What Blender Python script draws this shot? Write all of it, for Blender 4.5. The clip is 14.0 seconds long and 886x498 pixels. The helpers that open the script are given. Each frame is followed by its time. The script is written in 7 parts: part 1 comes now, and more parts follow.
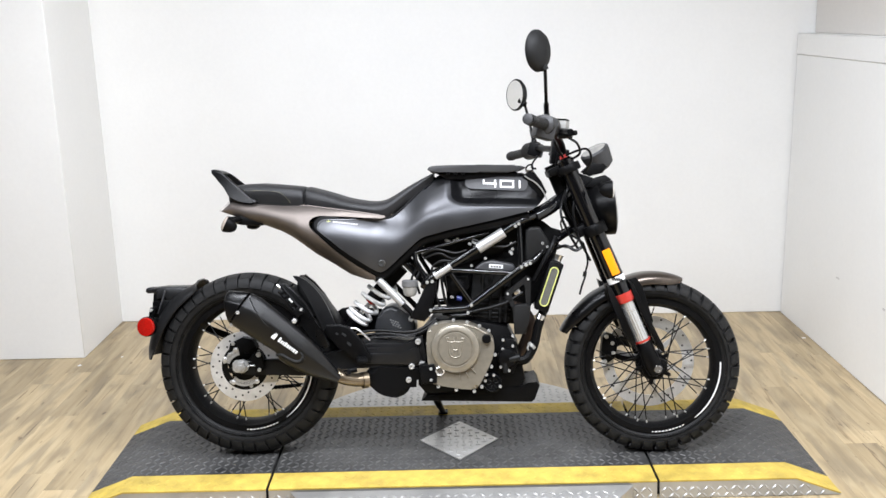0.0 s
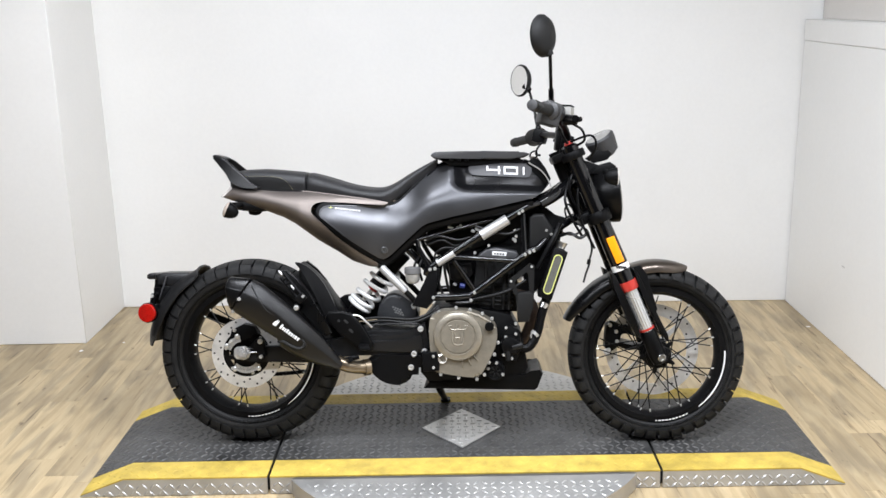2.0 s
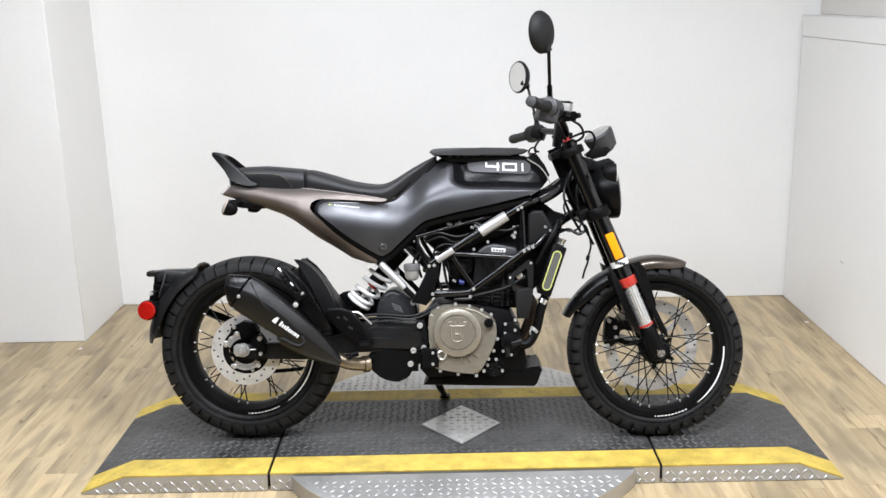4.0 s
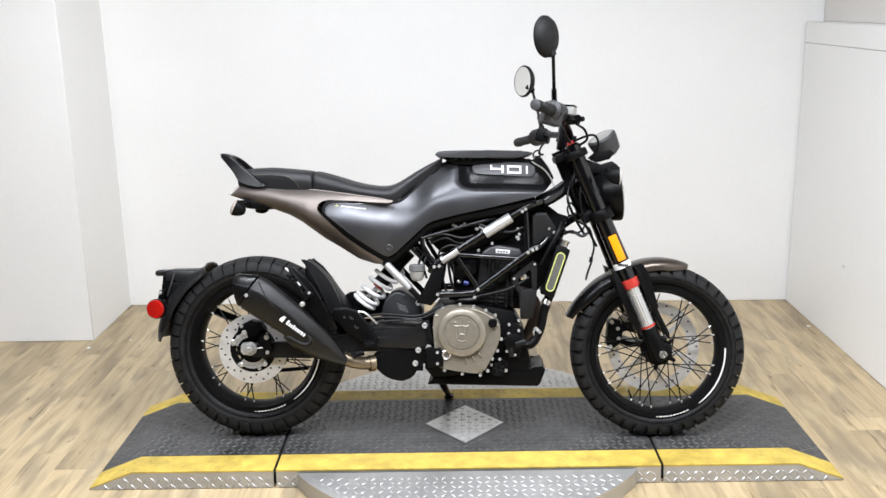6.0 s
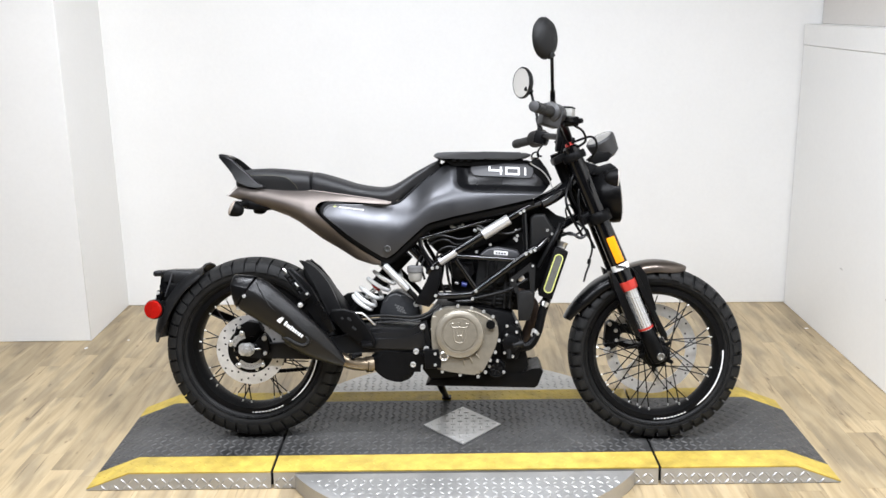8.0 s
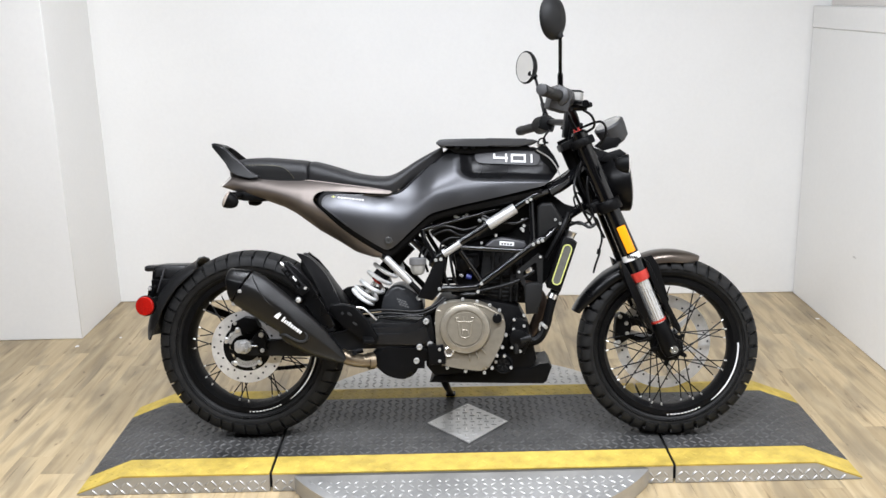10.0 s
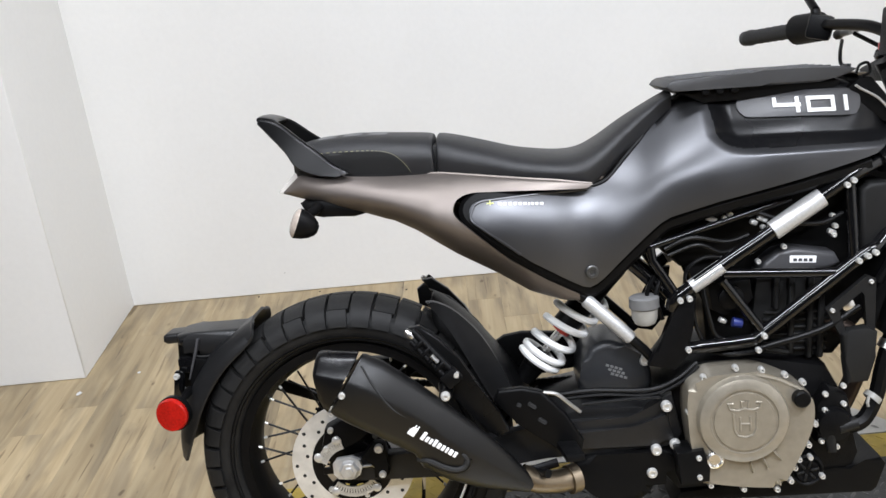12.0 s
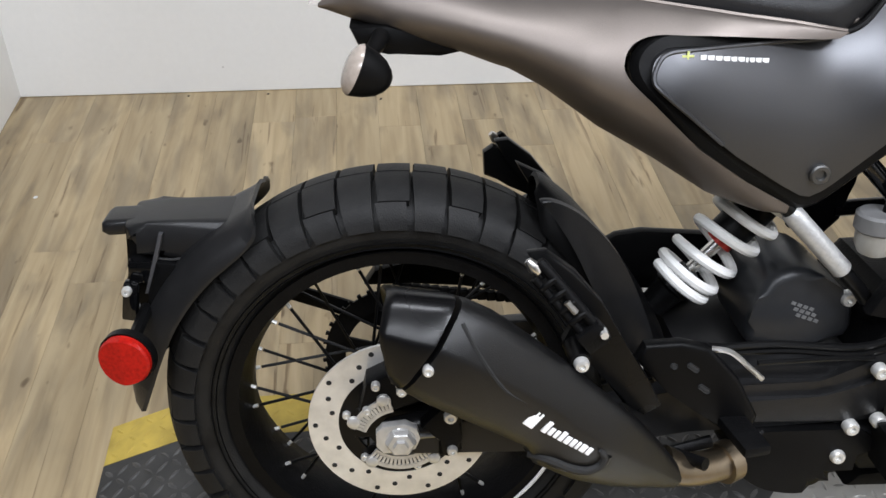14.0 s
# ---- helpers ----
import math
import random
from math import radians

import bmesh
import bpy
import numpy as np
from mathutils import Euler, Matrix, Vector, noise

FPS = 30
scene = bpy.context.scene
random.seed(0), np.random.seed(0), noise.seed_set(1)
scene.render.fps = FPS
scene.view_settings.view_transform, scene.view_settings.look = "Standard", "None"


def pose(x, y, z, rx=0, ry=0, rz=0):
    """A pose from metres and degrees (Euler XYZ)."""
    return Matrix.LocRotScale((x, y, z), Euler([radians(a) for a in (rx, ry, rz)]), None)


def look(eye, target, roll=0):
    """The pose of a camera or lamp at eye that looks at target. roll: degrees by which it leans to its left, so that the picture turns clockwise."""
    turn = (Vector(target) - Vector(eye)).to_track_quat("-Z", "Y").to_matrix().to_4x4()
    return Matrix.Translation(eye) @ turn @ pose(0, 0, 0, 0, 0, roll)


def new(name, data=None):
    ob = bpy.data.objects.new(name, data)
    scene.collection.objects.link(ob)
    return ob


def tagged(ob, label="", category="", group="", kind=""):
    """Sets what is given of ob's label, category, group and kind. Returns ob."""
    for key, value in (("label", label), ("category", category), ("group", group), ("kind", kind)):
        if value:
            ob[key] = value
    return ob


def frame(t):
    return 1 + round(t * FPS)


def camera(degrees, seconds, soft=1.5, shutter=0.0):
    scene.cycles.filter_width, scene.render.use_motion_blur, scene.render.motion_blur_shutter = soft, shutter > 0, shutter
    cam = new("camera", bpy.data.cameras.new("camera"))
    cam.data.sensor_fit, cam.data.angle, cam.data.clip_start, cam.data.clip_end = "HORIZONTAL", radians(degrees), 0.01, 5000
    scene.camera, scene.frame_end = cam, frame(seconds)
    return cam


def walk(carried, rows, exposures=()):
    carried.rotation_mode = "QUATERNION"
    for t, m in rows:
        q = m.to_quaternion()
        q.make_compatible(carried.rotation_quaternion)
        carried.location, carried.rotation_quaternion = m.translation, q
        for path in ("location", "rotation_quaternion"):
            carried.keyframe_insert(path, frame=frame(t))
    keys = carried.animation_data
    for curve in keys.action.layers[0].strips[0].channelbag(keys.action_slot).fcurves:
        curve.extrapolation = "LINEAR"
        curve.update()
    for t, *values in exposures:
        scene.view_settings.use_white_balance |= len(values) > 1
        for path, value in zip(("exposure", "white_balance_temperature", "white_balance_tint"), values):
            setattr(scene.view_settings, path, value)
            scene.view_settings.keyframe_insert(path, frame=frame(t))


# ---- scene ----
cam = camera(50.0, 14.0)
EXPOSURES = [(0, -0.16), (0.5, -0.20), (1.5, -0.25), (3.2, -0.27), (5.3, -0.22), (6.5, -0.17), (8.2, -0.14), (10.5, -0.29), (11, -0.26), (12, -0.36), (12.5, -0.32), (13.2, -0.40), (14, -0.60)]
PATH = [
    (0, (0.679, -3.026, 1.491), (0.669, -1.084, 1.012), -1.4),
    (0.5, (0.682, -3.013, 1.486), (0.661, -1.072, 1.002), -1.0),
    (1, (0.684, -3.009, 1.491), (0.659, -1.068, 1.007), -1.2),
    (1.5, (0.679, -3.007, 1.491), (0.659, -1.068, 1.0), -1.0),
    (2, (0.679, -3.003, 1.488), (0.662, -1.069, 0.981), -1.2),
    (2.5, (0.682, -3.006, 1.485), (0.664, -1.072, 0.975), -1.3),
    (3, (0.68, -3.002, 1.486), (0.666, -1.07, 0.971), -1.4),
    (5.5, (0.674, -3.033, 1.489), (0.657, -1.098, 0.983), -1.2),
    (6, (0.675, -3.049, 1.484), (0.652, -1.113, 0.982), -1.1),
    (6.5, (0.675, -3.06, 1.488), (0.662, -1.124, 0.989), -1.0),
    (7, (0.669, -3.061, 1.485), (0.665, -1.125, 0.983), -1.0),
    (7.5, (0.669, -3.055, 1.486), (0.664, -1.121, 0.979), -1.0),
    (8, (0.675, -3.048, 1.485), (0.656, -1.112, 0.985), -0.9),
    (8.2, (0.674, -3.04, 1.49), (0.649, -1.105, 0.986), -1.2),
    (10.3, (0.631, -2.866, 1.446), (0.628, -0.935, 0.927), -1.5),
    (10.5, (0.579, -2.773, 1.464), (0.585, -0.868, 0.857), -4.4),
    (11, (0.526, -2.383, 1.434), (0.375, -0.49, 0.805), -5.1),
    (11.5, (0.376, -1.976, 1.416), (0.285, -0.098, 0.736), -4.0),
    (12, (0.255, -1.568, 1.402), (0.201, 0.283, 0.647), -6.4),
    (12.2, (0.234, -1.377, 1.42), (0.079, 0.455, 0.632), -7.0),
    (12.5, (0.183, -1.194, 1.406), (0.051, 0.655, 0.656), -5.8),
    (13, (0.043, -0.976, 1.38), (0.131, 0.835, 0.536), -4.4),
    (13.5, (-0.018, -0.907, 1.333), (0.098, 0.818, 0.326), -1.2),
    (13.6, (-0.033, -0.892, 1.317), (0.11, 0.796, 0.254), -0.4),
    (14, (-0.024, -0.895, 1.268), (0.122, 0.702, 0.072), 0.1),
]
walk(cam, [(t, look(eye, target, roll)) for t, eye, target, roll in PATH], EXPOSURES)

# ---- light ----
world = bpy.data.worlds.new("room_world")
scene.world = world
world.use_nodes = True
world.node_tree.nodes["Background"].inputs[0].default_value = (0.9, 0.95, 1.0, 1)
world.node_tree.nodes["Background"].inputs[1].default_value = 0.05
scene.view_settings.exposure = 0.0


def area_lamp(x, y, z, sx, sy, watts):
    data = bpy.data.lights.new("ceiling_lamp", "AREA")
    data.shape, data.size, data.size_y, data.energy = "RECTANGLE", sx, sy, watts
    data.color = (0.85, 0.893, 0.985)
    ob = new("ceiling_lamp", data)
    ob.matrix_world = pose(x, y, z)
    return ob


LIGHTS = [(-1.0, -1.8, 60), (0.3, -2.0, 74), (1.35, -1.2, 102), (-0.1, -0.2, 46)]
CEIL = 2.75
for lx, ly, watts in LIGHTS:
    area_lamp(lx, ly, CEIL - 0.075, 1.15, 0.26, watts)


# ---- materials ----
def material(name, colour, rough=0.5, metal=0.0, grain=0.0, scale=60.0, bump=0.0, bump_scale=200.0,
             second=None, coat=0.0, spec=0.5, per_object=0.0, stain_scale=4.0):
    """A surface with fine grain, larger stains, roughness variation and relief."""
    m = bpy.data.materials.new(name)
    m.use_nodes = True
    n, l = m.node_tree.nodes, m.node_tree.links
    b = n["Principled BSDF"]
    b.inputs["Metallic"].default_value = metal
    b.inputs["Coat Weight"].default_value = coat
    b.inputs["Coat Roughness"].default_value = 0.12
    b.inputs["Specular IOR Level"].default_value = spec
    co = n.new("ShaderNodeTexCoord")
    fine = n.new("ShaderNodeTexNoise")
    fine.inputs["Scale"].default_value = scale
    fine.inputs["Detail"].default_value = 6
    l.new(co.outputs["Object"], fine.inputs["Vector"])
    big = n.new("ShaderNodeTexNoise")
    big.inputs["Scale"].default_value = stain_scale
    big.inputs["Detail"].default_value = 3
    l.new(co.outputs["Object"], big.inputs["Vector"])
    both = n.new("ShaderNodeMath")
    both.operation = "MULTIPLY_ADD"
    both.inputs[1].default_value = 0.5
    l.new(fine.outputs["Fac"], both.inputs[0])
    half = n.new("ShaderNodeMath")
    half.operation = "MULTIPLY"
    half.inputs[1].default_value = 0.5
    l.new(big.outputs["Fac"], half.inputs[0])
    l.new(half.outputs[0], both.inputs[2])
    ramp = n.new("ShaderNodeValToRGB")
    c = Vector(colour)
    lo = c * (1 - grain)
    hi = Vector(second) if second else c * (1 + grain)
    ramp.color_ramp.elements[0].position, ramp.color_ramp.elements[1].position = 0.36, 0.64
    ramp.color_ramp.elements[0].color = (*lo, 1)
    ramp.color_ramp.elements[1].color = (*hi, 1)
    l.new(both.outputs[0], ramp.inputs[0])
    out = ramp.outputs[0]
    if per_object:
        info = n.new("ShaderNodeObjectInfo")
        hsv = n.new("ShaderNodeHueSaturation")
        span = n.new("ShaderNodeMapRange")
        span.inputs["To Min"].default_value, span.inputs["To Max"].default_value = 1 - per_object, 1 + per_object
        l.new(info.outputs["Random"], span.inputs["Value"])
        l.new(span.outputs[0], hsv.inputs["Value"])
        l.new(out, hsv.inputs["Color"])
        out = hsv.outputs[0]
    l.new(out, b.inputs["Base Color"])
    rr = n.new("ShaderNodeMapRange")
    rr.inputs["From Min"].default_value, rr.inputs["From Max"].default_value = 0.35, 0.65
    rr.inputs["To Min"].default_value, rr.inputs["To Max"].default_value = max(rough - 0.06, 0.02), min(rough + 0.08, 1)
    l.new(big.outputs["Fac"], rr.inputs["Value"])
    l.new(rr.outputs[0], b.inputs["Roughness"])
    if bump:
        tex = n.new("ShaderNodeTexNoise")
        tex.inputs["Scale"].default_value = bump_scale
        tex.inputs["Detail"].default_value = 4
        l.new(co.outputs["Object"], tex.inputs["Vector"])
        bp = n.new("ShaderNodeBump")
        bp.inputs["Strength"].default_value = bump
        bp.inputs["Distance"].default_value = 0.002
        l.new(tex.outputs["Fac"], bp.inputs["Height"])
        l.new(bp.outputs[0], b.inputs["Normal"])
    return m


WALL = material("wall_paint", (0.80, 0.795, 0.775), 0.55, grain=0.015, bump=0.12, bump_scale=90)
WALL_WARM = material("beige_paint", (0.66, 0.63, 0.59), 0.6, grain=0.02, bump=0.1, bump_scale=90)
# for the walls out of view: dark, so that little light bounces back
UNSEEN_WALL = material("unseen_wall_grey", (0.07, 0.07, 0.072), 0.6, grain=0.05, bump=0.1, bump_scale=90)
# the ceiling is out of view; its dark grey only lowers the fill light
CEILING_M = material("unseen_ceiling_grey", (0.13, 0.13, 0.135), 0.8, grain=0.02)
BLACK_PLASTIC = material("black_plastic", (0.0028, 0.0028, 0.0030), 0.42, spec=0.11, grain=0.15, bump=0.15, bump_scale=700)
SATIN_BLACK = material("satin_black", (0.0028, 0.0028, 0.0030), 0.31, spec=0.18, grain=0.1, bump=0.05, bump_scale=500)
GLOSS_BLACK = material("gloss_black", (0.003, 0.003, 0.0034), 0.09, grain=0.1, spec=0.45)
HANDLE_M = material("black_lacquer", (0.003, 0.003, 0.0033), 0.27, spec=0.24, grain=0.1, bump=0.04, bump_scale=500)
EXHAUST_M = material("exhaust_coating", (0.0042, 0.0042, 0.0044), 0.36, spec=0.36, grain=0.2, bump=0.22, bump_scale=900)
CASTING = material("black_casting", (0.0028, 0.0028, 0.0031), 0.44, spec=0.11, grain=0.25, bump=0.35, bump_scale=350)
RUBBER = material("tyre_rubber", (0.0070, 0.0070, 0.0074), 0.55, spec=0.22, grain=0.3, scale=40, bump=0.3, bump_scale=500, second=(0.0150, 0.0148, 0.0145))
VINYL = material("seat_vinyl", (0.011, 0.011, 0.012), 0.46, spec=0.38, grain=0.12, bump=0.35, bump_scale=900)
SEAT_SIDE = material("seat_textile", (0.006, 0.006, 0.006), 0.7, spec=0.25, grain=0.2, bump=0.5, bump_scale=1500)
TANK_M = material("gunmetal_paint", (0.083, 0.084, 0.089), 0.40, metal=0.9, grain=0.05, scale=900, bump=0.03, bump_scale=1200)
TAIL_M = material("bronze_grey_paint", (0.175, 0.152, 0.137), 0.50, metal=0.8, grain=0.06, scale=900, bump=0.03, bump_scale=1200)
DENT_M = material("dark_tank_paint", (0.004, 0.004, 0.0045), 0.26, spec=0.22, grain=0.08, scale=900)
BADGE_M = material("dark_grey_badge", (0.045, 0.045, 0.048), 0.42, grain=0.1)
BRONZE = material("bronze_engine_cover", (0.272, 0.246, 0.198), 0.36, metal=0.5, coat=0.25, grain=0.12, bump=0.15, bump_scale=500)
PIPE_M = material("heat_tinted_steel", (0.20, 0.162, 0.115), 0.32, metal=0.95, grain=0.3, scale=30)
STEEL = material("bright_steel", (0.72, 0.71, 0.69), 0.28, metal=1.0, grain=0.08, scale=80)
DISC_M = material("brake_disc_steel", (0.74, 0.73, 0.71), 0.38, metal=0.55, grain=0.15, scale=50)
WHITE_M = material("white_enamel", (0.80, 0.80, 0.78), 0.35, grain=0.03)
ZINC = material("bright_zinc_bolt", (0.66, 0.655, 0.63), 0.34, metal=0.6, grain=0.08, scale=80)
SLEEVE_M = material("dull_silver_sleeve", (0.46, 0.46, 0.455), 0.42, metal=0.5, grain=0.12, scale=220, bump=0.2, bump_scale=500)
SWING_M = material("satin_black_alloy", (0.0095, 0.0095, 0.010), 0.36, spec=0.32, grain=0.15, bump=0.15, bump_scale=500)
COVER_M = material("blue_black_plastic", (0.016, 0.017, 0.019), 0.34, spec=0.4, grain=0.12, bump=0.08, bump_scale=700)
SHIELD_M = material("dark_grey_plastic", (0.008, 0.008, 0.008), 0.5, spec=0.2, grain=0.12, bump=0.2, bump_scale=700)
SILVER_TUBE = material("silver_alloy", (0.62, 0.62, 0.61), 0.28, metal=0.75, grain=0.05)
RED_LENS = material("red_lens", (0.33, 0.008, 0.005), 0.24, grain=0.30, scale=220, bump=0.12, bump_scale=260, spec=0.18)
AXLE_M = material("dull_zinc", (0.62, 0.615, 0.60), 0.36, metal=0.5, grain=0.15, scale=90)
RED_M = material("red_anodised", (0.50, 0.04, 0.03), 0.3, metal=0.3, grain=0.05)
ORANGE_M = material("amber_reflector", (0.95, 0.33, 0.01), 0.2, grain=0.06, scale=300, coat=0.4)
AMBER_LENS = material("clear_lens", (0.56, 0.53, 0.50), 0.12, grain=0.05, coat=0.6)
LAMP_LENS = material("smoky_clear_lens", (0.34, 0.29, 0.25), 0.14, grain=0.18, scale=160, coat=0.5)
GREEN_M = material("neon_yellow_print", (0.50, 0.52, 0.16), 0.5, grain=0.05)
BLUE_M = material("blue_plastic", (0.010, 0.020, 0.13), 0.4, grain=0.1)
DARK_STEEL = material("dull_dark_steel", (0.28, 0.28, 0.275), 0.36, metal=0.9, grain=0.1)
BOLT_M = material("dark_bolt_steel", (0.12, 0.12, 0.118), 0.40, metal=0.9, grain=0.1)
HEADER_M = material("dark_heat_stained_steel", (0.045, 0.031, 0.024), 0.45, metal=0.7, grain=0.4, scale=25)
GUARD_M = material("dark_bronze_paint", (0.10, 0.082, 0.068), 0.36, metal=0.8, grain=0.06, scale=900)
RAD_M = material("radiator_core", (0.028, 0.028, 0.028), 0.45, metal=0.4, grain=0.2)
YELLOW = material("yellow_safety_paint", (0.50, 0.362, 0.068), 0.6, grain=0.24, scale=25, bump=0.2, bump_scale=120, stain_scale=9)
DECK = material("black_coated_plate", (0.033, 0.033, 0.034), 0.40, grain=0.4, scale=18, bump=0.25, bump_scale=150, second=(0.062, 0.061, 0.059), spec=0.45, stain_scale=5)
WORN_M = material("worn_deck_lug", (0.088, 0.087, 0.084), 0.44, spec=0.45, grain=0.35, scale=40, second=(0.115, 0.113, 0.110), stain_scale=6)
PLATE = material("aluminium_tread_plate", (0.47, 0.465, 0.45), 0.40, metal=0.68, grain=0.12, scale=14, bump=0.1, bump_scale=120, stain_scale=6)
GAP_M = material("dark_gap", (0.012, 0.012, 0.012), 0.9, grain=0.1)
MIRROR_M = material("mirror_glass", (0.9, 0.9, 0.9), 0.03, metal=1.0, grain=0.0)
SCUFF_M = material("rubbed_paint", (0.60, 0.59, 0.57), 0.6, grain=0.2)
FLAT_GREY_M = material("flat_mid_grey", (0.11, 0.11, 0.11), 0.6, grain=0.1)
CONTROL_M = material("grey_black_plastic", (0.026, 0.026, 0.027), 0.5, grain=0.12, bump=0.2, bump_scale=700)
GRIP_M = material("grey_black_rubber", (0.009, 0.009, 0.009), 0.62, grain=0.15, bump=0.3, bump_scale=600)
MESH_M = material("grey_radiator_mesh", (0.085, 0.085, 0.075), 0.6, metal=0.3, grain=0.35, scale=420, bump=0.5, bump_scale=900)
DIAL_M = material("grey_dial_glass", (0.22, 0.215, 0.20), 0.16, grain=0.15, scale=40, coat=0.4)
STITCH_M = material("pale_yellow_thread", (0.24, 0.225, 0.13), 0.8, grain=0.1)
PALE_PRINT = material("pale_yellow_print", (0.60, 0.63, 0.24), 0.5, grain=0.03)
PRINT_M = material("white_print", (0.78, 0.78, 0.78), 0.5, grain=0.02)
RES_M = material("milky_reservoir", (0.27, 0.265, 0.245), 0.4, grain=0.08)


def glow(name, colour, strength):
    m = bpy.data.materials.new(name)
    m.use_nodes = True
    b = m.node_tree.nodes["Principled BSDF"]
    b.inputs["Base Color"].default_value = (0.9, 0.9, 0.9, 1)
    b.inputs["Emission Color"].default_value = (*colour, 1)
    b.inputs["Emission Strength"].default_value = strength
    return m


DIFFUSER = glow("lamp_diffuser", (1, 0.98, 0.95), 6.0)


def plank_material():
    """Washed-oak vinyl: grain along the board, knots and a shade for each board."""
    m = bpy.data.materials.new("oak_vinyl")
    m.use_nodes = True
    n, l = m.node_tree.nodes, m.node_tree.links
    b = n["Principled BSDF"]
    co, info = n.new("ShaderNodeTexCoord"), n.new("ShaderNodeObjectInfo")
    shift = n.new("ShaderNodeVectorMath")
    shift.operation = "MULTIPLY_ADD"
    shift.inputs[1].default_value = (1, 1, 1)
    comb = n.new("ShaderNodeCombineXYZ")
    mul = n.new("ShaderNodeMath")
    mul.operation = "MULTIPLY"
    mul.inputs[1].default_value = 37.0
    l.new(info.outputs["Random"], mul.inputs[0])
    l.new(mul.outputs[0], comb.inputs[0])
    l.new(mul.outputs[0], comb.inputs[1])
    l.new(co.outputs["Object"], shift.inputs[0])
    l.new(comb.outputs[0], shift.inputs[2])
    stretch = n.new("ShaderNodeMapping")
    stretch.inputs["Scale"].default_value = (24, 1.5, 1)
    l.new(shift.outputs[0], stretch.inputs["Vector"])
    g = n.new("ShaderNodeTexNoise")
    g.inputs["Scale"].default_value, g.inputs["Detail"].default_value, g.inputs["Distortion"].default_value = 1.6, 7, 0.7
    l.new(stretch.outputs[0], g.inputs["Vector"])
    st2 = n.new("ShaderNodeMapping")
    st2.inputs["Scale"].default_value = (10, 2.3, 1)
    l.new(shift.outputs[0], st2.inputs["Vector"])
    k = n.new("ShaderNodeTexNoise")
    k.inputs["Scale"].default_value, k.inputs["Detail"].default_value, k.inputs["Distortion"].default_value = 1.3, 7, 0.4
    l.new(st2.outputs[0], k.inputs["Vector"])
    r1 = n.new("ShaderNodeValToRGB")
    e = r1.color_ramp.elements
    e[0].position, e[0].color = 0.30, (0.344, 0.262, 0.150, 1)
    e[1].position, e[1].color = 0.70, (0.488, 0.393, 0.244, 1)
    mid = e.new(0.48)
    mid.color = (0.422, 0.330, 0.196, 1)
    l.new(g.outputs["Fac"], r1.inputs[0])
    r2 = n.new("ShaderNodeValToRGB")
    r2.color_ramp.elements[0].position, r2.color_ramp.elements[0].color = 0.38, (0.70, 0.695, 0.705, 1)
    r2.color_ramp.elements[1].position, r2.color_ramp.elements[1].color = 0.54, (1.04, 1.02, 0.99, 1)
    l.new(k.outputs["Fac"], r2.inputs[0])
    mix = n.new("ShaderNodeMix")
    mix.data_type, mix.blend_type = "RGBA", "MULTIPLY"
    mix.inputs["Factor"].default_value = 1.0
    l.new(r1.outputs[0], mix.inputs["A"])
    l.new(r2.outputs[0], mix.inputs["B"])
    spot = n.new("ShaderNodeTexNoise")
    spot.inputs["Scale"].default_value, spot.inputs["Detail"].default_value = 26.0, 2
    st3 = n.new("ShaderNodeMapping")
    st3.inputs["Scale"].default_value = (1.0, 0.45, 1)
    l.new(shift.outputs[0], st3.inputs["Vector"])
    l.new(st3.outputs[0], spot.inputs["Vector"])
    r3 = n.new("ShaderNodeValToRGB")
    r3.color_ramp.elements[0].position, r3.color_ramp.elements[0].color = 0.24, (0.45, 0.40, 0.35, 1)
    r3.color_ramp.elements[1].position, r3.color_ramp.elements[1].color = 0.31, (1, 1, 1, 1)
    l.new(spot.outputs["Fac"], r3.inputs[0])
    mix2 = n.new("ShaderNodeMix")
    mix2.data_type, mix2.blend_type = "RGBA", "MULTIPLY"
    mix2.inputs["Factor"].default_value = 1.0
    l.new(mix.outputs["Result"], mix2.inputs["A"])
    l.new(r3.outputs[0], mix2.inputs["B"])
    st4 = n.new("ShaderNodeMapping")
    st4.inputs["Scale"].default_value = (60, 3.0, 1)
    l.new(shift.outputs[0], st4.inputs["Vector"])
    crack = n.new("ShaderNodeTexNoise")
    crack.inputs["Scale"].default_value, crack.inputs["Detail"].default_value, crack.inputs["Distortion"].default_value = 1.0, 4, 0.6
    l.new(st4.outputs[0], crack.inputs["Vector"])
    r4 = n.new("ShaderNodeValToRGB")
    r4.color_ramp.elements[0].position, r4.color_ramp.elements[0].color = 0.29, (0.50, 0.45, 0.40, 1)
    r4.color_ramp.elements[1].position, r4.color_ramp.elements[1].color = 0.37, (1, 1, 1, 1)
    l.new(crack.outputs["Fac"], r4.inputs[0])
    mix3 = n.new("ShaderNodeMix")
    mix3.data_type, mix3.blend_type = "RGBA", "MULTIPLY"
    mix3.inputs["Factor"].default_value = 1.0
    l.new(mix2.outputs["Result"], mix3.inputs["A"])
    l.new(r4.outputs[0], mix3.inputs["B"])
    mix = mix3
    hsv = n.new("ShaderNodeHueSaturation")
    span = n.new("ShaderNodeMapRange")
    span.inputs["To Min"].default_value, span.inputs["To Max"].default_value = 0.80, 1.12
    l.new(info.outputs["Random"], span.inputs["Value"])
    l.new(span.outputs[0], hsv.inputs["Value"])
    l.new(mix.outputs["Result"], hsv.inputs["Color"])
    l.new(hsv.outputs[0], b.inputs["Base Color"])
    b.inputs["Roughness"].default_value = 0.42
    bp = n.new("ShaderNodeBump")
    bp.inputs["Strength"].default_value, bp.inputs["Distance"].default_value = 0.25, 0.001
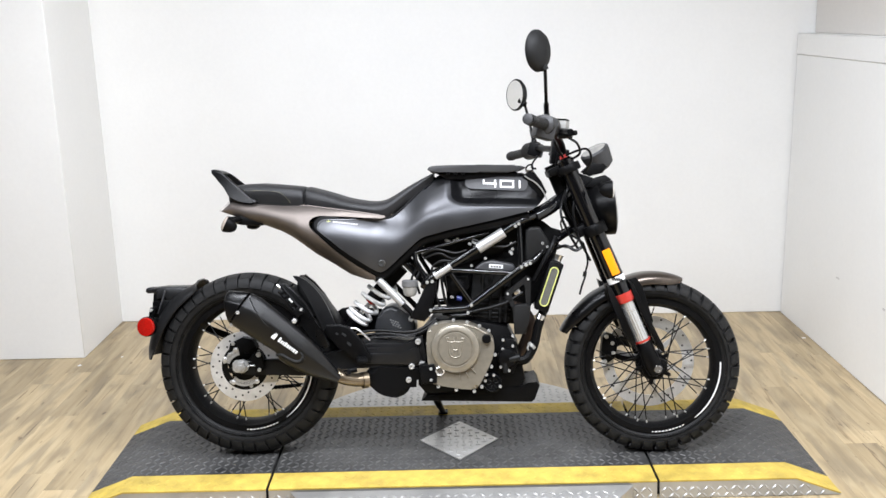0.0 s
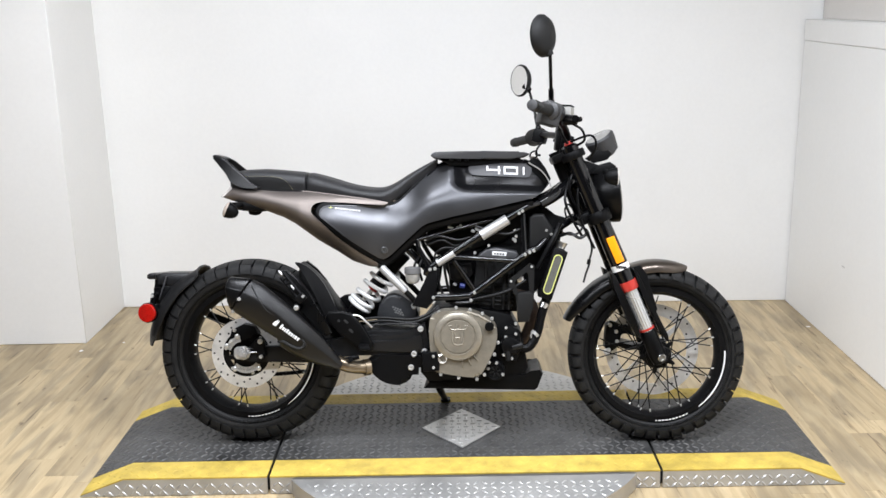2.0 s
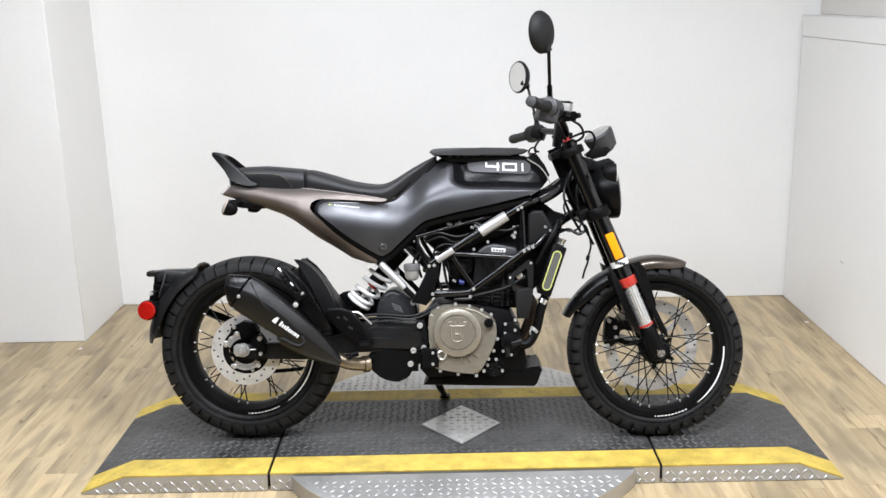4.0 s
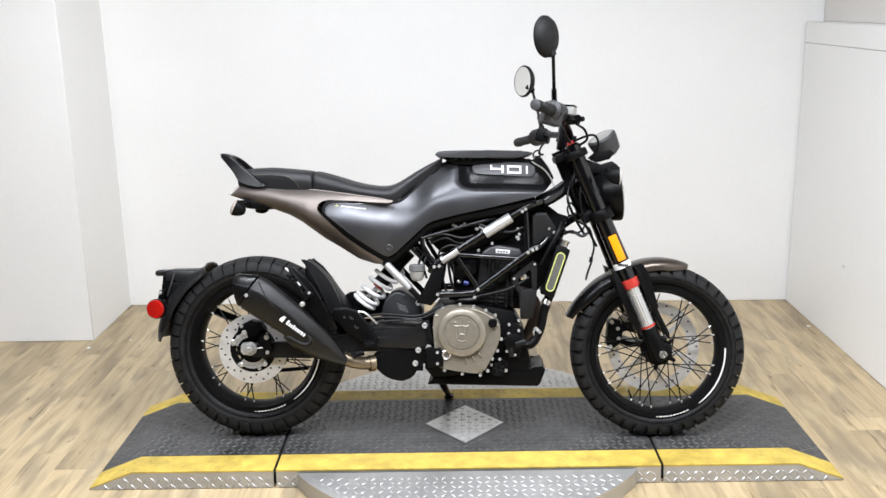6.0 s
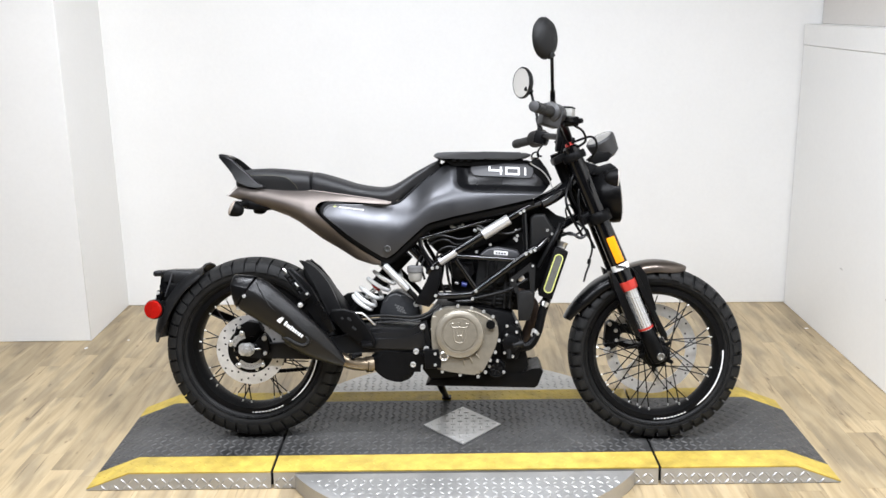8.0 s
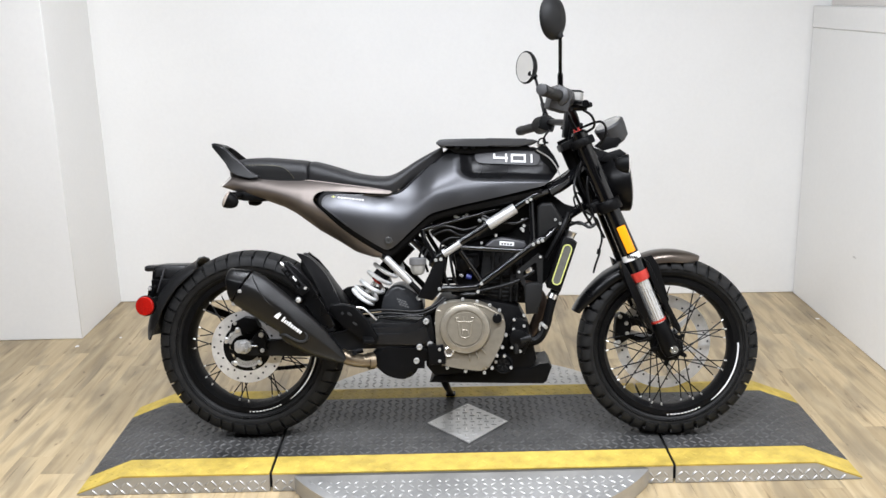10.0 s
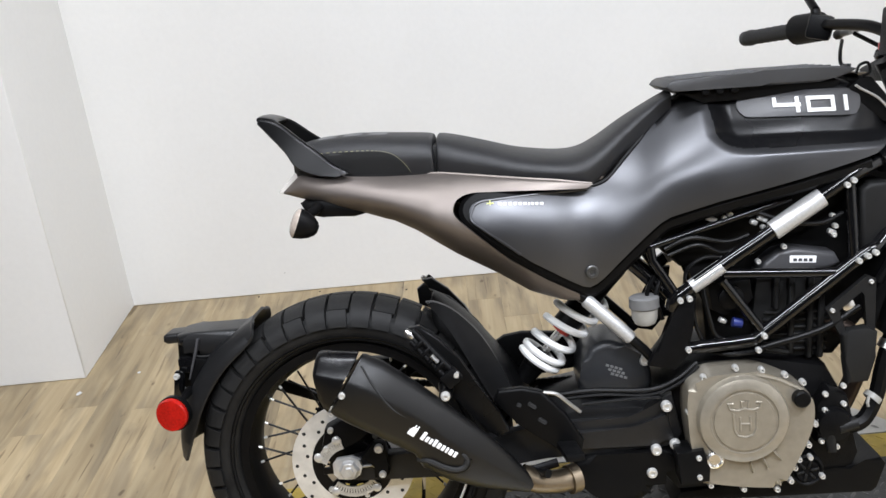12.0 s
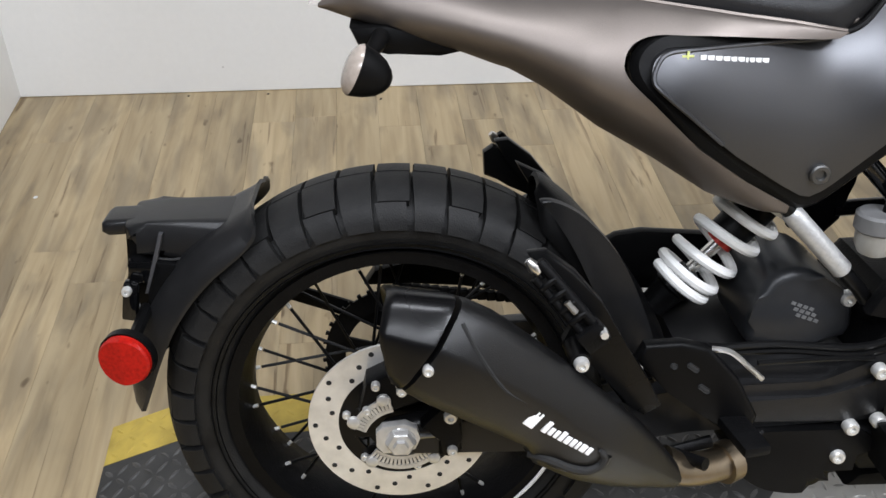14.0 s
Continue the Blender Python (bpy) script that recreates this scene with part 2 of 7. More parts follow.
    l.new(g.outputs["Fac"], bp.inputs["Height"])
    l.new(bp.outputs[0], b.inputs["Normal"])
    return m


OAK = plank_material()


# ---- mesh helpers ----
def finish(name, bm, mat, parent=None, label="", sharp=38, place=None):
    """Links a bmesh as one object; sharp: edges steeper than this stay hard."""
    bmesh.ops.recalc_face_normals(bm, faces=bm.faces)
    me = bpy.data.meshes.new(name)
    bm.to_mesh(me)
    bm.free()
    for mm in (mat if isinstance(mat, (list, tuple)) else [mat]):
        me.materials.append(mm)
    me.shade_smooth()
    me.set_sharp_from_angle(angle=radians(sharp))
    ob = new(name, me)
    if place is not None:
        ob.matrix_basis = place
    if parent is not None:
        ob.parent = parent
    if label:
        ob["label"] = label
    return ob


def part(name, bm, mat, parent, label="", sharp=38, place=None):
    return finish(name, bm, mat, parent, label, sharp, place)


def thing(name, label, category, place=None, group="", kind=""):
    ob = new(name)
    ob.empty_display_size = 0.1
    if place is not None:
        ob.matrix_basis = place
    return tagged(ob, label, category, group, kind)


def bridge(bm, a, b, closed=True, mi=0):
    n = len(a)
    for i in range(n if closed else n - 1):
        j = (i + 1) % n
        f = bm.faces.new((a[i], a[j], b[j], b[i]))
        f.material_index = mi


def tube(bm, path, r, sides=10, cap=True, mi=0):
    """A round bar along a path; r: one radius or one for each point."""
    pts = [Vector(p) for p in path]
    rad = r if isinstance(r, (list, tuple)) else [r] * len(pts)
    rings = []
    t0 = (pts[1] - pts[0]).normalized()
    up = Vector((0, 0, 1)) if abs(t0.z) < 0.9 else Vector((0, 1, 0))
    nx = t0.cross(up).normalized()
    for i, p in enumerate(pts):
        t = (pts[min(i + 1, len(pts) - 1)] - pts[max(i - 1, 0)]).normalized()
        nx = (nx - t * nx.dot(t)).normalized()
        ny = t.cross(nx)
        rings.append([bm.verts.new(p + rad[i] * (math.cos(2 * math.pi * k / sides) * nx + math.sin(2 * math.pi * k / sides) * ny)) for k in range(sides)])
    for a, b in zip(rings, rings[1:]):
        bridge(bm, a, b, mi=mi)
    if cap:
        for ring in (rings[0], rings[-1]):
            bm.faces.new(ring).material_index = mi
    return bm


def spline(pts, per=6, closed=False):
    """Catmull-Rom through the points."""
    P = [Vector(p) for p in pts]
    n, out = len(P), []
    for i in range(n if closed else n - 1):
        p1, p2 = P[i], P[(i + 1) % n]
        p0 = P[(i - 1) % n] if closed or i > 0 else p1 * 2 - p2
        p3 = P[(i + 2) % n] if closed or i + 2 < n else p2 * 2 - p1
        for k in range(per):
            t = k / per
            out.append(0.5 * ((2 * p1) + (p2 - p0) * t + (2 * p0 - 5 * p1 + 4 * p2 - p3) * t * t + (3 * p1 - p0 - 3 * p2 + p3) * t ** 3))
    if not closed:
        out.append(P[-1])
    return out


def prism(bm, outline, y0, y1, bevel=0.0, seg=2, mi=0):
    """An outline in x, z given thickness from y0 to y1, with rounded edges."""
    lo = [bm.verts.new((p[0], y0, p[1])) for p in outline]
    hi = [bm.verts.new((p[0], y1, p[1])) for p in outline]
    fs = [bm.faces.new(lo), bm.faces.new(hi)]
    n = len(lo)
    for i in range(n):
        fs.append(bm.faces.new((lo[i], lo[(i + 1) % n], hi[(i + 1) % n], hi[i])))
    for f in fs:
        f.material_index = mi
    if bevel:
        rim = [e for f in fs[:2] for e in f.edges]
        bmesh.ops.bevel(bm, geom=list(set(rim)), offset=bevel, segments=seg, affect="EDGES", profile=0.6)
    return bm


def block(bm, size, centre, turn=(0, 0, 0), bevel=0.004, seg=2):
    """A box with rounded edges."""
    m = pose(*centre, *turn) @ Matrix.Diagonal((*size, 1))
    got = bmesh.ops.create_cube(bm, size=1, matrix=m)
    if bevel:
        es = {e for v in got["verts"] for e in v.link_edges}
        bmesh.ops.bevel(bm, geom=list(es), offset=bevel, segments=seg, affect="EDGES", profile=0.6)
    return bm


def lathe(bm, profile, sides=48, centre=(0, 0, 0), closed=False, mi=0, turn=None):
    """A profile of (radius, along) spun round the y axis."""
    rings = []
    for r, a in profile:
        ring = []
        for k in range(sides):
            w = 2 * math.pi * k / sides
            v = Vector((r * math.cos(w), a, r * math.sin(w)))
            if turn is not None:
                v = turn @ v
            ring.append(bm.verts.new(v + Vector(centre)))
        rings.append(ring)
    for a, b in zip(rings, rings[1:]):
        bridge(bm, a, b, mi=mi)
    if closed:
        bridge(bm, rings[-1], rings[0], mi=mi)
    else:
        for ring, (r, _) in ((rings[0], profile[0]), (rings[-1], profile[-1])):
            if r > 1e-5:
                bm.faces.new(ring).material_index = mi
    return bm


def bolt_head(bm, x, y, z, r=0.007, h=0.006, mi=0):
    """A small hexagon-socket head that faces the bike's right."""
    lathe(bm, [(r, y + 0.004), (r, y - h * 0.6), (r * 0.8, y - h), (r * 0.45, y - h), (r * 0.4, y - h * 0.5)], 12, (x, 0, z), mi=mi)


BOLT_SHAPES = {}


def bolts(parent, spots, r=0.006, h=0.008, label="bright steel bolt", mat=None):
    """Separate bolts on the bike's right that share one shape; spots: x, y, z."""
    for x, y, z in spots:
        key = (r, h)
        if key not in BOLT_SHAPES:
            bm = bmesh.new()
            bolt_head(bm, 0, 0, 0, r, h)
            ob = finish("bolt", bm, mat or ZINC)
            BOLT_SHAPES[key] = ob.data
        else:
            ob = new("bolt", BOLT_SHAPES[key])
        ob.matrix_basis = pose(x, y, z, 0, 17 * len(BOLT_SHAPES), 0)
        ob.parent = parent
        ob["label"] = label


def interp(table, x):
    if x <= table[0][0]:
        return table[0][1]
    for (a, va), (b, vb) in zip(table, table[1:]):
        if x <= b:
            return va + (vb - va) * (x - a) / (b - a)
    return table[-1][1]


def ease(table, x):
    """As interp, but along a smooth curve through the table's values."""
    if x <= table[0][0]:
        return table[0][1]
    for i, ((a, va), (b, vb)) in enumerate(zip(table, table[1:])):
        if x <= b:
            (p, vp), (q, vq) = table[max(i - 1, 0)], table[min(i + 2, len(table) - 1)]
            h, u = b - a, (x - a) / (b - a)
            ma, mb = (vb - vp) / (b - p) * h, (vq - va) / (q - a) * h
            return (2 * u ** 3 - 3 * u * u + 1) * va + (u ** 3 - 2 * u * u + u) * ma + (3 * u * u - 2 * u ** 3) * vb + (u ** 3 - u * u) * mb
    return table[-1][1]


def sm(a, b, x):
    t = min(max((x - a) / (b - a), 0), 1)
    return t * t * (3 - 2 * t)


# ---- the room ----
def slab(name, x0, x1, y0, y1, z0, z1, mat, turn=0.0, label="", kind="structure"):
    bm = bmesh.new()
    block(bm, (x1 - x0, y1 - y0, z1 - z0), ((x0 + x1) / 2, (y0 + y1) / 2, (z0 + z1) / 2), (0, 0, turn), 0.003, 1)
    ob = finish(name, bm, mat)
    return tagged(ob, label, "wall" if "wall" in name else name.split("_")[0], kind=kind)


slab("wall_back", -1.10, 2.60, 1.577, 1.697, 0, CEIL, WALL, -1.34, "plain white painted back wall")
slab("wall_column", -3.4, -0.996, 1.088, 1.9, 0, CEIL, WALL, 0, "white painted wall block with a square corner")
slab("wall_right_lower", 2.342, 2.60, -7.6, 1.53, 0, 1.272, WALL, 0, "white painted lower wall")
slab("wall_right_rail", 2.3395, 2.60, -7.6, 1.53, 1.272, 1.368, WALL, 0, "white painted rail along the lower wall")
slab("wall_right_upper", 2.42, 2.60, -7.6, 1.53, 1.368, CEIL, WALL_WARM, 0, "beige-grey painted wall above a white rail")
# left and front walls are never seen; added dark to darken the bike's reflections
slab("wall_left", -3.52, -3.404, -7.6, 1.9, 0, CEIL, UNSEEN_WALL, 0, "unseen dark wall added to keep reflections dark")
slab("wall_front", -3.52, 2.60, -7.72, -7.604, 0, CEIL, UNSEEN_WALL, 0, "unseen dark wall added to keep reflections dark")
# unseen ceiling closes the room, dark to hold back bounced light
slab("ceiling", -3.52, 2.60, -7.72, 1.95, CEIL + 0.004, CEIL + 0.1, CEILING_M, 0, "unseen ceiling made dark to cut fill light")


def ceiling_light(x, y):
    t = thing("ceiling_light", "white ceiling light with a long glowing diffuser", "ceiling light", pose(x, y, CEIL), "ceiling lights")
    bm = bmesh.new()
    block(bm, (1.25, 0.34, 0.05), (0, 0, -0.026), bevel=0.008)
    part("frame", bm, WHITE_M, t)
    bm = bmesh.new()
    block(bm, (1.18, 0.28, 0.014), (0, 0, -0.06), bevel=0.004)
    part("diffuser", bm, DIFFUSER, t, "glowing white diffuser")


for lx, ly, watts in LIGHTS:
    ceiling_light(lx, ly)


# ---- the lift ----
TOP, X0, X1, SEAM_L, SEAM_R, HALF = 0.06, -0.50, 1.895, 0.095, 1.322, 0.315
BREAK_L, BREAK_R = -0.36, 1.752
DISC_C, DISC_R = (0.705, 0.0), 0.628


def deck_z(x):
    """Height of the ramped deck along its length."""
    if x < BREAK_L:
        return 0.006 + (TOP - 0.006) * (x - X0) / (BREAK_L - X0)
    if x > BREAK_R:
        return 0.006 + (TOP - 0.006) * (X1 - x) / (X1 - BREAK_R)
    return TOP


def deck_segment(bm, xs, y0, y1):
    """A strip of deck plate that follows the ramps."""
    rows = []
    for x in xs:
        z = deck_z(x)
        rows.append([bm.verts.new((x, y0, z)), bm.verts.new((x, y1, z)), bm.verts.new((x, y1, z - 0.005)), bm.verts.new((x, y0, z - 0.005))])
    for a, b in zip(rows, rows[1:]):
        bridge(bm, a, b)
    bm.faces.new(rows[0])
    bm.faces.new(rows[-1])


def lozenges(bm, places, zfun, length=0.017, width=0.0052, height=0.0016):
    """Raised tread lugs; places: x, y and the angle of each."""
    for x, y, ang in places:
        c, s = math.cos(ang), math.sin(ang)
        ring = []
        for u, v in ((-1, 0), (-0.4, -1), (0.4, -1), (1, 0), (0.4, 1), (-0.4, 1)):
            px, py = x + c * u * length / 2 - s * v * width / 2, y + s * u * length / 2 + c * v * width / 2
            ring.append(bm.verts.new((px, py, zfun(px) - 0.0002)))
        tops = []
        for u in (-0.45, 0.45):
            px, py = x + c * u * length / 2, y + s * u * length / 2
            tops.append(bm.verts.new((px, py, zfun(px) + height)))
        a, b = tops
        bm.faces.new((ring[0], ring[1], a))
        bm.faces.new((ring[1], ring[2], b, a))
        bm.faces.new((ring[2], ring[3], b))
        bm.faces.new((ring[3], ring[4], b))
        bm.faces.new((ring[4], ring[5], a, b))
        bm.faces.new((ring[5], ring[0], a))


def lug_grid(x0, x1, y0, y1, pitch=0.0205, keep=None):
    out, i = [], 0
    x = x0 + pitch * 0.6
    while x < x1 - pitch * 0.5:
        y, j = y0 + pitch * 0.6, 0
        while y < y1 - pitch * 0.5:
            if keep is None or keep(x, y):
                out.append((x, y, math.pi / 4 * (1 if (i + j) % 2 else -1)))
            y, j = y + pitch, j + 1
        x, i = x + pitch, i + 1
    return out


lift = thing("motorcycle_lift", "low black tread-plate display ramp with yellow edge stripes", "display ramp", pose(0, 0, 0))
DIA = [(0.567, 0.008), (0.703, -0.146), (0.838, 0.008), (0.707, 0.158)]


def in_diamond(x, y, grow=0.0):
    return abs(x - 0.7025) / (0.1355 + grow) + abs(y - 0.007) / (0.152 + grow) < 1


for xa, xb, label in ((X0, SEAM_L - 0.0045, "ramped end section"), (SEAM_L + 0.0045, SEAM_R - 0.0045, "flat middle section"), (SEAM_R + 0.0045, X1, "ramped end section")):
    xs = sorted({xa, xb, *[q for q in (BREAK_L, BREAK_R) if xa < q < xb]})
    bm = bmesh.new()
    deck_segment(bm, xs, -HALF + 0.108, HALF - 0.09)
    section = part("deck_plate", bm, DECK, lift, "black coated tread plate, " + label)
    bm = bmesh.new()
    lozenges(bm, lug_grid(xa, xb, -HALF + 0.11, HALF - 0.09, pitch=0.0245, keep=lambda x, y: not in_diamond(x, y, 0.012)), deck_z, 0.027, 0.0085, 0.0022)
    tagged(part("tread_pattern", bm, WORN_M, section), kind="stuff")
    for ya, yb in ((-HALF, -HALF + 0.107), (HALF - 0.089, HALF)):
        bm = bmesh.new()
        deck_segment(bm, xs, ya, yb)
        stripe = part("yellow_stripe", bm, YELLOW, lift, "worn yellow safety stripe")
        bm = bmesh.new()
        lozenges(bm, lug_grid(xa, xb, ya, yb, pitch=0.0275), deck_z, 0.024, 0.007, 0.0013)
        tagged(part("tread_pattern", bm, YELLOW, stripe), kind="stuff")
    for side in (-1, 1):
        bm = bmesh.new()
        y = side * (HALF + 0.004)
        lo = [bm.verts.new((x, y, 0.002)) for x in xs]
        hi = [bm.verts.new((x, side * (HALF - 0.001), max(deck_z(x) - 0.006, 0.003))) for x in xs]
        bridge(bm, lo, hi, closed=False)
        lo2 = [bm.verts.new((x, y - side * 0.006, 0.002)) for x in xs]
        hi2 = [bm.verts.new((x, side * (HALF - 0.007), max(deck_z(x) - 0.006, 0.003))) for x in xs]
        bridge(bm, lo2, hi2, closed=False)
        bridge(bm, lo, lo2, closed=False)
        bridge(bm, hi, hi2, closed=False)
        skirt = part("side_skirt", bm, PLATE, lift, "bright aluminium tread-plate skirt")
        bm = bmesh.new()
        pts = lug_grid(xa, xb, -0.004, 0.058, 0.0215, keep=lambda x, z: 0.008 < z < deck_z(x) - 0.014)
        lozenges(bm, pts, lambda x: 0.0, 0.023, 0.0066, 0.0024)
        for v in bm.verts:
            px, pz, h = v.co
            v.co = (px, side * (HALF + 0.0045 - 0.006 * pz / 0.06 + h), pz)
        tagged(part("tread_pattern", bm, PLATE, skirt), kind="stuff")
bm = bmesh.new()
block(bm, (X1 - X0 - 0.3, 2 * HALF - 0.05, 0.04), ((X0 + X1) / 2, 0, 0.0205), bevel=0)
part("frame", bm, GAP_M, lift, "dark underframe")
bm = bmesh.new()
ring = [bm.verts.new((x, y, TOP + 0.0035)) for x, y in DIA]
low = [bm.verts.new((x, y, TOP - 0.003)) for x, y in DIA]
bm.faces.new(ring)
bridge(bm, low, ring)
dia = part("diamond_plate", bm, PLATE, lift, "bare aluminium diamond-shaped cover")
bm = bmesh.new()
lozenges(bm, [(x, y, a + math.pi / 4) for x, y, a in lug_grid(0.56, 0.84, -0.15, 0.16, 0.024, lambda x, y: in_diamond(x, y, -0.014))], lambda x: TOP + 0.0035, 0.022, 0.007, 0.002)
tagged(part("tread_pattern", bm, PLATE, dia), kind="stuff")
for x, y in DIA:
    bm = bmesh.new()
    u = Vector((0.7025 - x, 0.007 - y)) * 0.1
    lathe(bm, [(0.005, 0), (0.004, 0.0015), (0.002, 0.0005)], 10, (x + u.x, y + u.y, TOP + 0.0035), turn=Matrix.Rotation(radians(90), 3, "X"))
    part("screw", bm, STEEL, dia)

disc = thing("turntable_disc", "round bright aluminium tread-plate turntable under the ramp", "turntable", pose(DISC_C[0], DISC_C[1], 0))
for side in (-1, 1):
    a0 = math.asin((HALF + 0.012) / DISC_R)
    arc = [(DISC_R * math.cos(a), side * DISC_R * math.sin(a)) for a in np.linspace(a0, math.pi - a0, 40)]
    bm = bmesh.new()
    hi = [bm.verts.new((x, y, 0.054)) for x, y in arc]
    lo = [bm.verts.new((x, y, 0.049)) for x, y in arc]
    bm.faces.new(hi)
    bm.faces.new(lo)
    bridge(bm, lo, hi)
    top = part("top_plate", bm, PLATE, disc, "scuffed aluminium tread plate")
    bm = bmesh.new()
    q = HALF + 0.02
    lozenges(bm, lug_grid(-DISC_R, DISC_R, q if side > 0 else -DISC_R, DISC_R if side > 0 else -q, 0.027, lambda x, y: math.hypot(x, y) < DISC_R - 0.012), lambda x: 0.054, 0.025, 0.0075, 0.0024)
    tagged(part("tread_pattern", bm, PLATE, top), kind="stuff")
    bm = bmesh.new()
    for r in (DISC_R - 0.001, DISC_R - 0.006):
        arc = [(r * math.cos(a), side * r * math.sin(a)) for a in np.linspace(a0, math.pi - a0, 40)]
        bridge(bm, [bm.verts.new((x, y, 0.002)) for x, y in arc], [bm.verts.new((x, y, 0.0488)) for x, y in arc], closed=False)
    part("rim_skirt", bm, PLATE, disc, "curved aluminium skirt")


# ---- the motorcycle ----
BIKE = pose(0, -0.033, TOP, 0, 0, -2.3) @ pose(0, 0, 0, -11, 0, 0)
bike = thing("motorcycle", "black and gunmetal naked motorcycle with wire-spoke wheels leaning on its stand", "motorcycle", BIKE)
RA, FA = (0.0, 0.0, 0.304), (1.349, 0.0, 0.286)


def tyre_profile(R, width, rim):
    """Right to left: bead, sidewall, shoulder and crown, as (radius, across)."""
    w = width / 2
    half = [(rim, -w * 0.66), (rim + 0.012, -w * 0.84), (rim + (R - rim) * 0.42, -w * 0.99), (rim + (R - rim) * 0.64, -w * 0.96),
            (R - (R - rim) * 0.19, -w * 0.84), (R - (R - rim) * 0.075, -w * 0.58), (R - (R - rim) * 0.018, -w * 0.28)]
    return half + [(R, 0)] + [(r, -a) for r, a in reversed(half)]


def wheel(name, centre, R, width, rim_w, pitches, groove, disc_r, disc_y, label):
    rim_r = 0.2155
    bm = bmesh.new()
    w = rim_w / 2
    lathe(bm, [(rim_r + 0.007, -w), (rim_r + 0.0075, -w + 0.004), (rim_r - 0.004, -w + 0.008), (rim_r - 0.008, -w * 0.55), (rim_r - 0.014, -w * 0.3), (rim_r - 0.014, w * 0.3), (rim_r - 0.008, w * 0.55),
               (rim_r - 0.004, w - 0.008), (rim_r + 0.0075, w - 0.004), (rim_r + 0.007, w), (rim_r - 0.009, w * 0.98), (rim_r - 0.015, w * 0.62), (rim_r - 0.021, w * 0.32), (rim_r - 0.021, -w * 0.32), (rim_r - 0.015, -w * 0.62), (rim_r - 0.009, -w * 0.98)],
          72, closed=True)
    base = part(name, bm, CASTING, bike, label, place=Matrix.Translation(centre))
    # tyre carcass
    prof = tyre_profile(R - 0.0115, width - 0.012, rim_r + 0.004)
    bm = bmesh.new()
    lathe(bm, [tuple(p) for p in (Vector((a, b, 0)).to_2d() for a, b in prof)], 96, closed=True)
    part("tyre", bm, RUBBER, base, "black block-tread tyre", 60)
    # tread blocks
    outer = [Vector((r, a, 0)) for r, a in tyre_profile(R, width, rim_r + 0.004)]
    curve = spline(outer, 6)
    lens = [0.0]
    for a, b in zip(curve, curve[1:]):
        lens.append(lens[-1] + (b - a).length)

    def on(s, lift):
        s *= lens[-1]
        for i in range(len(lens) - 1):
            if s <= lens[i + 1]:
                q = curve[i].lerp(curve[i + 1], (s - lens[i]) / max(lens[i + 1] - lens[i], 1e-9))
                d = (curve[i + 1] - curve[i]).normalized()
                return q + Vector((abs(d.y), math.copysign(abs(d.x), q.y), 0)) * lift
        return curve[-1]

    step = 2 * math.pi / pitches

    def tread_shape(s0, s1, n=6):
        """One tread block at angle 0, cut by a fine groove all round."""
        bm = bmesh.new()
        skew = step * 0.16 * (0.5 - (s0 + s1) / 2) * 2
        grid = []
        for i in range(n + 1):
            s = s0 + (s1 - s0) * i / n
            row = []
            for j in range(3):
                gap = groove + groove * (abs(s - 0.5) / 0.33) ** 2
                a = step * (gap + (1 - 2 * gap) * j / 2) + skew * i / n
                p, q = on(s, 0.0), on(s, -0.012)
                row.append((bm.verts.new((p.x * math.cos(a), p.y, p.x * math.sin(a))), bm.verts.new((q.x * math.cos(a), q.y, q.x * math.sin(a)))))
            grid.append(row)
        for i in range(n):
            for j in range(2):
                bm.faces.new((grid[i][j][0], grid[i + 1][j][0], grid[i + 1][j + 1][0], grid[i][j + 1][0]))
        edge = [grid[0][j] for j in range(3)] + [grid[i][2] for i in range(1, n + 1)] + [grid[n][j] for j in (1, 0)] + [grid[i][0] for i in range(n - 1, 0, -1)]
        for a, b in zip(edge, edge[1:] + edge[:1]):
            bm.faces.new((a[0], b[0], b[1], a[1]))
        ob = part("tread_block", bm, RUBBER, base, "", 30)
        me = ob.data
        bpy.data.objects.remove(ob)
        return me

    whole = [tread_shape(0.165, 0.494, 9), tread_shape(0.506, 0.835, 9)]
    outer_half = [tread_shape(0.165, 0.282, 4), tread_shape(0.718, 0.835, 4)]
    inner_half = [tread_shape(0.288, 0.494, 6), tread_shape(0.506, 0.712, 6)]
    for k in range(pitches):
        shapes = []
        for side in (0, 1):
            shapes += [whole[side]] if (k + side) % 2 else [outer_half[side], inner_half[side]]
        for me in shapes:
            ob = new("tread_block", me)
            ob.matrix_basis = Matrix.Rotation(-k * step, 4, "Y")
            ob.parent = base
    # bead ring mould lines on the wall that shows
    bm = bmesh.new()
    for r in (rim_r + 0.018, rim_r + 0.024):
        lathe(bm, [(r - 0.001, -width * 0.44), (r, -width * 0.455), (r + 0.001, -width * 0.44)], 72, closed=True)
    # hub
    lathe(bm, [(0.016, -0.075), (0.022, -0.07), (0.024, -0.045), (0.046, -0.04), (0.048, -0.034), (0.030, -0.028), (0.024, 0.0), (0.030, 0.028), (0.048, 0.034), (0.046, 0.04), (0.024, 0.045), (0.022, 0.075), (0.016, 0.08)], 32)
    part("hub", bm, SATIN_BLACK, base, "black hub")
    # spokes: one shared shape, laid tangentially
    hub_r, out_r = 0.042, rim_r - 0.018
    length = math.sqrt(out_r ** 2 - hub_r ** 2)
    bm = bmesh.new()
    tube(bm, [(0, 0, 0), (0, 0, length - 0.010)], 0.0021, 6, mi=0)
    tube(bm, [(0, 0, length - 0.008), (0, 0, length + 0.004)], 0.0026, 6, mi=1)
    first = None
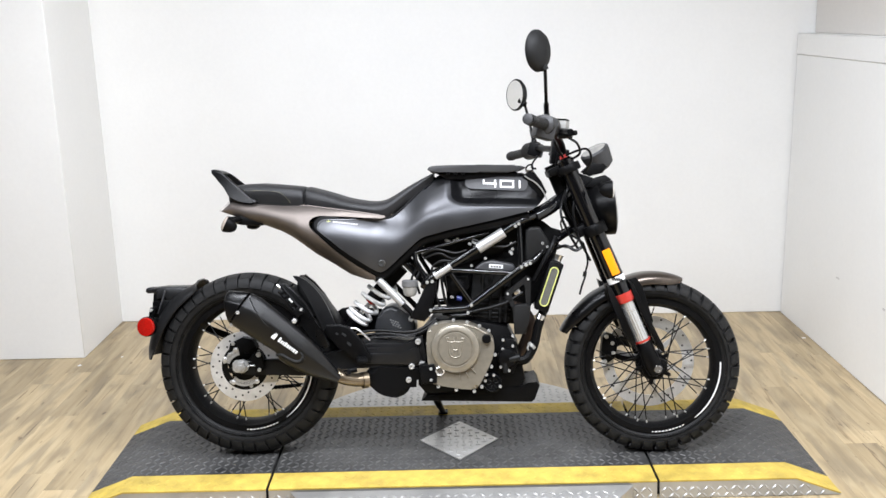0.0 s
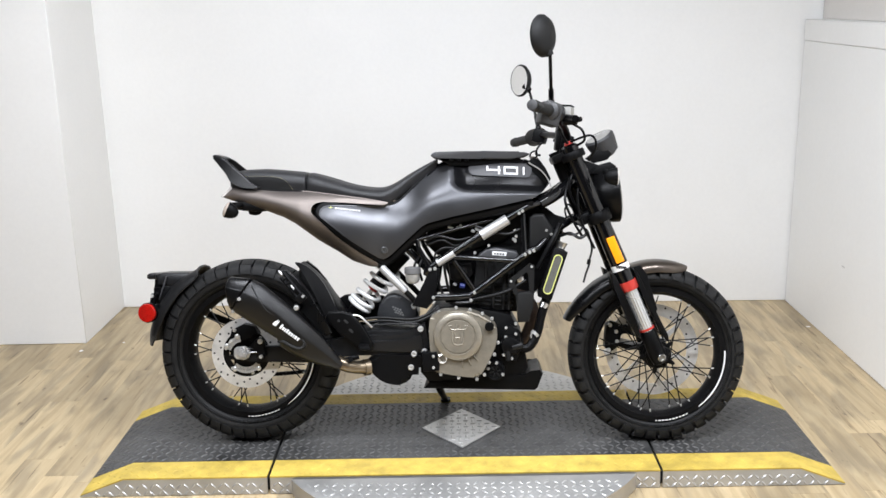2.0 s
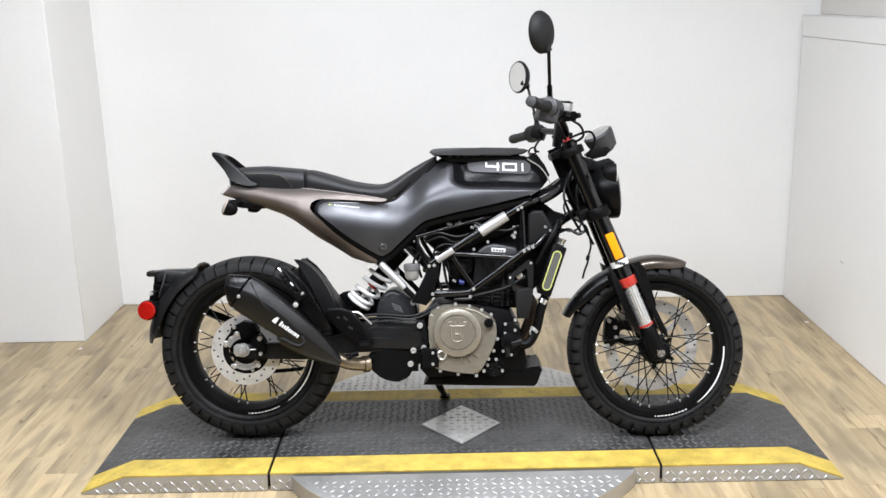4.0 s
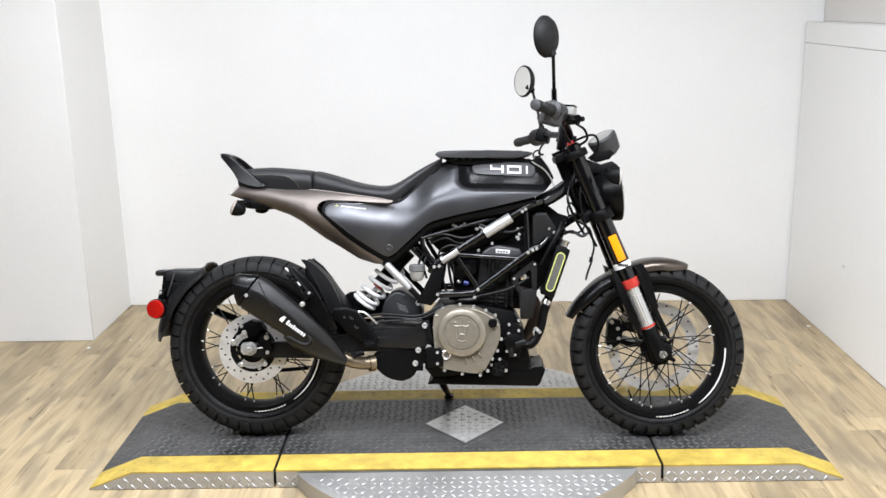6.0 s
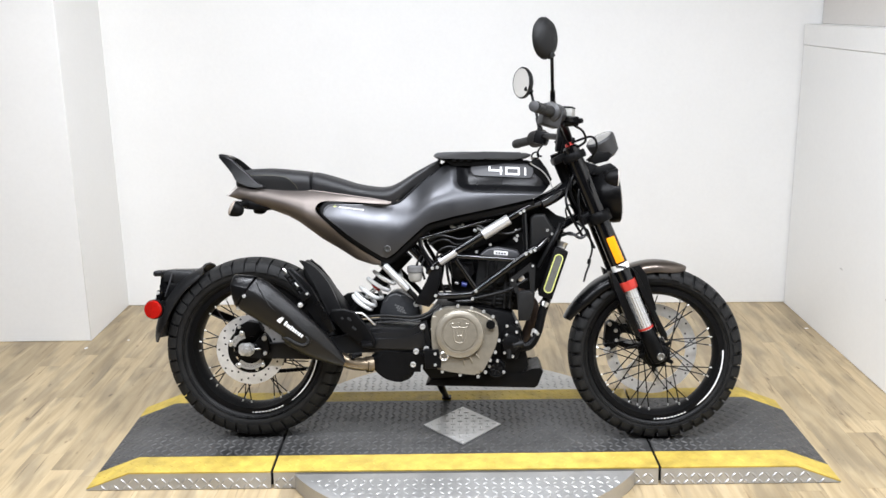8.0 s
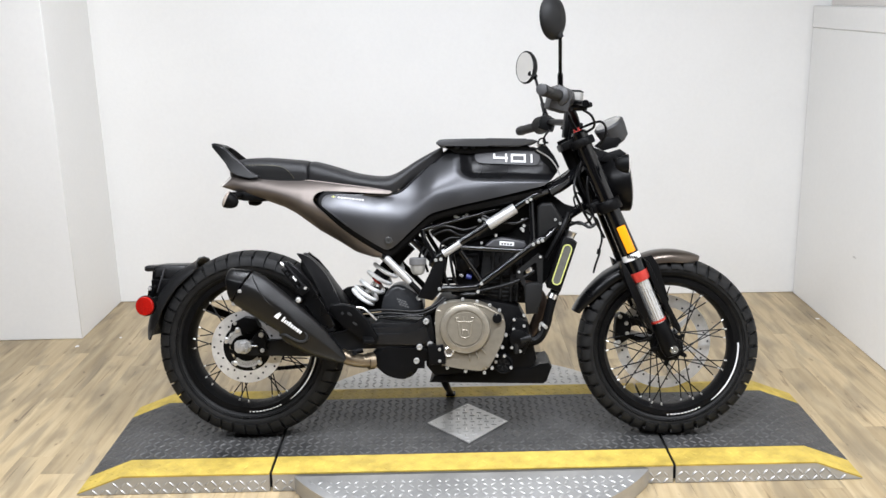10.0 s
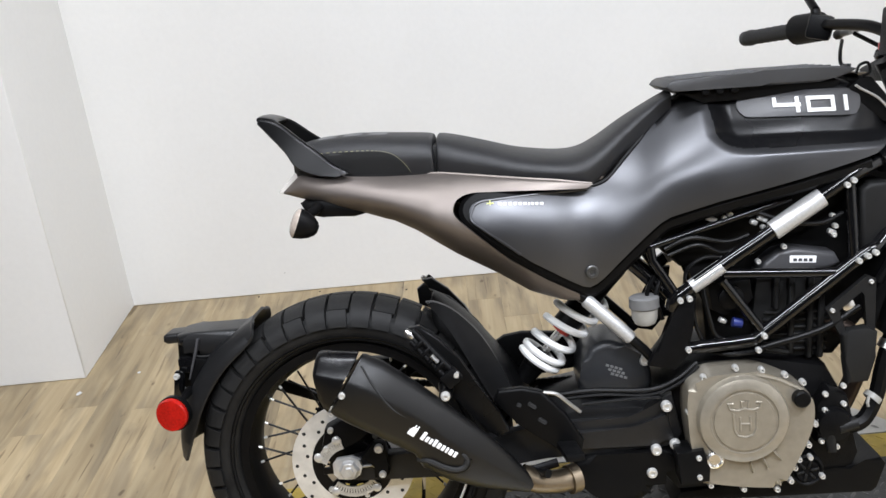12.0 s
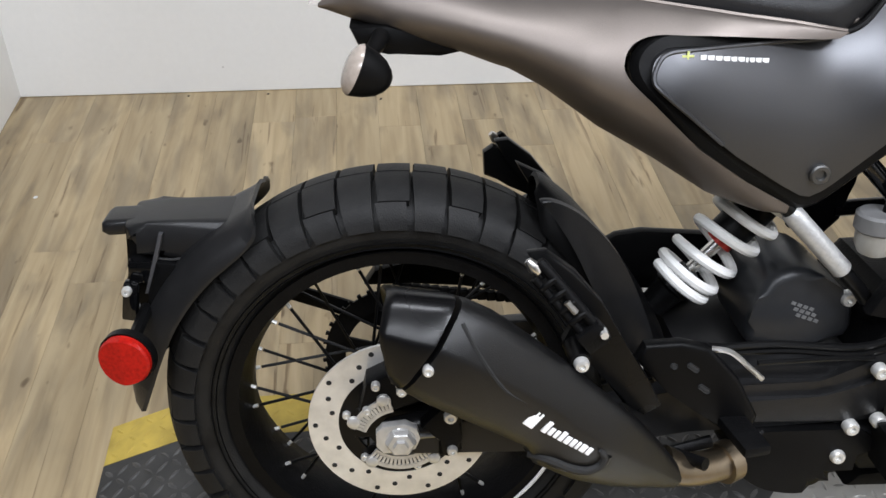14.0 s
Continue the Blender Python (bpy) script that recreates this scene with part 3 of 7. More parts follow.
    for k in range(36):
        side = -1 if k % 2 else 1
        sense = 1 if (k // 2) % 2 else -1
        a = 2 * math.pi * k / 36 + (-0.05 if sense > 0 else 0.05)
        start = Vector((hub_r * math.cos(a), side * 0.037, hub_r * math.sin(a)))
        b = a + sense * math.acos(hub_r / out_r)
        end = Vector((out_r * math.cos(b), side * 0.18 * rim_w, out_r * math.sin(b)))
        m = Matrix.Translation(start) @ (end - start).to_track_quat("Z", "Y").to_matrix().to_4x4()
        if first is None:
            first = part("spoke", bm, [SATIN_BLACK, ZINC], base, "black wire spoke with a bright nipple", place=m)
        else:
            ob = new("spoke", first.data)
            ob.matrix_basis, ob.parent = m, base
            ob["label"] = "black wire spoke with a bright nipple"
    # brake disc: drilled ring on a carrier
    bm = bmesh.new()
    lathe(bm, [(disc_r, disc_y - 0.002), (disc_r, disc_y + 0.002), (disc_r - 0.038, disc_y + 0.002), (disc_r - 0.038, disc_y - 0.002)], 64, closed=True)
    part("brake_disc", bm, DISC_M, base, "drilled steel brake disc")
    bm = bmesh.new()
    n = 30
    for k in range(n):
        a = 2 * math.pi * k / n
        rr = disc_r - (0.009, 0.019, 0.029)[k % 3]
        lathe(bm, [(0.0035, disc_y - 0.0024), (0.0035, disc_y - 0.0021)], 10, (rr * math.cos(a), 0, rr * math.sin(a)))
        lathe(bm, [(0.0035, disc_y + 0.0021), (0.0035, disc_y + 0.0024)], 10, (rr * math.cos(a), 0, rr * math.sin(a)))
    tagged(part("hole_pattern", bm, GAP_M, base), kind="stuff")
    carrier = DISC_M if disc_y > 0 else SATIN_BLACK
    bm = bmesh.new()
    prism(bm, [(0.036, -0.010), (disc_r - 0.028, -0.006), (disc_r - 0.028, 0.006), (0.036, 0.010)], disc_y - 0.003, disc_y + 0.003, 0.001, 1)
    arm = part("carrier_arm", bm, carrier, base, "disc carrier arm")
    for k in range(6 if disc_y > 0 else 1):
        ob = arm if k == 0 else new("carrier_arm", arm.data)
        ob.matrix_basis = Matrix.Rotation(2 * math.pi * k / 6 + 0.3, 4, "Y")
        ob.parent = base
    bm = bmesh.new()
    if disc_y > 0:
        lathe(bm, [(0.042, disc_y - 0.004), (0.042, disc_y + 0.004), (0.028, disc_y + 0.004), (0.028, disc_y - 0.004)], 32, closed=True)
    else:
        lathe(bm, [(disc_r - 0.037, disc_y - 0.001), (disc_r - 0.037, disc_y + 0.003), (disc_r - 0.058, disc_y + 0.003), (disc_r - 0.058, disc_y - 0.002)], 48, closed=True)
        lathe(bm, [(0.044, disc_y - 0.003), (0.044, disc_y + 0.004), (0.02, disc_y + 0.005), (0.02, disc_y - 0.004)], 40, closed=True)
        for k in range(11):
            a = 2 * math.pi * k / 11
            block(bm, (0.020, 0.005, 0.013), (0.051 * math.cos(a), disc_y, 0.051 * math.sin(a)), (0, -math.degrees(a) + 14, 0), 0.001, 1)
    part("disc_carrier", bm, carrier, base, "brake disc carrier")
    return base


rear_wheel = wheel("rear_wheel", RA, 0.305, 0.150, 0.112, 42, 0.052, 0.116, -0.088, "black wire-spoke rear wheel with a silver rim stripe")
front_wheel = wheel("front_wheel", FA, 0.289, 0.112, 0.086, 40, 0.080, 0.155, 0.062, "black wire-spoke front wheel with a silver rim stripe")

# silver stripes on the rims' outer faces
for base, rw, a0, a1 in ((rear_wheel, 0.112, -54, 6), (front_wheel, 0.086, -52, 3)):
    bm = bmesh.new()
    path = [(0.2185 * math.cos(radians(a)), -rw / 2 - 0.002, 0.2185 * math.sin(radians(a))) for a in np.linspace(a0, a1, 40)]
    tube(bm, path, [0.0012 + 0.0014 * sm(0, 10, i) for i in range(40)], 6)
    part("rim_stripe", bm, PRINT_M, base, "silver rim stripe")
    bm = bmesh.new()
    for k, wide in enumerate((4, 9, 8, 9, 7, 9, 8, 8, 9, 7)):
        a = radians(-91 + 3.0 * k)
        block(bm, (0.0034, 0.0012, 0.0009 * wide), (0.2185 * math.cos(a), -rw / 2 - 0.0035, 0.2185 * math.sin(a)), (0, -math.degrees(a), 0), 0)
    tagged(part("rim_print", bm, PRINT_M, base, "small silver print on the rim"), kind="stuff")


# body: tank cover and side panels in one shell
def shell(bm, xs, zb, zt, wid, nv=26):
    rings = []
    for x in xs:
        b, t = zb(x), zt(x)
        right = []
        for j in range(nv + 1):
            v = j / nv
            low = min(max(0.832 - 0.03 * (x - 0.80), b + 0.3 * (t - b)), t - 0.25 * (t - b))
            z = b + (low - b) * v / 0.5 if v < 0.5 else low + (t - low) * (v - 0.5) / 0.5
            v = (z - b) / (t - b)
            right.append((x, -wid(x, z, v), z))
        ring = right + [(p[0], -p[1], p[2]) for p in reversed(right)]
        rings.append([bm.verts.new(p) for p in ring])
    for a, c in zip(rings, rings[1:]):
        bridge(bm, a, c)
    bm.faces.new(rings[0])
    bm.faces.new(rings[-1])


def nudge(rows):
    """Draw the nose of the side panel a little forward."""
    return [(x + 0.020 * (1 - sm(0.225, 0.42, x)), z) for x, z in rows]


def bow(p, q, r, n=8):
    """Points of a smooth bow from p to r, drawn towards q."""
    return [tuple((1 - u) ** 2 * i + 2 * u * (1 - u) * j + u * u * k for i, j, k in zip(p, q, r)) for u in (v / n for v in range(n + 1))]


ZB = nudge(bow((0.243, 0.7655), (0.244, 0.755), (0.270, 0.736)) + [(0.353, 0.676), (0.426, 0.630), (0.452, 0.614), (0.466, 0.612), (0.487, 0.627), (0.54, 0.676), (0.585, 0.716), (0.605, 0.727), (0.685, 0.748), (0.814, 0.775), (0.947, 0.806), (0.972, 0.822), (0.996, 0.848)])
ZT = nudge(bow((0.243, 0.767), (0.244, 0.787), (0.275, 0.787)) + [(0.40, 0.785), (0.44, 0.783), (0.466, 0.783), (0.483, 0.786), (0.502, 0.790), (0.521, 0.805), (0.575, 0.858), (0.637, 0.919), (0.66, 0.932), (0.924, 0.930), (0.955, 0.918), (0.978, 0.885), (0.996, 0.852)])


def recess(x, z):
    """1 inside the black knee recess of the tank, 0 outside it."""
    rear = 0.690 + 1.1 * max(0.86 - z, 0) ** 1.2 - 0.10 * max(z - 0.87, 0)
    low = 0.824 - 0.03 * (x - 0.80)
    return sm(rear - 0.020, rear + 0.040, x) * sm(low - 0.006, low + 0.026, z)


def body_width(x, z, v):
    w = ease([(0.243, 0.162), (0.30, 0.168), (0.40, 0.149), (0.47, 0.130), (0.53, 0.126), (0.62, 0.138), (0.76, 0.152), (0.90, 0.150), (0.96, 0.135), (0.996, 0.105)], x)
    # the flank leans in above its widest line and tucks under below it
    line = ease([(0.243, 0.74), (0.5, 0.70), (0.62, 0.775), (0.9, 0.815), (1.0, 0.84)], x)
    off = z - line
    soft = math.sqrt(off * off + 0.0012) - 0.0346
    w -= (4.0 * off * off if off > 0 else 0.9 * off * off) + 0.04 * (soft + off) + 0.05 * soft
    # the seat's cut draws the upper edge in towards the seat's nose
    w += ease([(0.44, 0.0), (0.507, 0.010), (0.54, 0.0), (0.572, -0.016), (0.615, -0.024), (0.70, 0.0)], x) * sm(line + 0.01, line + 0.13, z)
    # knee recess
    w -= 0.040 * recess(x, z) * (1 - 0.45 * sm(0.87, 0.93, z))
    # rounded upper and lower edges
    if v > 0.93 and x > 0.6:
        w -= 0.05 * ((v - 0.93) / 0.07) ** 2
    return max(w, 0.02)


bm = bmesh.new()
xs = [ZB[0][0] + (0.30 - ZB[0][0]) * (k / 13) ** 1.8 for k in range(14)] + list(np.linspace(0.31, 0.60, 24)) + list(np.linspace(0.605, 0.665, 12)) + list(np.linspace(0.668, 0.76, 60)) + list(np.linspace(0.764, 0.955, 50)) + list(np.linspace(0.962, 0.996, 6))
shell(bm, [float(x) for x in xs], lambda x: interp(ZB, x), lambda x: interp(ZT, x), body_width, 84)
for f in bm.faces:
    c = f.calc_center_median()
    if recess(c.x, c.z) > 0.30:
        f.material_index = 1
body = part("tank_cover", bm, [TANK_M, DENT_M], bike, "satin gunmetal tank cover and side panel with a black knee recess", 50)

# dark edge trim behind and below the side panel
rail = [(0.485, 0.778), (0.40, 0.784), (0.30, 0.787), (0.258, 0.786), (0.239, 0.769), (0.252, 0.745), (0.31, 0.700), (0.38, 0.654), (0.44, 0.613), (0.462, 0.604), (0.485, 0.614), (0.54, 0.663), (0.59, 0.707), (0.62, 0.720), (0.72, 0.744), (0.83, 0.766), (0.94, 0.790)]
for s in (-1, 1):
    bm = bmesh.new()
    tube(bm, spline([(x, s * (body_width(min(max(x, 0.25), 0.95), z, 0.5) - 0.024), z) for x, z in nudge(rail)], 5), 0.0155, 8)
    part("panel_gap", bm, BLACK_PLASTIC, body, "black channel round the side panel")
    bm = bmesh.new()
    edge = [(0.475, 0.785), (0.46, 0.7825), (0.40, 0.7845), (0.30, 0.786), (0.262, 0.784), (0.2495, 0.774), (0.2455, 0.758), (0.260, 0.744), (0.30, 0.7155), (0.335, 0.690)]
    tube(bm, spline([(x, s * (body_width(x, z, 0.5) - 0.0004), z) for x, z in nudge(edge)], 5), 0.0026, 8)
    part("panel_edge", bm, TANK_M, body, "thin raised panel edge")

# tail panel: bronze-grey loop under the seat that runs down to the frame
TAIL_TOP = [(-0.073, 0.8205), (-0.038, 0.850), (0.054, 0.841), (0.222, 0.831), (0.35, 0.814), (0.42, 0.804), (0.478, 0.7925), (0.50, 0.790)]
TAIL_LOW = [(-0.073, 0.8155), (0.015, 0.787), (0.075, 0.770), (0.127, 0.750), (0.165, 0.727), (0.238, 0.671), (0.358, 0.605), (0.416, 0.588), (0.5, 0.588)]


def tail_y(x, z):
    """Half width of the tail: full along its middle, drawn in at its edges."""
    lo, hi = interp(TAIL_LOW, x), interp(TAIL_TOP, x)
    v = min(max((z - lo) / (hi - lo), 0), 1)
    peak = interp([(-0.085, 0.052), (-0.05, 0.066), (0.0, 0.088), (0.1, 0.124), (0.2, 0.158), (0.3, 0.162), (0.4, 0.144), (0.5, 0.118)], x)
    upper = [(-0.085, 0.047), (-0.045, 0.054), (0.05, 0.070), (0.12, 0.066), (0.2, 0.086), (0.30, 0.108), (0.36, 0.120), (0.45, 0.120), (0.5, 0.11)]
    lower = [(-0.085, 0.047), (-0.045, 0.054), (0.05, 0.068), (0.11, 0.066), (0.16, 0.048), (0.24, 0.036), (0.30, 0.050), (0.36, 0.085), (0.45, 0.115), (0.5, 0.11)]
    edge = interp(upper if v > 0.5 else lower, x)
    return edge + (peak - edge) * math.sqrt(max(1 - abs(2 * v - 1) ** 2.0, 0)) * 0.55 + (peak - edge) * 0.45 * (1 - (2 * v - 1) ** 2)


INNER_TOP = nudge(bow((0.215, 0.774), (0.216, 0.800), (0.26, 0.7995)) + [(0.35, 0.795), (0.42, 0.790), (0.466, 0.787), (0.50, 0.803)])
INNER_LOW = nudge(bow((0.215, 0.7715), (0.216, 0.760), (0.248, 0.734)) + [(0.313, 0.679), (0.38, 0.637), (0.442, 0.600)])
NOSE = INNER_TOP[0][0]
bm = bmesh.new()
for s in (-1, 1):
    sheets = [([float(x) for x in np.linspace(-0.073, NOSE, 38)], lambda x: interp(TAIL_LOW, x), lambda x: interp(TAIL_TOP, x), 18),
              ([NOSE + (0.478 - NOSE) * (k / 39) ** 1.8 for k in range(40)], lambda x: interp(INNER_TOP, x), lambda x: interp(TAIL_TOP, x), 9),
              ([NOSE + (0.442 - NOSE) * (k / 35) ** 1.8 for k in range(36)], lambda x: interp(TAIL_LOW, x), lambda x: interp(INNER_LOW, x), 9)]
    for xs, lo, hi, n in sheets:
        for back in (0.0, 0.010):
            rows = []
            for x in xs:
                rows.append([bm.verts.new((x, s * max(tail_y(x, z) - back, 0.002), z)) for z in (lo(x) + (hi(x) - lo(x)) * k / n for k in range(n + 1))])
            for a, b in zip(rows, rows[1:]):
                bridge(bm, a, b, closed=False)
            if back == 0.0:
                front = rows
        for k in (0, -1):
            bridge(bm, [r[k] for r in front], [r[k] for r in rows], closed=False)
        bridge(bm, front[-1], rows[-1], closed=False)
bmesh.ops.remove_doubles(bm, verts=bm.verts, dist=0.0004)
tail = part("tail_panel", bm, TAIL_M, bike, "satin bronze-grey tail panel", 40)
for s in (-1, 1):
    bm = bmesh.new()
    line = [(x, s * (tail_y(x, interp(TAIL_TOP, x)) - 0.003), interp(TAIL_TOP, x) + 0.0008) for x in [float(q) for q in np.linspace(0.045, 0.476, 30)]]
    tube(bm, line, 0.0026, 6)
    part("upper_flange", bm, TAIL_M, tail, "thin rolled edge under the seat")
bm = bmesh.new()
prism(bm, [(-0.062, 0.815), (-0.032, 0.838), (0.10, 0.833), (0.35, 0.806), (0.42, 0.79), (0.25, 0.79), (0.1, 0.775), (0.02, 0.795)], -0.045, 0.045, 0.006)
part("tail_underside", bm, BLACK_PLASTIC, tail, "black inner tail")
# rear lamp in the tail's end
bm = bmesh.new()
prism(bm, [(-0.084, 0.8185), (-0.047, 0.8545), (-0.036, 0.8515), (-0.032, 0.843), (-0.066, 0.8155)], -0.052, 0.052, 0.004)
part("tail_lamp", bm, AMBER_LENS, bike, "clear rear lamp")


# seats: padded sections
def pad(bm, stations, nv=14):
    """stations: x, bottom z, top z, half width; rounded over the top."""
    rings = []
    for x, zb, zt, w in stations:
        h = zt - zb
        ring = [(x, -w * 0.9, zb - 0.016), (x, -w * 0.97, zb), (x, -w, zb + h * 0.35)]
        for k in range(nv + 1):
            a = math.pi * k / nv
            ring.append((x, -w * math.copysign(abs(math.cos(a)) ** 0.72, math.cos(a)), zb + h * 0.42 + h * 0.58 * math.sin(a) ** 0.95))
        ring += [(x, w, zb + h * 0.35), (x, w * 0.97, zb), (x, w * 0.9, zb - 0.016)]
        rings.append([bm.verts.new(p) for p in ring])
    for a, b in zip(rings, rings[1:]):
        bridge(bm, a, b)
    bm.faces.new(rings[0])
    bm.faces.new(rings[-1])


def stations(rows, per=5):
    v = spline([Vector((a, b, c)) for a, b, c, _ in rows], per)
    w = spline([Vector((d, 0, 0)) for *_, d in rows], per)
    return [(p.x, p.y, p.z, q.x) for p, q in zip(v, w)]


bm = bmesh.new()
pad(bm, stations([(0.211, 0.835, 0.888, 0.084), (0.217, 0.833, 0.895, 0.090), (0.25, 0.826, 0.888, 0.097), (0.30, 0.818, 0.873, 0.104), (0.356, 0.807, 0.856, 0.111), (0.424, 0.797, 0.845, 0.112), (0.465, 0.793, 0.847, 0.107), (0.50, 0.812, 0.862, 0.094),
                  (0.55, 0.856, 0.893, 0.070), (0.60, 0.898, 0.920, 0.050), (0.632, 0.921, 0.935, 0.040)]))
part("front_seat", bm, VINYL, bike, "black vinyl rider seat", 55)
for s in (-1, 1):
    bm = bmesh.new()
    gap = [(0.478, 0.787), (0.495, 0.791), (0.512, 0.801), (0.54, 0.828), (0.575, 0.8605), (0.61, 0.895), (0.636, 0.919)]
    tube(bm, spline([(x, s * (body_width(x, z, 1.0 if x < 0.6 else 0.97) - 0.001), z) for x, z in gap], 4), 0.0042, 8)
    part("seat_gap", bm, BLACK_PLASTIC, body, "black gap strip between seat and tank")
    bm = bmesh.new()
    strip = [(0.468, 0.7955), (0.480, 0.7962), (0.490, 0.798), (0.498, 0.8015), (0.504, 0.806)]
    tube(bm, spline([(x, s * (body_width(x, z - 0.006, 1.0) - 0.003), z) for x, z in strip], 4), [0.0042] * 12 + [0.003] * 3 + [0.0014] * 2, 8)
    part("seat_strip", bm, TAIL_M, body, "bronze-grey strip beside the seat")
bm = bmesh.new()
pad(bm, stations([(-0.050, 0.852, 0.885, 0.050), (-0.036, 0.850, 0.900, 0.062), (0.0, 0.847, 0.907, 0.072), (0.068, 0.842, 0.909, 0.080), (0.145, 0.837, 0.903, 0.085), (0.198, 0.835, 0.897, 0.087), (0.206, 0.836, 0.889, 0.084)]))
rear_seat = part("rear_seat", bm, VINYL, bike, "black vinyl pillion seat with yellow stitching", 55)
PILLION = [(-0.050, 0.852, 0.885, 0.050), (-0.036, 0.850, 0.900, 0.062), (0.0, 0.847, 0.907, 0.072), (0.068, 0.842, 0.909, 0.080), (0.145, 0.837, 0.903, 0.085), (0.198, 0.835, 0.897, 0.087)]

bm = bmesh.new()
prism(bm, [(0.196, 0.825), (0.196, 0.872), (0.200, 0.879), (0.216, 0.879), (0.220, 0.872), (0.220, 0.825)], -0.072, 0.072, 0.002)
part("seat_joint", bm, GAP_M, bike, "dark joint between the two seats")


def pillion_z(x, y):
    """Height of the pillion seat's skin."""
    zb, zt, w = (interp([(r[0], r[k]) for r in PILLION], x) for k in (1, 2, 3))
    c = min(abs(y) / w, 1) ** (1 / 0.72)
    return zb + (zt - zb) * (0.42 + 0.58 * math.sqrt(1 - c * c) ** 0.95)


for s in (-1, 1):
    bm = bmesh.new()
    line = [(-0.02, 0.884, 0.0655), (0.05, 0.8845, 0.0768), (0.105, 0.8815, 0.0822), (0.135, 0.873, 0.0840), (0.154, 0.855, 0.0855), (0.165, 0.838, 0.0850)]
    seam = spline([(x, s * (y + 0.0003), z) for x, z, y in line], 12)
    for p, q in zip(seam[::2], seam[1::2]):
        tube(bm, [p, q], 0.00055, 5)
    tagged(part("stitching", bm, STITCH_M, rear_seat, "pale yellow stitching"), kind="stuff")


def pillion_y(x, z):
    """Half width of the pillion seat at a height."""
    zb, zt, w = (interp([(r[0], r[k]) for r in PILLION], x) for k in (1, 2, 3))
    up = (z - zb) / (zt - zb)
    if up < 0.35:
        return w * (0.97 + 0.03 * max(up, 0) / 0.35)
    sn = min(max((up - 0.42) / 0.58, 0), 1) ** (1 / 0.95)
    return w * math.sqrt(1 - sn * sn) ** 0.72


SEAM = [(-0.045, 0.8815), (-0.02, 0.8835), (0.05, 0.884), (0.105, 0.881), (0.120, 0.8785), (0.135, 0.8725), (0.146, 0.864), (0.154, 0.8545), (0.163, 0.8395)]
for s in (-1, 1):
    bm = bmesh.new()
    rows = []
    for x in [float(q) for q in np.linspace(-0.042, 0.162, 42)]:
        lo, hi = interp([(r[0], r[1]) for r in PILLION], x) + 0.001, interp(SEAM, x) - 0.0008
        rows.append([bm.verts.new((x, s * (pillion_y(x, lo + (hi - lo) * q / 8) + 0.0007), lo + (hi - lo) * q / 8)) for q in range(9)])
    for a, b in zip(rows, rows[1:]):
        bridge(bm, a, b, closed=False)
    part("seat_side", bm, SEAT_SIDE, rear_seat, "dark textile side of the pillion seat")
    bm = bmesh.new()
    lathe(bm, [(0.0045, 0.086 * s), (0.0045, 0.0965 * s), (0.003, 0.0975 * s)], 12, (0.046, 0, 0.8485))
    part("handle_bolt", bm, BADGE_M, bike, "small dark handle bolt")
# three lighter grey rectangles on the pillion's top, drawn for its reflections
for k in range(3):
    bm = bmesh.new()
    rows = []
    for x in np.linspace(-0.004 + 0.046 * k, 0.030 + 0.046 * k, 4):
        rows.append([bm.verts.new((x, y, pillion_z(x, y) + 0.0008)) for y in np.linspace(-0.030, 0.030, 9)])
    for a, b in zip(rows, rows[1:]):
        bridge(bm, a, b, closed=False)
    got = bmesh.ops.extrude_face_region(bm, geom=list(bm.faces))
    for v in got["geom"]:
        if isinstance(v, bmesh.types.BMVert):
            v.co.z -= 0.003
    part("seat_reflection", bm, FLAT_GREY_M, rear_seat, "flat grey rectangle for a reflection on the seat")

# grab handle: two blades that rise to a cross piece behind the seat
bm = bmesh.new()
BLADE = [(-0.1085, 0.945, -0.101, 0.9565, 0.040), (-0.085, 0.920, -0.066, 0.944, 0.052), (-0.060, 0.892, -0.030, 0.914, 0.064), (-0.040, 0.864, 0.005, 0.886, 0.076), (-0.008, 0.849, 0.030, 0.864, 0.084), (0.030, 0.843, 0.058, 0.8490, 0.090)]
lows = spline([Vector((a, e, b)) for a, b, c, d, e in BLADE], 5)
highs = spline([Vector((c, e, d)) for a, b, c, d, e in BLADE], 5)
for s in (-1, 1):
    rings = []
    for p, q in zip(lows, highs):
        d = (q - p).normalized()
        ring = []
        for r, off, y in ((p, 0.0, -0.003), (p, 0.003, -0.007), (q, -0.0055, -0.007), (q, -0.0025, -0.0055), (q, 0.0, -0.001), (q, 0.0, 0.003), (q, -0.003, 0.006), (p, 0.003, 0.006), (p, 0.0, 0.003)):
            r2 = r + d * off
            ring.append(bm.verts.new((r2.x, s * (r2.y - y), r2.z)))
        rings.append(ring)
    for a, b in zip(rings, rings[1:]):
        bridge(bm, a, b)
    bm.faces.new(rings[0])
    bm.faces.new(rings[-1])
# cross piece: a flat rounded bar that bows back between the blades
rings = []
for y in [float(v) for v in np.linspace(-0.0465, 0.0465, 17)]:
    u = abs(y) / 0.0465
    grow = 1 - 0.2 * max(u - 0.8, 0) / 0.2
    mid = Vector((-0.0900 - 0.003 * (1 - u * u), y, 0.9490 + 0.001 * (1 - u * u)))
    ring = []
    for k in range(16):
        w = 2 * math.pi * k / 16
        e, h = 0.0185 * math.copysign(abs(math.cos(w)) ** 0.7, math.cos(w)), 0.0068 * grow * math.copysign(abs(math.sin(w)) ** 0.8, math.sin(w))
        ring.append(bm.verts.new(mid + Vector((e * 0.97 + h * 0.25, 0, h * 0.97 - e * 0.25))))
    rings.append(ring)
for a, b in zip(rings, rings[1:]):
    bridge(bm, a, b)
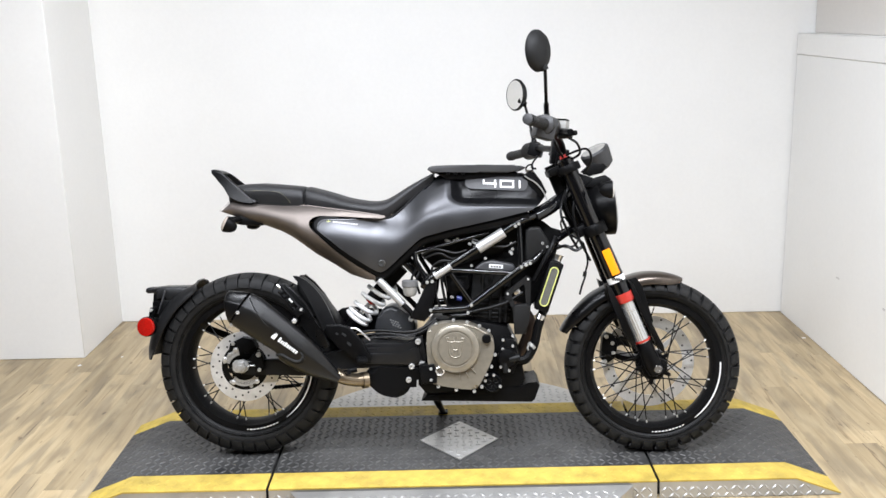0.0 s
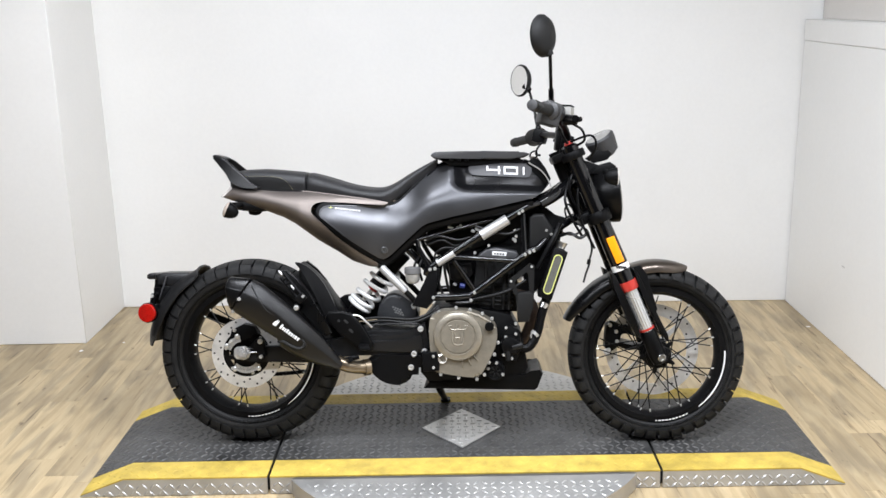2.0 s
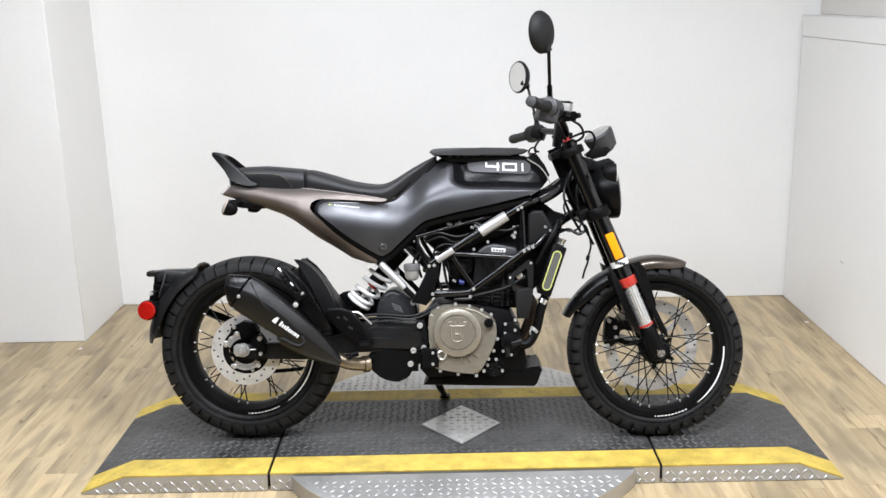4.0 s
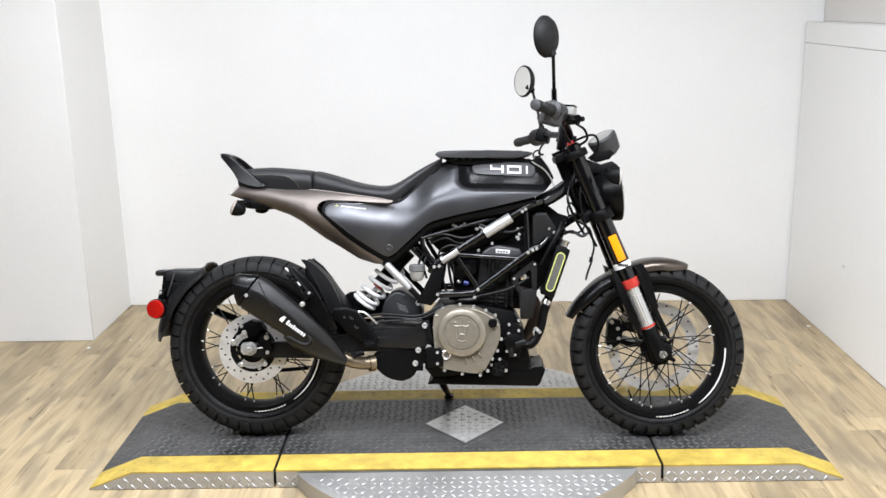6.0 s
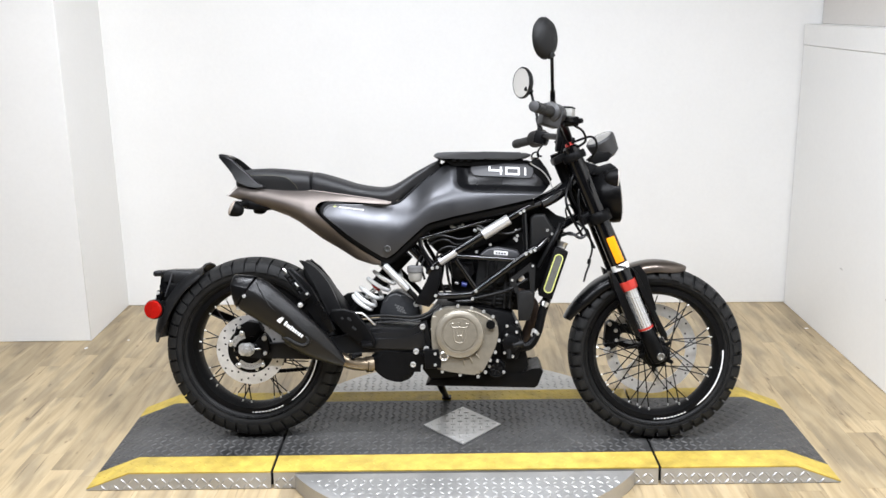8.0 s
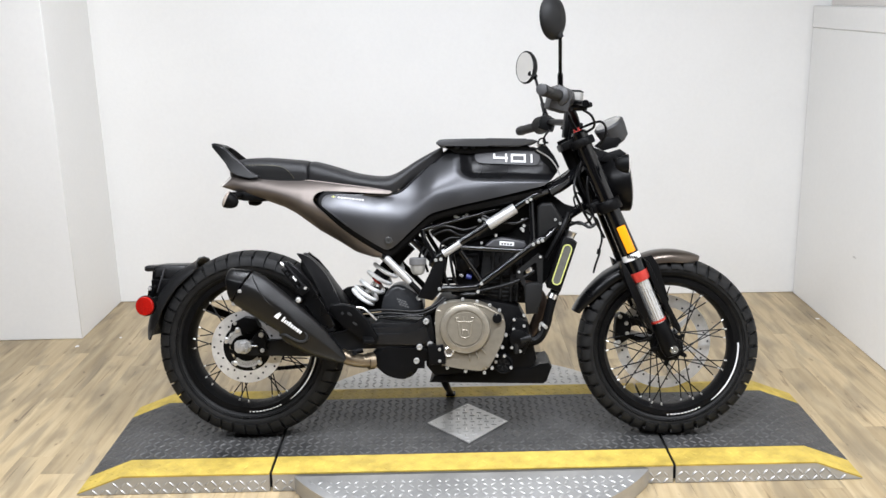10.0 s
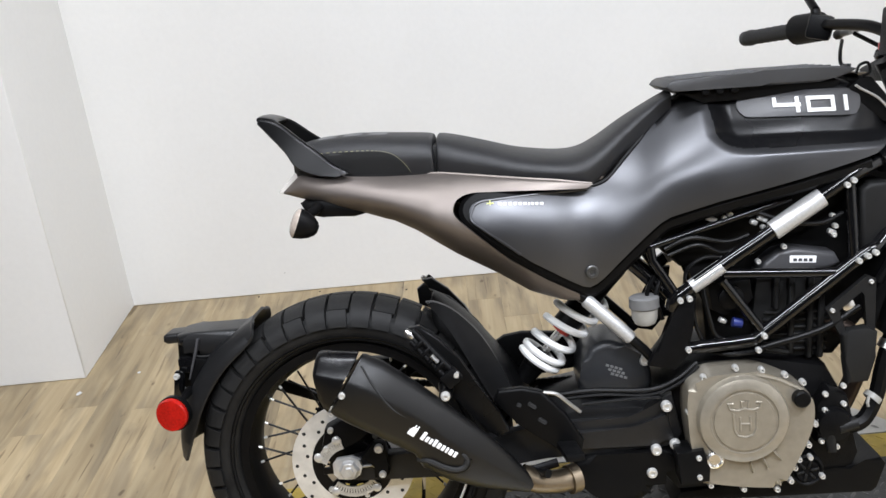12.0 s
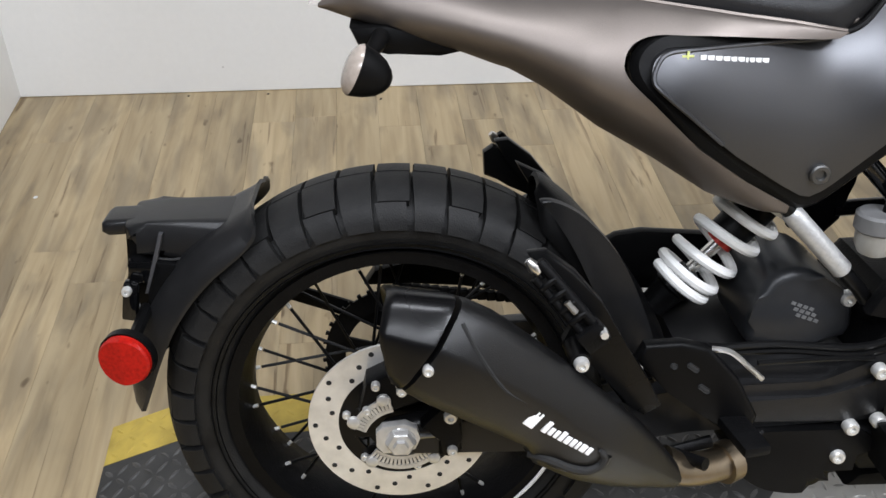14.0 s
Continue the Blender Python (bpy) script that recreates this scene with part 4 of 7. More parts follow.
bm.faces.new(rings[0])
bm.faces.new(rings[-1])
part("grab_handle", bm, HANDLE_M, bike, "black looped grab handle", 18)

# rack plate on the tank
bm = bmesh.new()
prism(bm, [(0.6145, 0.9435), (0.620, 0.9505), (0.6296, 0.955), (0.70, 0.9562), (0.76, 0.9545), (0.7795, 0.957), (0.86, 0.9545), (0.9176, 0.951), (0.936, 0.9455), (0.920, 0.938), (0.899, 0.934), (0.873, 0.929), (0.79, 0.931), (0.7757, 0.9355), (0.66, 0.9345), (0.6257, 0.9345)], -0.090, 0.090, 0.004, 3)
rack = part("tank_rack", bm, CONTROL_M, bike, "black-grey plastic rack plate on the tank")
for y in (-0.06, -0.02, 0.02, 0.06):
    bm = bmesh.new()
    tube(bm, [(0.64, y, 0.9535), (0.72, y, 0.9545), (0.90, y, 0.9515)], 0.004, 6)
    part("rack_rib", bm, CONTROL_M, rack)
bm = bmesh.new()
prism(bm, [(0.640, 0.932), (0.70, 0.936), (0.90, 0.934), (0.915, 0.926), (0.90, 0.910), (0.68, 0.910)], -0.074, 0.074, 0.006)
part("rack_base", bm, BLACK_PLASTIC, rack)
for x in (0.682, 0.7065, 0.731):
    for y in (-0.082, 0.082):
        bm = bmesh.new()
        block(bm, (0.012, 0.010, 0.012), (x, y, 0.931), bevel=0.002)
        part("rack_clip", bm, BLACK_PLASTIC, rack)
bm = bmesh.new()
tube(bm, spline([(0.934, -0.085, 0.936), (0.940, -0.085, 0.950), (0.954, -0.085, 0.953), (0.957, -0.085, 0.937), (0.944, -0.085, 0.932)], 5), 0.0026, 8)
part("strap_hook", bm, BLACK_PLASTIC, rack)
# tank neck behind the rack
bm = bmesh.new()
prism(bm, [(0.92, 0.915), (0.945, 0.933), (0.962, 0.930), (0.985, 0.90), (1.002, 0.865), (0.99, 0.845), (0.95, 0.87)], -0.085, 0.085, 0.008)
part("tank_neck", bm, BLACK_PLASTIC, bike, "black plastic tank nose")
bm = bmesh.new()
prism(bm, [(0.938, 0.938), (0.958, 0.937), (0.975, 0.915), (0.955, 0.918)], -0.07, 0.07, 0.004)
part("nose_trim", bm, PIPE_M, bike, "bronze trim on the tank nose")

# number badge
badges = {}
bd = [(0.7365, 0.899), (0.742, 0.912), (0.756, 0.9185), (0.84, 0.9175), (0.920, 0.9140), (0.936, 0.907), (0.940, 0.892), (0.934, 0.876), (0.918, 0.870), (0.84, 0.875), (0.765, 0.879), (0.745, 0.884)]
bd = [tuple(p.to_2d()) for p in spline([Vector((a, b, 0)) for a, b in bd], 4, True)]
by = lambda x, z: body_width(x, z, 0.5)
for s in (-1, 1):
    bm = bmesh.new()
    n = len(bd)
    outer = [bm.verts.new((x, s * (by(x, z) + 0.0045), z)) for x, z in bd]
    inner = [bm.verts.new((x, s * (by(x, z) - 0.004), z)) for x, z in bd]
    cx, cz = 0.838, 0.896
    mid = [bm.verts.new((cx + (x - cx) * 0.6, s * (by(cx + (x - cx) * 0.6, cz + (z - cz) * 0.6) + 0.0065), cz + (z - cz) * 0.6)) for x, z in bd]
    bridge(bm, inner, outer)
    bridge(bm, outer, mid)
    bm.faces.new(mid)
    badges[s] = part("tank_badge", bm, BADGE_M, bike, "dark grey rounded tank badge with the number 401", 50)


def stroke(bm, s, x0, z0, x1, z1, t):
    """A bar of the number from one point to another on the badge."""
    d = Vector((x1 - x0, 0, z1 - z0))
    u = d.normalized()
    n = Vector((-u.z, 0, u.x)) * t / 2
    a, b = Vector((x0, 0, z0)) - u * t / 2, Vector((x1, 0, z1)) + u * t / 2
    quad = [a - n, b - n, b + n, a + n]
    out = [bm.verts.new((q.x, s * (by(q.x, q.z) + 0.0088), q.z)) for q in quad]
    inn = [bm.verts.new((q.x, s * (by(q.x, q.z) + 0.0050), q.z)) for q in quad]
    bm.faces.new(out)
    bridge(bm, inn, out)


T4 = 0.006
dz = lambda x: -0.045 * (x - 0.80)
FOUR = ((0.798, 0.906, 0.798, 0.896), (0.798, 0.896, 0.837, 0.896), (0.835, 0.906, 0.835, 0.886))
NOUGHT = ((0.853, 0.906, 0.893, 0.906), (0.853, 0.886, 0.893, 0.886), (0.853, 0.906, 0.853, 0.886), (0.893, 0.906, 0.893, 0.886))
ONE = ((0.914, 0.906, 0.914, 0.886),)
for s in (-1, 1):
    for digit in (FOUR, NOUGHT, ONE):
        bm = bmesh.new()
        for x0, z0, x1, z1 in digit:
            stroke(bm, s, x0, z0 + dz(x0), x1, z1 + dz(x1), T4)
        part("digit", bm, PRINT_M, badges[s], "silver-white digit of the number 401")

# small name print on the side panel, as plain bars
for s in (-1, 1):
    bm = bmesh.new()
    x = 0.3125
    for wide in (7, 8, 8, 8, 7, 8, 3, 6, 7, 8):
        w = wide * 0.00085
        z = 0.7808 - 0.13 * (x - 0.299)
        block(bm, (w, 0.0012, 0.0046), (x + w / 2, s * (body_width(x + w / 2, z, 0.5) + 0.0010), z), bevel=0)
        x += w + 0.0020
    tagged(part("name_print", bm, PRINT_M, body, "small white print"), kind="stuff")
    bm = bmesh.new()
    y = s * (body_width(0.299, 0.7812, 0.5) + 0.0008)
    prism(bm, [(0.299 + dx, 0.7812 + dz2) for dx, dz2 in ((-0.006, -0.001), (-0.001, -0.001), (-0.001, -0.005), (0.001, -0.005), (0.001, -0.001), (0.006, -0.001), (0.006, 0.001), (0.001, 0.001), (0.001, 0.005), (-0.001, 0.005), (-0.001, 0.001), (-0.006, 0.001))], y - 0.0008, y + 0.0008)
    part("cross_print", bm, PALE_PRINT, body, "small pale yellow cross print")
bm = bmesh.new()
lathe(bm, [(0.0115, -0.120), (0.0115, -0.1335), (0.0098, -0.1352), (0.006, -0.1352), (0.005, -0.1320), (0.0001, -0.1320)], 24, (0.465, 0, 0.642))
part("panel_bolt", bm, BOLT_M, body, "steel panel bolt")


# ---- front end ----
def fork_at(z, y, ahead=0.0):
    """A point on the fork's axis at a height."""
    return Vector((1.072 + (0.937 - z) * 0.418 + ahead, y, z))


for s in (-1, 1):
    y = 0.098 * s
    bm = bmesh.new()
    tube(bm, [fork_at(z, y) for z in (0.972, 0.965, 0.75, 0.60, 0.532, 0.528)], [0.02, 0.0265, 0.0265, 0.0285, 0.0285, 0.022], 24)
    leg = part("fork_leg", bm, GLOSS_BLACK, bike, "glossy black upper fork tube")
    bm = bmesh.new()
    rings = []
    for z in (0.528, 0.45, 0.355):
        c = fork_at(z, y)
        rings.append([bm.verts.new(c + Vector(((0.0240 + 0.0007 * math.cos(18 * w)) * math.cos(w), (0.0240 + 0.0007 * math.cos(18 * w)) * math.sin(w), 0))) for w in np.linspace(0, 2 * math.pi, 144, endpoint=False)])
    for p, q in zip(rings, rings[1:]):
        bridge(bm, p, q)
    part("slider", bm, SILVER_TUBE, leg, "bright finely fluted fork slider")
    bm = bmesh.new()
    tube(bm, [fork_at(z, y) for z in (0.537, 0.534, 0.510, 0.506)], [0.024, 0.0305, 0.0305, 0.028], 20)
    part("dust_ring", bm, RED_M, leg, "red ring on the fork")
    bm = bmesh.new()
    tube(bm, [fork_at(z, y) for z in (0.383, 0.377)], 0.0262, 20)
    part("red_seal", bm, RED_M, leg, "thin red band")
    bm = bmesh.new()
    tube(bm, [fork_at(z, y) for z in (0.378, 0.372, 0.33, 0.298, 0.272, 0.268)], [0.022, 0.026, 0.027, 0.029, 0.024, 0.016], 20)
    block(bm, (0.05, 0.035, 0.06), (1.352, y * 0.83, 0.292), (0, 23, 0), 0.01)
    part("axle_clamp", bm, CASTING, leg, "black cast axle clamp")
    bm = bmesh.new()
    c = fork_at(0.575, y)
    tube(bm, [fork_at(z, y) for z in (0.590, 0.572)], 0.0292, 24, cap=False)
    part("fork_sticker", bm, WHITE_M if s < 0 else BLACK_PLASTIC, leg, "white sticker with black print")
    bm = bmesh.new()
    for k in range(5):
        p = fork_at(0.5835 - 0.0012 * k, y, -0.014 + 0.007 * k)
        block(bm, (0.0046, 0.002, 0.012), (p.x, y + s * 0.0285, p.z), (0, -30, 0), 0)
    part("sticker_print", bm, BLACK_PLASTIC, leg)
    bm = bmesh.new()
    block(bm, (0.028, 0.012, 0.088), tuple(fork_at(0.637, y + s * 0.028, 0.004)), (0, -23, 0), 0.004)
    refl = part("side_reflector", bm, ORANGE_M, bike, "orange rectangular fork reflector")
    bm = bmesh.new()
    block(bm, (0.032, 0.006, 0.094), tuple(fork_at(0.637, y + s * 0.0225, 0.004)), (0, -23, 0), 0.003)
    part("reflector_base", bm, BLACK_PLASTIC, refl)
    # guard plate behind and ahead of the slider
    bm = bmesh.new()
    out = [fork_at(z, 0, a) for z, a in ((0.555, -0.030), (0.565, -0.045), (0.52, -0.050), (0.42, -0.052), (0.36, -0.045), (0.345, -0.030), (0.40, -0.026), (0.50, -0.026))]
    prism(bm, [(p.x, p.z) for p in out], y - 0.03, y + 0.024, 0.005)
    out = [fork_at(z, 0, a) for z, a in ((0.578, 0.034), (0.562, 0.047), (0.50, 0.049), (0.42, 0.054), (0.36, 0.060), (0.335, 0.052), (0.36, 0.038), (0.45, 0.033), (0.52, 0.031))]
    prism(bm, [(p.x, p.z) for p in out], y - 0.03 * s - 0.004, y + 0.012 * s, 0.005)
    part("fork_guard", bm, SATIN_BLACK, leg, "black fork guard")
# clamps
for z, h, name in ((0.938, 0.026, "upper_clamp"), (0.742, 0.036, "lower_clamp")):
    bm = bmesh.new()
    for s in (-1, 1):
        lathe(bm, [(0.036, -h / 2), (0.039, -h / 2 + 0.004), (0.039, h / 2 - 0.004), (0.036, h / 2)], 24, fork_at(z, 0.098 * s), turn=Matrix.Rotation(radians(-23), 3, "Y") @ Matrix.Rotation(radians(90), 3, "X"))
    c = fork_at(z, 0, -0.028)
    block(bm, (0.075, 0.20, h), tuple(c), (0, -23, 0), 0.008)
    part(name, bm, CASTING, bike, "black fork clamp")
bm = bmesh.new()
tube(bm, [fork_at(0.955, 0, -0.040), fork_at(0.72, 0, -0.040)], 0.027, 20)
part("steering_head", bm, SATIN_BLACK, bike, "black steering head")
for s in (-1, 1):
    bm = bmesh.new()
    tube(bm, [fork_at(0.968, 0.098 * s), fork_at(0.974, 0.098 * s), fork_at(0.982, 0.098 * s)], [0.016, 0.014, 0.010], 12)
    part("adjuster_cap", bm, RED_M, bike, "red adjuster cap")

# axle, hubs' ends
bm = bmesh.new()
tube(bm, [(FA[0], -0.098, 0.290), (FA[0], 0.10, 0.290)], 0.011, 16)
lathe(bm, [(0.013, -0.10), (0.013, -0.130), (0.0105, -0.133), (0.006, -0.133), (0.005, -0.129), (0.0001, -0.129)], 20, (FA[0], 0, 0.290))
part("front_axle", bm, STEEL, bike, "steel front axle")
bm = bmesh.new()
lathe(bm, [(0.026, -0.045), (0.040, -0.05), (0.040, -0.058), (0.030, -0.068), (0.022, -0.078)], 28, (FA[0], 0, FA[2]))
hub_cover = part("front_hub_cover", bm, CASTING, bike, "black hub flange")
bm = bmesh.new()
prism(bm, [(0.030, -0.009), (0.058, -0.006), (0.063, 0.0), (0.058, 0.006), (0.030, 0.009)], -0.056, -0.050, 0.002, 1)
lobe = part("hub_lobe", bm, CASTING, hub_cover)
for k in range(5):
    ob = lobe if k == 0 else new("hub_lobe", lobe.data)
    ob.matrix_basis, ob.parent = Matrix.Translation((FA[0], 0, FA[2])) @ Matrix.Rotation(2 * math.pi * k / 5 + 0.5, 4, "Y"), hub_cover
# caliper
bm = bmesh.new()
out = [(1.192, 0.372), (1.206, 0.386), (1.232, 0.378), (1.244, 0.345), (1.234, 0.300), (1.206, 0.280), (1.186, 0.298), (1.190, 0.338)]
prism(bm, out, 0.030, 0.085, 0.008)
prism(bm, [(1.225, 0.362), (1.262, 0.372), (1.300, 0.345), (1.296, 0.330), (1.258, 0.348), (1.238, 0.332)], 0.045, 0.075, 0.005)
prism(bm, [(1.228, 0.318), (1.27, 0.30), (1.31, 0.305), (1.312, 0.290), (1.268, 0.284), (1.226, 0.302)], 0.045, 0.075, 0.005)
cal = part("front_caliper", bm, CASTING, bike, "black front brake caliper")
bolts(cal, [(1.200, 0.030, 0.290), (1.205, 0.030, 0.374), (1.228, 0.030, 0.318), (1.225, 0.030, 0.352)], 0.007, 0.006)
bolts(cal, [(1.193, 0.028, 0.284)], 0.0105, 0.008)

# front mudguard: a curved sheet over the tyre
bm = bmesh.new()
arc = [(1.044, 0.404, 0.042), (1.058, 0.430, 0.05), (1.085, 0.466, 0.058), (1.115, 0.498, 0.062), (1.15, 0.528, 0.064), (1.20, 0.556, 0.065), (1.26, 0.580, 0.065), (1.31, 0.594, 0.064), (1.36, 0.597, 0.062), (1.405, 0.591, 0.056), (1.435, 0.582, 0.044), (1.450, 0.575, 0.030)]


def curved_guard(bm, arc, hub, drop, power, thick):
    """A sheet bent round a wheel; arc: x, z and half width along it."""
    path = spline([Vector((x, z, w)) for x, z, w in arc], 5)
    both = []
    for lift in (0.0, -thick):
        rings = []
        for p in path:
            rad = Vector((p.x - hub[0], p.y - hub[2])).normalized()
            ring = []
            for k in range(15):
                a = math.pi * k / 14
                yy, zz = -p.z * math.copysign(abs(math.cos(a)) ** 0.75, math.cos(a)), (math.sin(a) ** power - 1) * drop * min(p.z / 0.060, 1) ** 1.6
                ring.append(bm.verts.new((p.x + rad.x * (zz + lift), yy * (1 - 0.02 * (lift < 0)), p.y + rad.y * (zz + lift))))
            rings.append(ring)
        for a, b in zip(rings, rings[1:]):
            bridge(bm, a, b, closed=False)
        both.append(rings)
    for k in (0, -1):
        bridge(bm, both[0][k], both[1][k], closed=False)
        bridge(bm, [r[k] for r in both[0]], [r[k] for r in both[1]], closed=False)


curved_guard(bm, arc[5:], FA, 0.034, 0.8, 0.005)
part("front_mudguard", bm, GUARD_M, bike, "satin dark bronze front mudguard", 60)
bm = bmesh.new()
curved_guard(bm, [(x, z - 0.001, w - 0.001) for x, z, w in arc[:6]], FA, 0.034, 0.8, 0.005)
part("rear_mud_flap", bm, HANDLE_M, bike, "black rear half of the front mudguard", 60)
for s in (-1, 1):
    bm = bmesh.new()
    prism(bm, [(1.185, 0.545), (1.225, 0.565), (1.29, 0.583), (1.31, 0.555), (1.345, 0.44), (1.33, 0.40), (1.30, 0.47), (1.25, 0.545), (1.20, 0.52)], 0.060 * s, 0.069 * s, 0.003)
    tube(bm, [(1.19, 0.068 * s, 0.535), (1.24, 0.072 * s, 0.45), (1.29, 0.075 * s, 0.36)], 0.006, 8)
    part("mudguard_bracket", bm, BLACK_PLASTIC, bike, "black mudguard bracket")

# headlamp, instrument, indicators
bm = bmesh.new()
turn = Matrix.Rotation(radians(-90), 3, "Z")
lathe(bm, [(0.030, -0.085), (0.070, -0.075), (0.090, -0.045), (0.094, -0.012), (0.094, 0.0), (0.088, 0.004)], 40, (1.222, 0, 0.815), turn=Matrix.Rotation(radians(-6), 3, "Y") @ turn)
head = part("headlamp", bm, SATIN_BLACK, bike, "round black headlamp")
bm = bmesh.new()
lathe(bm, [(0.088, 0.003), (0.07, 0.009), (0.04, 0.013), (0.0001, 0.015)], 40, (1.222, 0, 0.815), turn=Matrix.Rotation(radians(-6), 3, "Y") @ turn)
part("lens", bm, AMBER_LENS, head, "clear headlamp lens")
bm = bmesh.new()
prism(bm, [(1.150, 0.905), (1.196, 0.918), (1.215, 0.905), (1.218, 0.885), (1.16, 0.875), (1.13, 0.88)], -0.045, 0.045, 0.008)
prism(bm, [(1.10, 0.93), (1.17, 0.905), (1.21, 0.88), (1.19, 0.84), (1.12, 0.83), (1.09, 0.87)], -0.03, 0.03, 0.006)
part("headlamp_bracket", bm, BLACK_PLASTIC, bike, "black headlamp bracket")
bm = bmesh.new()
lathe(bm, [(0.026, -0.062), (0.042, -0.050), (0.049, -0.012), (0.050, 0.004), (0.044, 0.010)], 36, (1.168, 0.010, 0.994), turn=Matrix.Rotation(radians(17), 3, "X") @ Matrix.Rotation(radians(-28), 3, "Y") @ Matrix.Rotation(radians(90), 3, "X"))
instr = part("instrument", bm, CONTROL_M, bike, "round black instrument housing")
bm = bmesh.new()
lathe(bm, [(0.0435, 0.0095), (0.036, 0.0135), (0.0001, 0.0165)], 36, (1.168, 0.010, 0.994), turn=Matrix.Rotation(radians(17), 3, "X") @ Matrix.Rotation(radians(-28), 3, "Y") @ Matrix.Rotation(radians(90), 3, "X"))
part("glass", bm, DIAL_M, instr, "pale instrument glass")
bm = bmesh.new()
prism(bm, [(1.12, 0.93), (1.15, 0.955), (1.18, 0.97), (1.205, 0.945), (1.19, 0.925), (1.15, 0.915)], -0.025, 0.025, 0.005)
part("instrument_bracket", bm, BLACK_PLASTIC, bike)


def indicator(x, y, z, s, ahead):
    """Stalk and teardrop lamp; ahead: +1 faces forward, -1 back."""
    bm = bmesh.new()
    tube(bm, spline([(x - 0.02 * ahead, y, z + 0.012), (x - 0.012 * ahead, y + s * 0.03, z + 0.006), (x, y + s * 0.06, z)], 4), [0.010, 0.0095, 0.009, 0.009, 0.008, 0.008, 0.0075, 0.0075, 0.007], 10)
    stalk = part("indicator", bm, BLACK_PLASTIC, bike, "black turn signal with a clear lens")
    bm = bmesh.new()
    rows = [(-0.034, 0.006), (-0.030, 0.0115), (-0.022, 0.0175), (-0.010, 0.022), (0.002, 0.0245), (0.006, 0.025)]
    c = Vector((x, y + s * 0.076, z - 0.004))
    turn = Matrix.Rotation(radians(-12 * s if ahead < 0 else 0), 3, "Z") @ Matrix.Rotation(radians(24 if ahead < 0 else 0), 3, "Y") * (0.94 if ahead < 0 else 1.0)
    rings = []
    for a, r in rows:
        rings.append([bm.verts.new(c + turn @ Vector((ahead * a, 0.85 * r * math.cos(w), 1.15 * r * math.sin(w)))) for w in np.linspace(0, 2 * math.pi, 20, endpoint=False)])
    for a, b in zip(rings, rings[1:]):
        bridge(bm, a, b)
    bm.faces.new(rings[0])
    part("shell", bm, BLACK_PLASTIC, stalk, "black lamp shell", 50)
    bm = bmesh.new()
    rings = []
    for a, r in ((0.006, 0.0248), (0.0105, 0.0225), (0.0145, 0.0170), (0.0165, 0.0105), (0.017, 0.003)) if ahead < 0 else ((0.006, 0.0245), (0.0095, 0.021), (0.0115, 0.013), (0.012, 0.004)):
        rings.append([bm.verts.new(c + turn @ Vector((ahead * a, 0.85 * r * math.cos(w), 1.15 * r * math.sin(w)))) for w in np.linspace(0, 2 * math.pi, 20, endpoint=False)])
    for a, b in zip(rings, rings[1:]):
        bridge(bm, a, b)
    bm.faces.new(rings[-1])
    part("lens", bm, LAMP_LENS if ahead < 0 else AMBER_LENS, stalk, "clear lens", 50)


for s in (-1, 1):
    indicator(1.190, 0.135 * s, 0.872, s, 1)
    indicator(-0.027, 0.089 * s, 0.780, s, -1)
bm = bmesh.new()
prism(bm, [(-0.04, 0.80), (0.0, 0.802), (0.09, 0.775), (0.055, 0.768), (0.0, 0.772), (-0.03, 0.778)], -0.085, 0.085, 0.006)
part("tail_bracket", bm, BLACK_PLASTIC, bike, "black bracket under the tail")

# handlebar
bm = bmesh.new()
ROLL = -0.085  # the bar's left end stands lower than its right end
bar = spline([(x, y, z + ROLL * y) for x, y, z in ((0.937, -0.39, 1.042), (0.985, -0.26, 1.046), (1.035, -0.13, 1.025), (1.058, -0.05, 0.995), (1.058, 0.05, 0.995), (1.030, 0.13, 1.025), (0.972, 0.28, 1.046), (0.918, 0.44, 1.046))], 8)
tube(bm, bar, 0.0112, 14)
part("handlebar", bm, SATIN_BLACK, bike, "black tapered handlebar")
for s in (-1, 1):
    bm = bmesh.new()
    block(bm, (0.04, 0.03, 0.06), (1.056, 0.035 * s, 0.975), (0, 10, 0), 0.006)
    part("bar_clamp", bm, CASTING, bike, "black bar clamp")
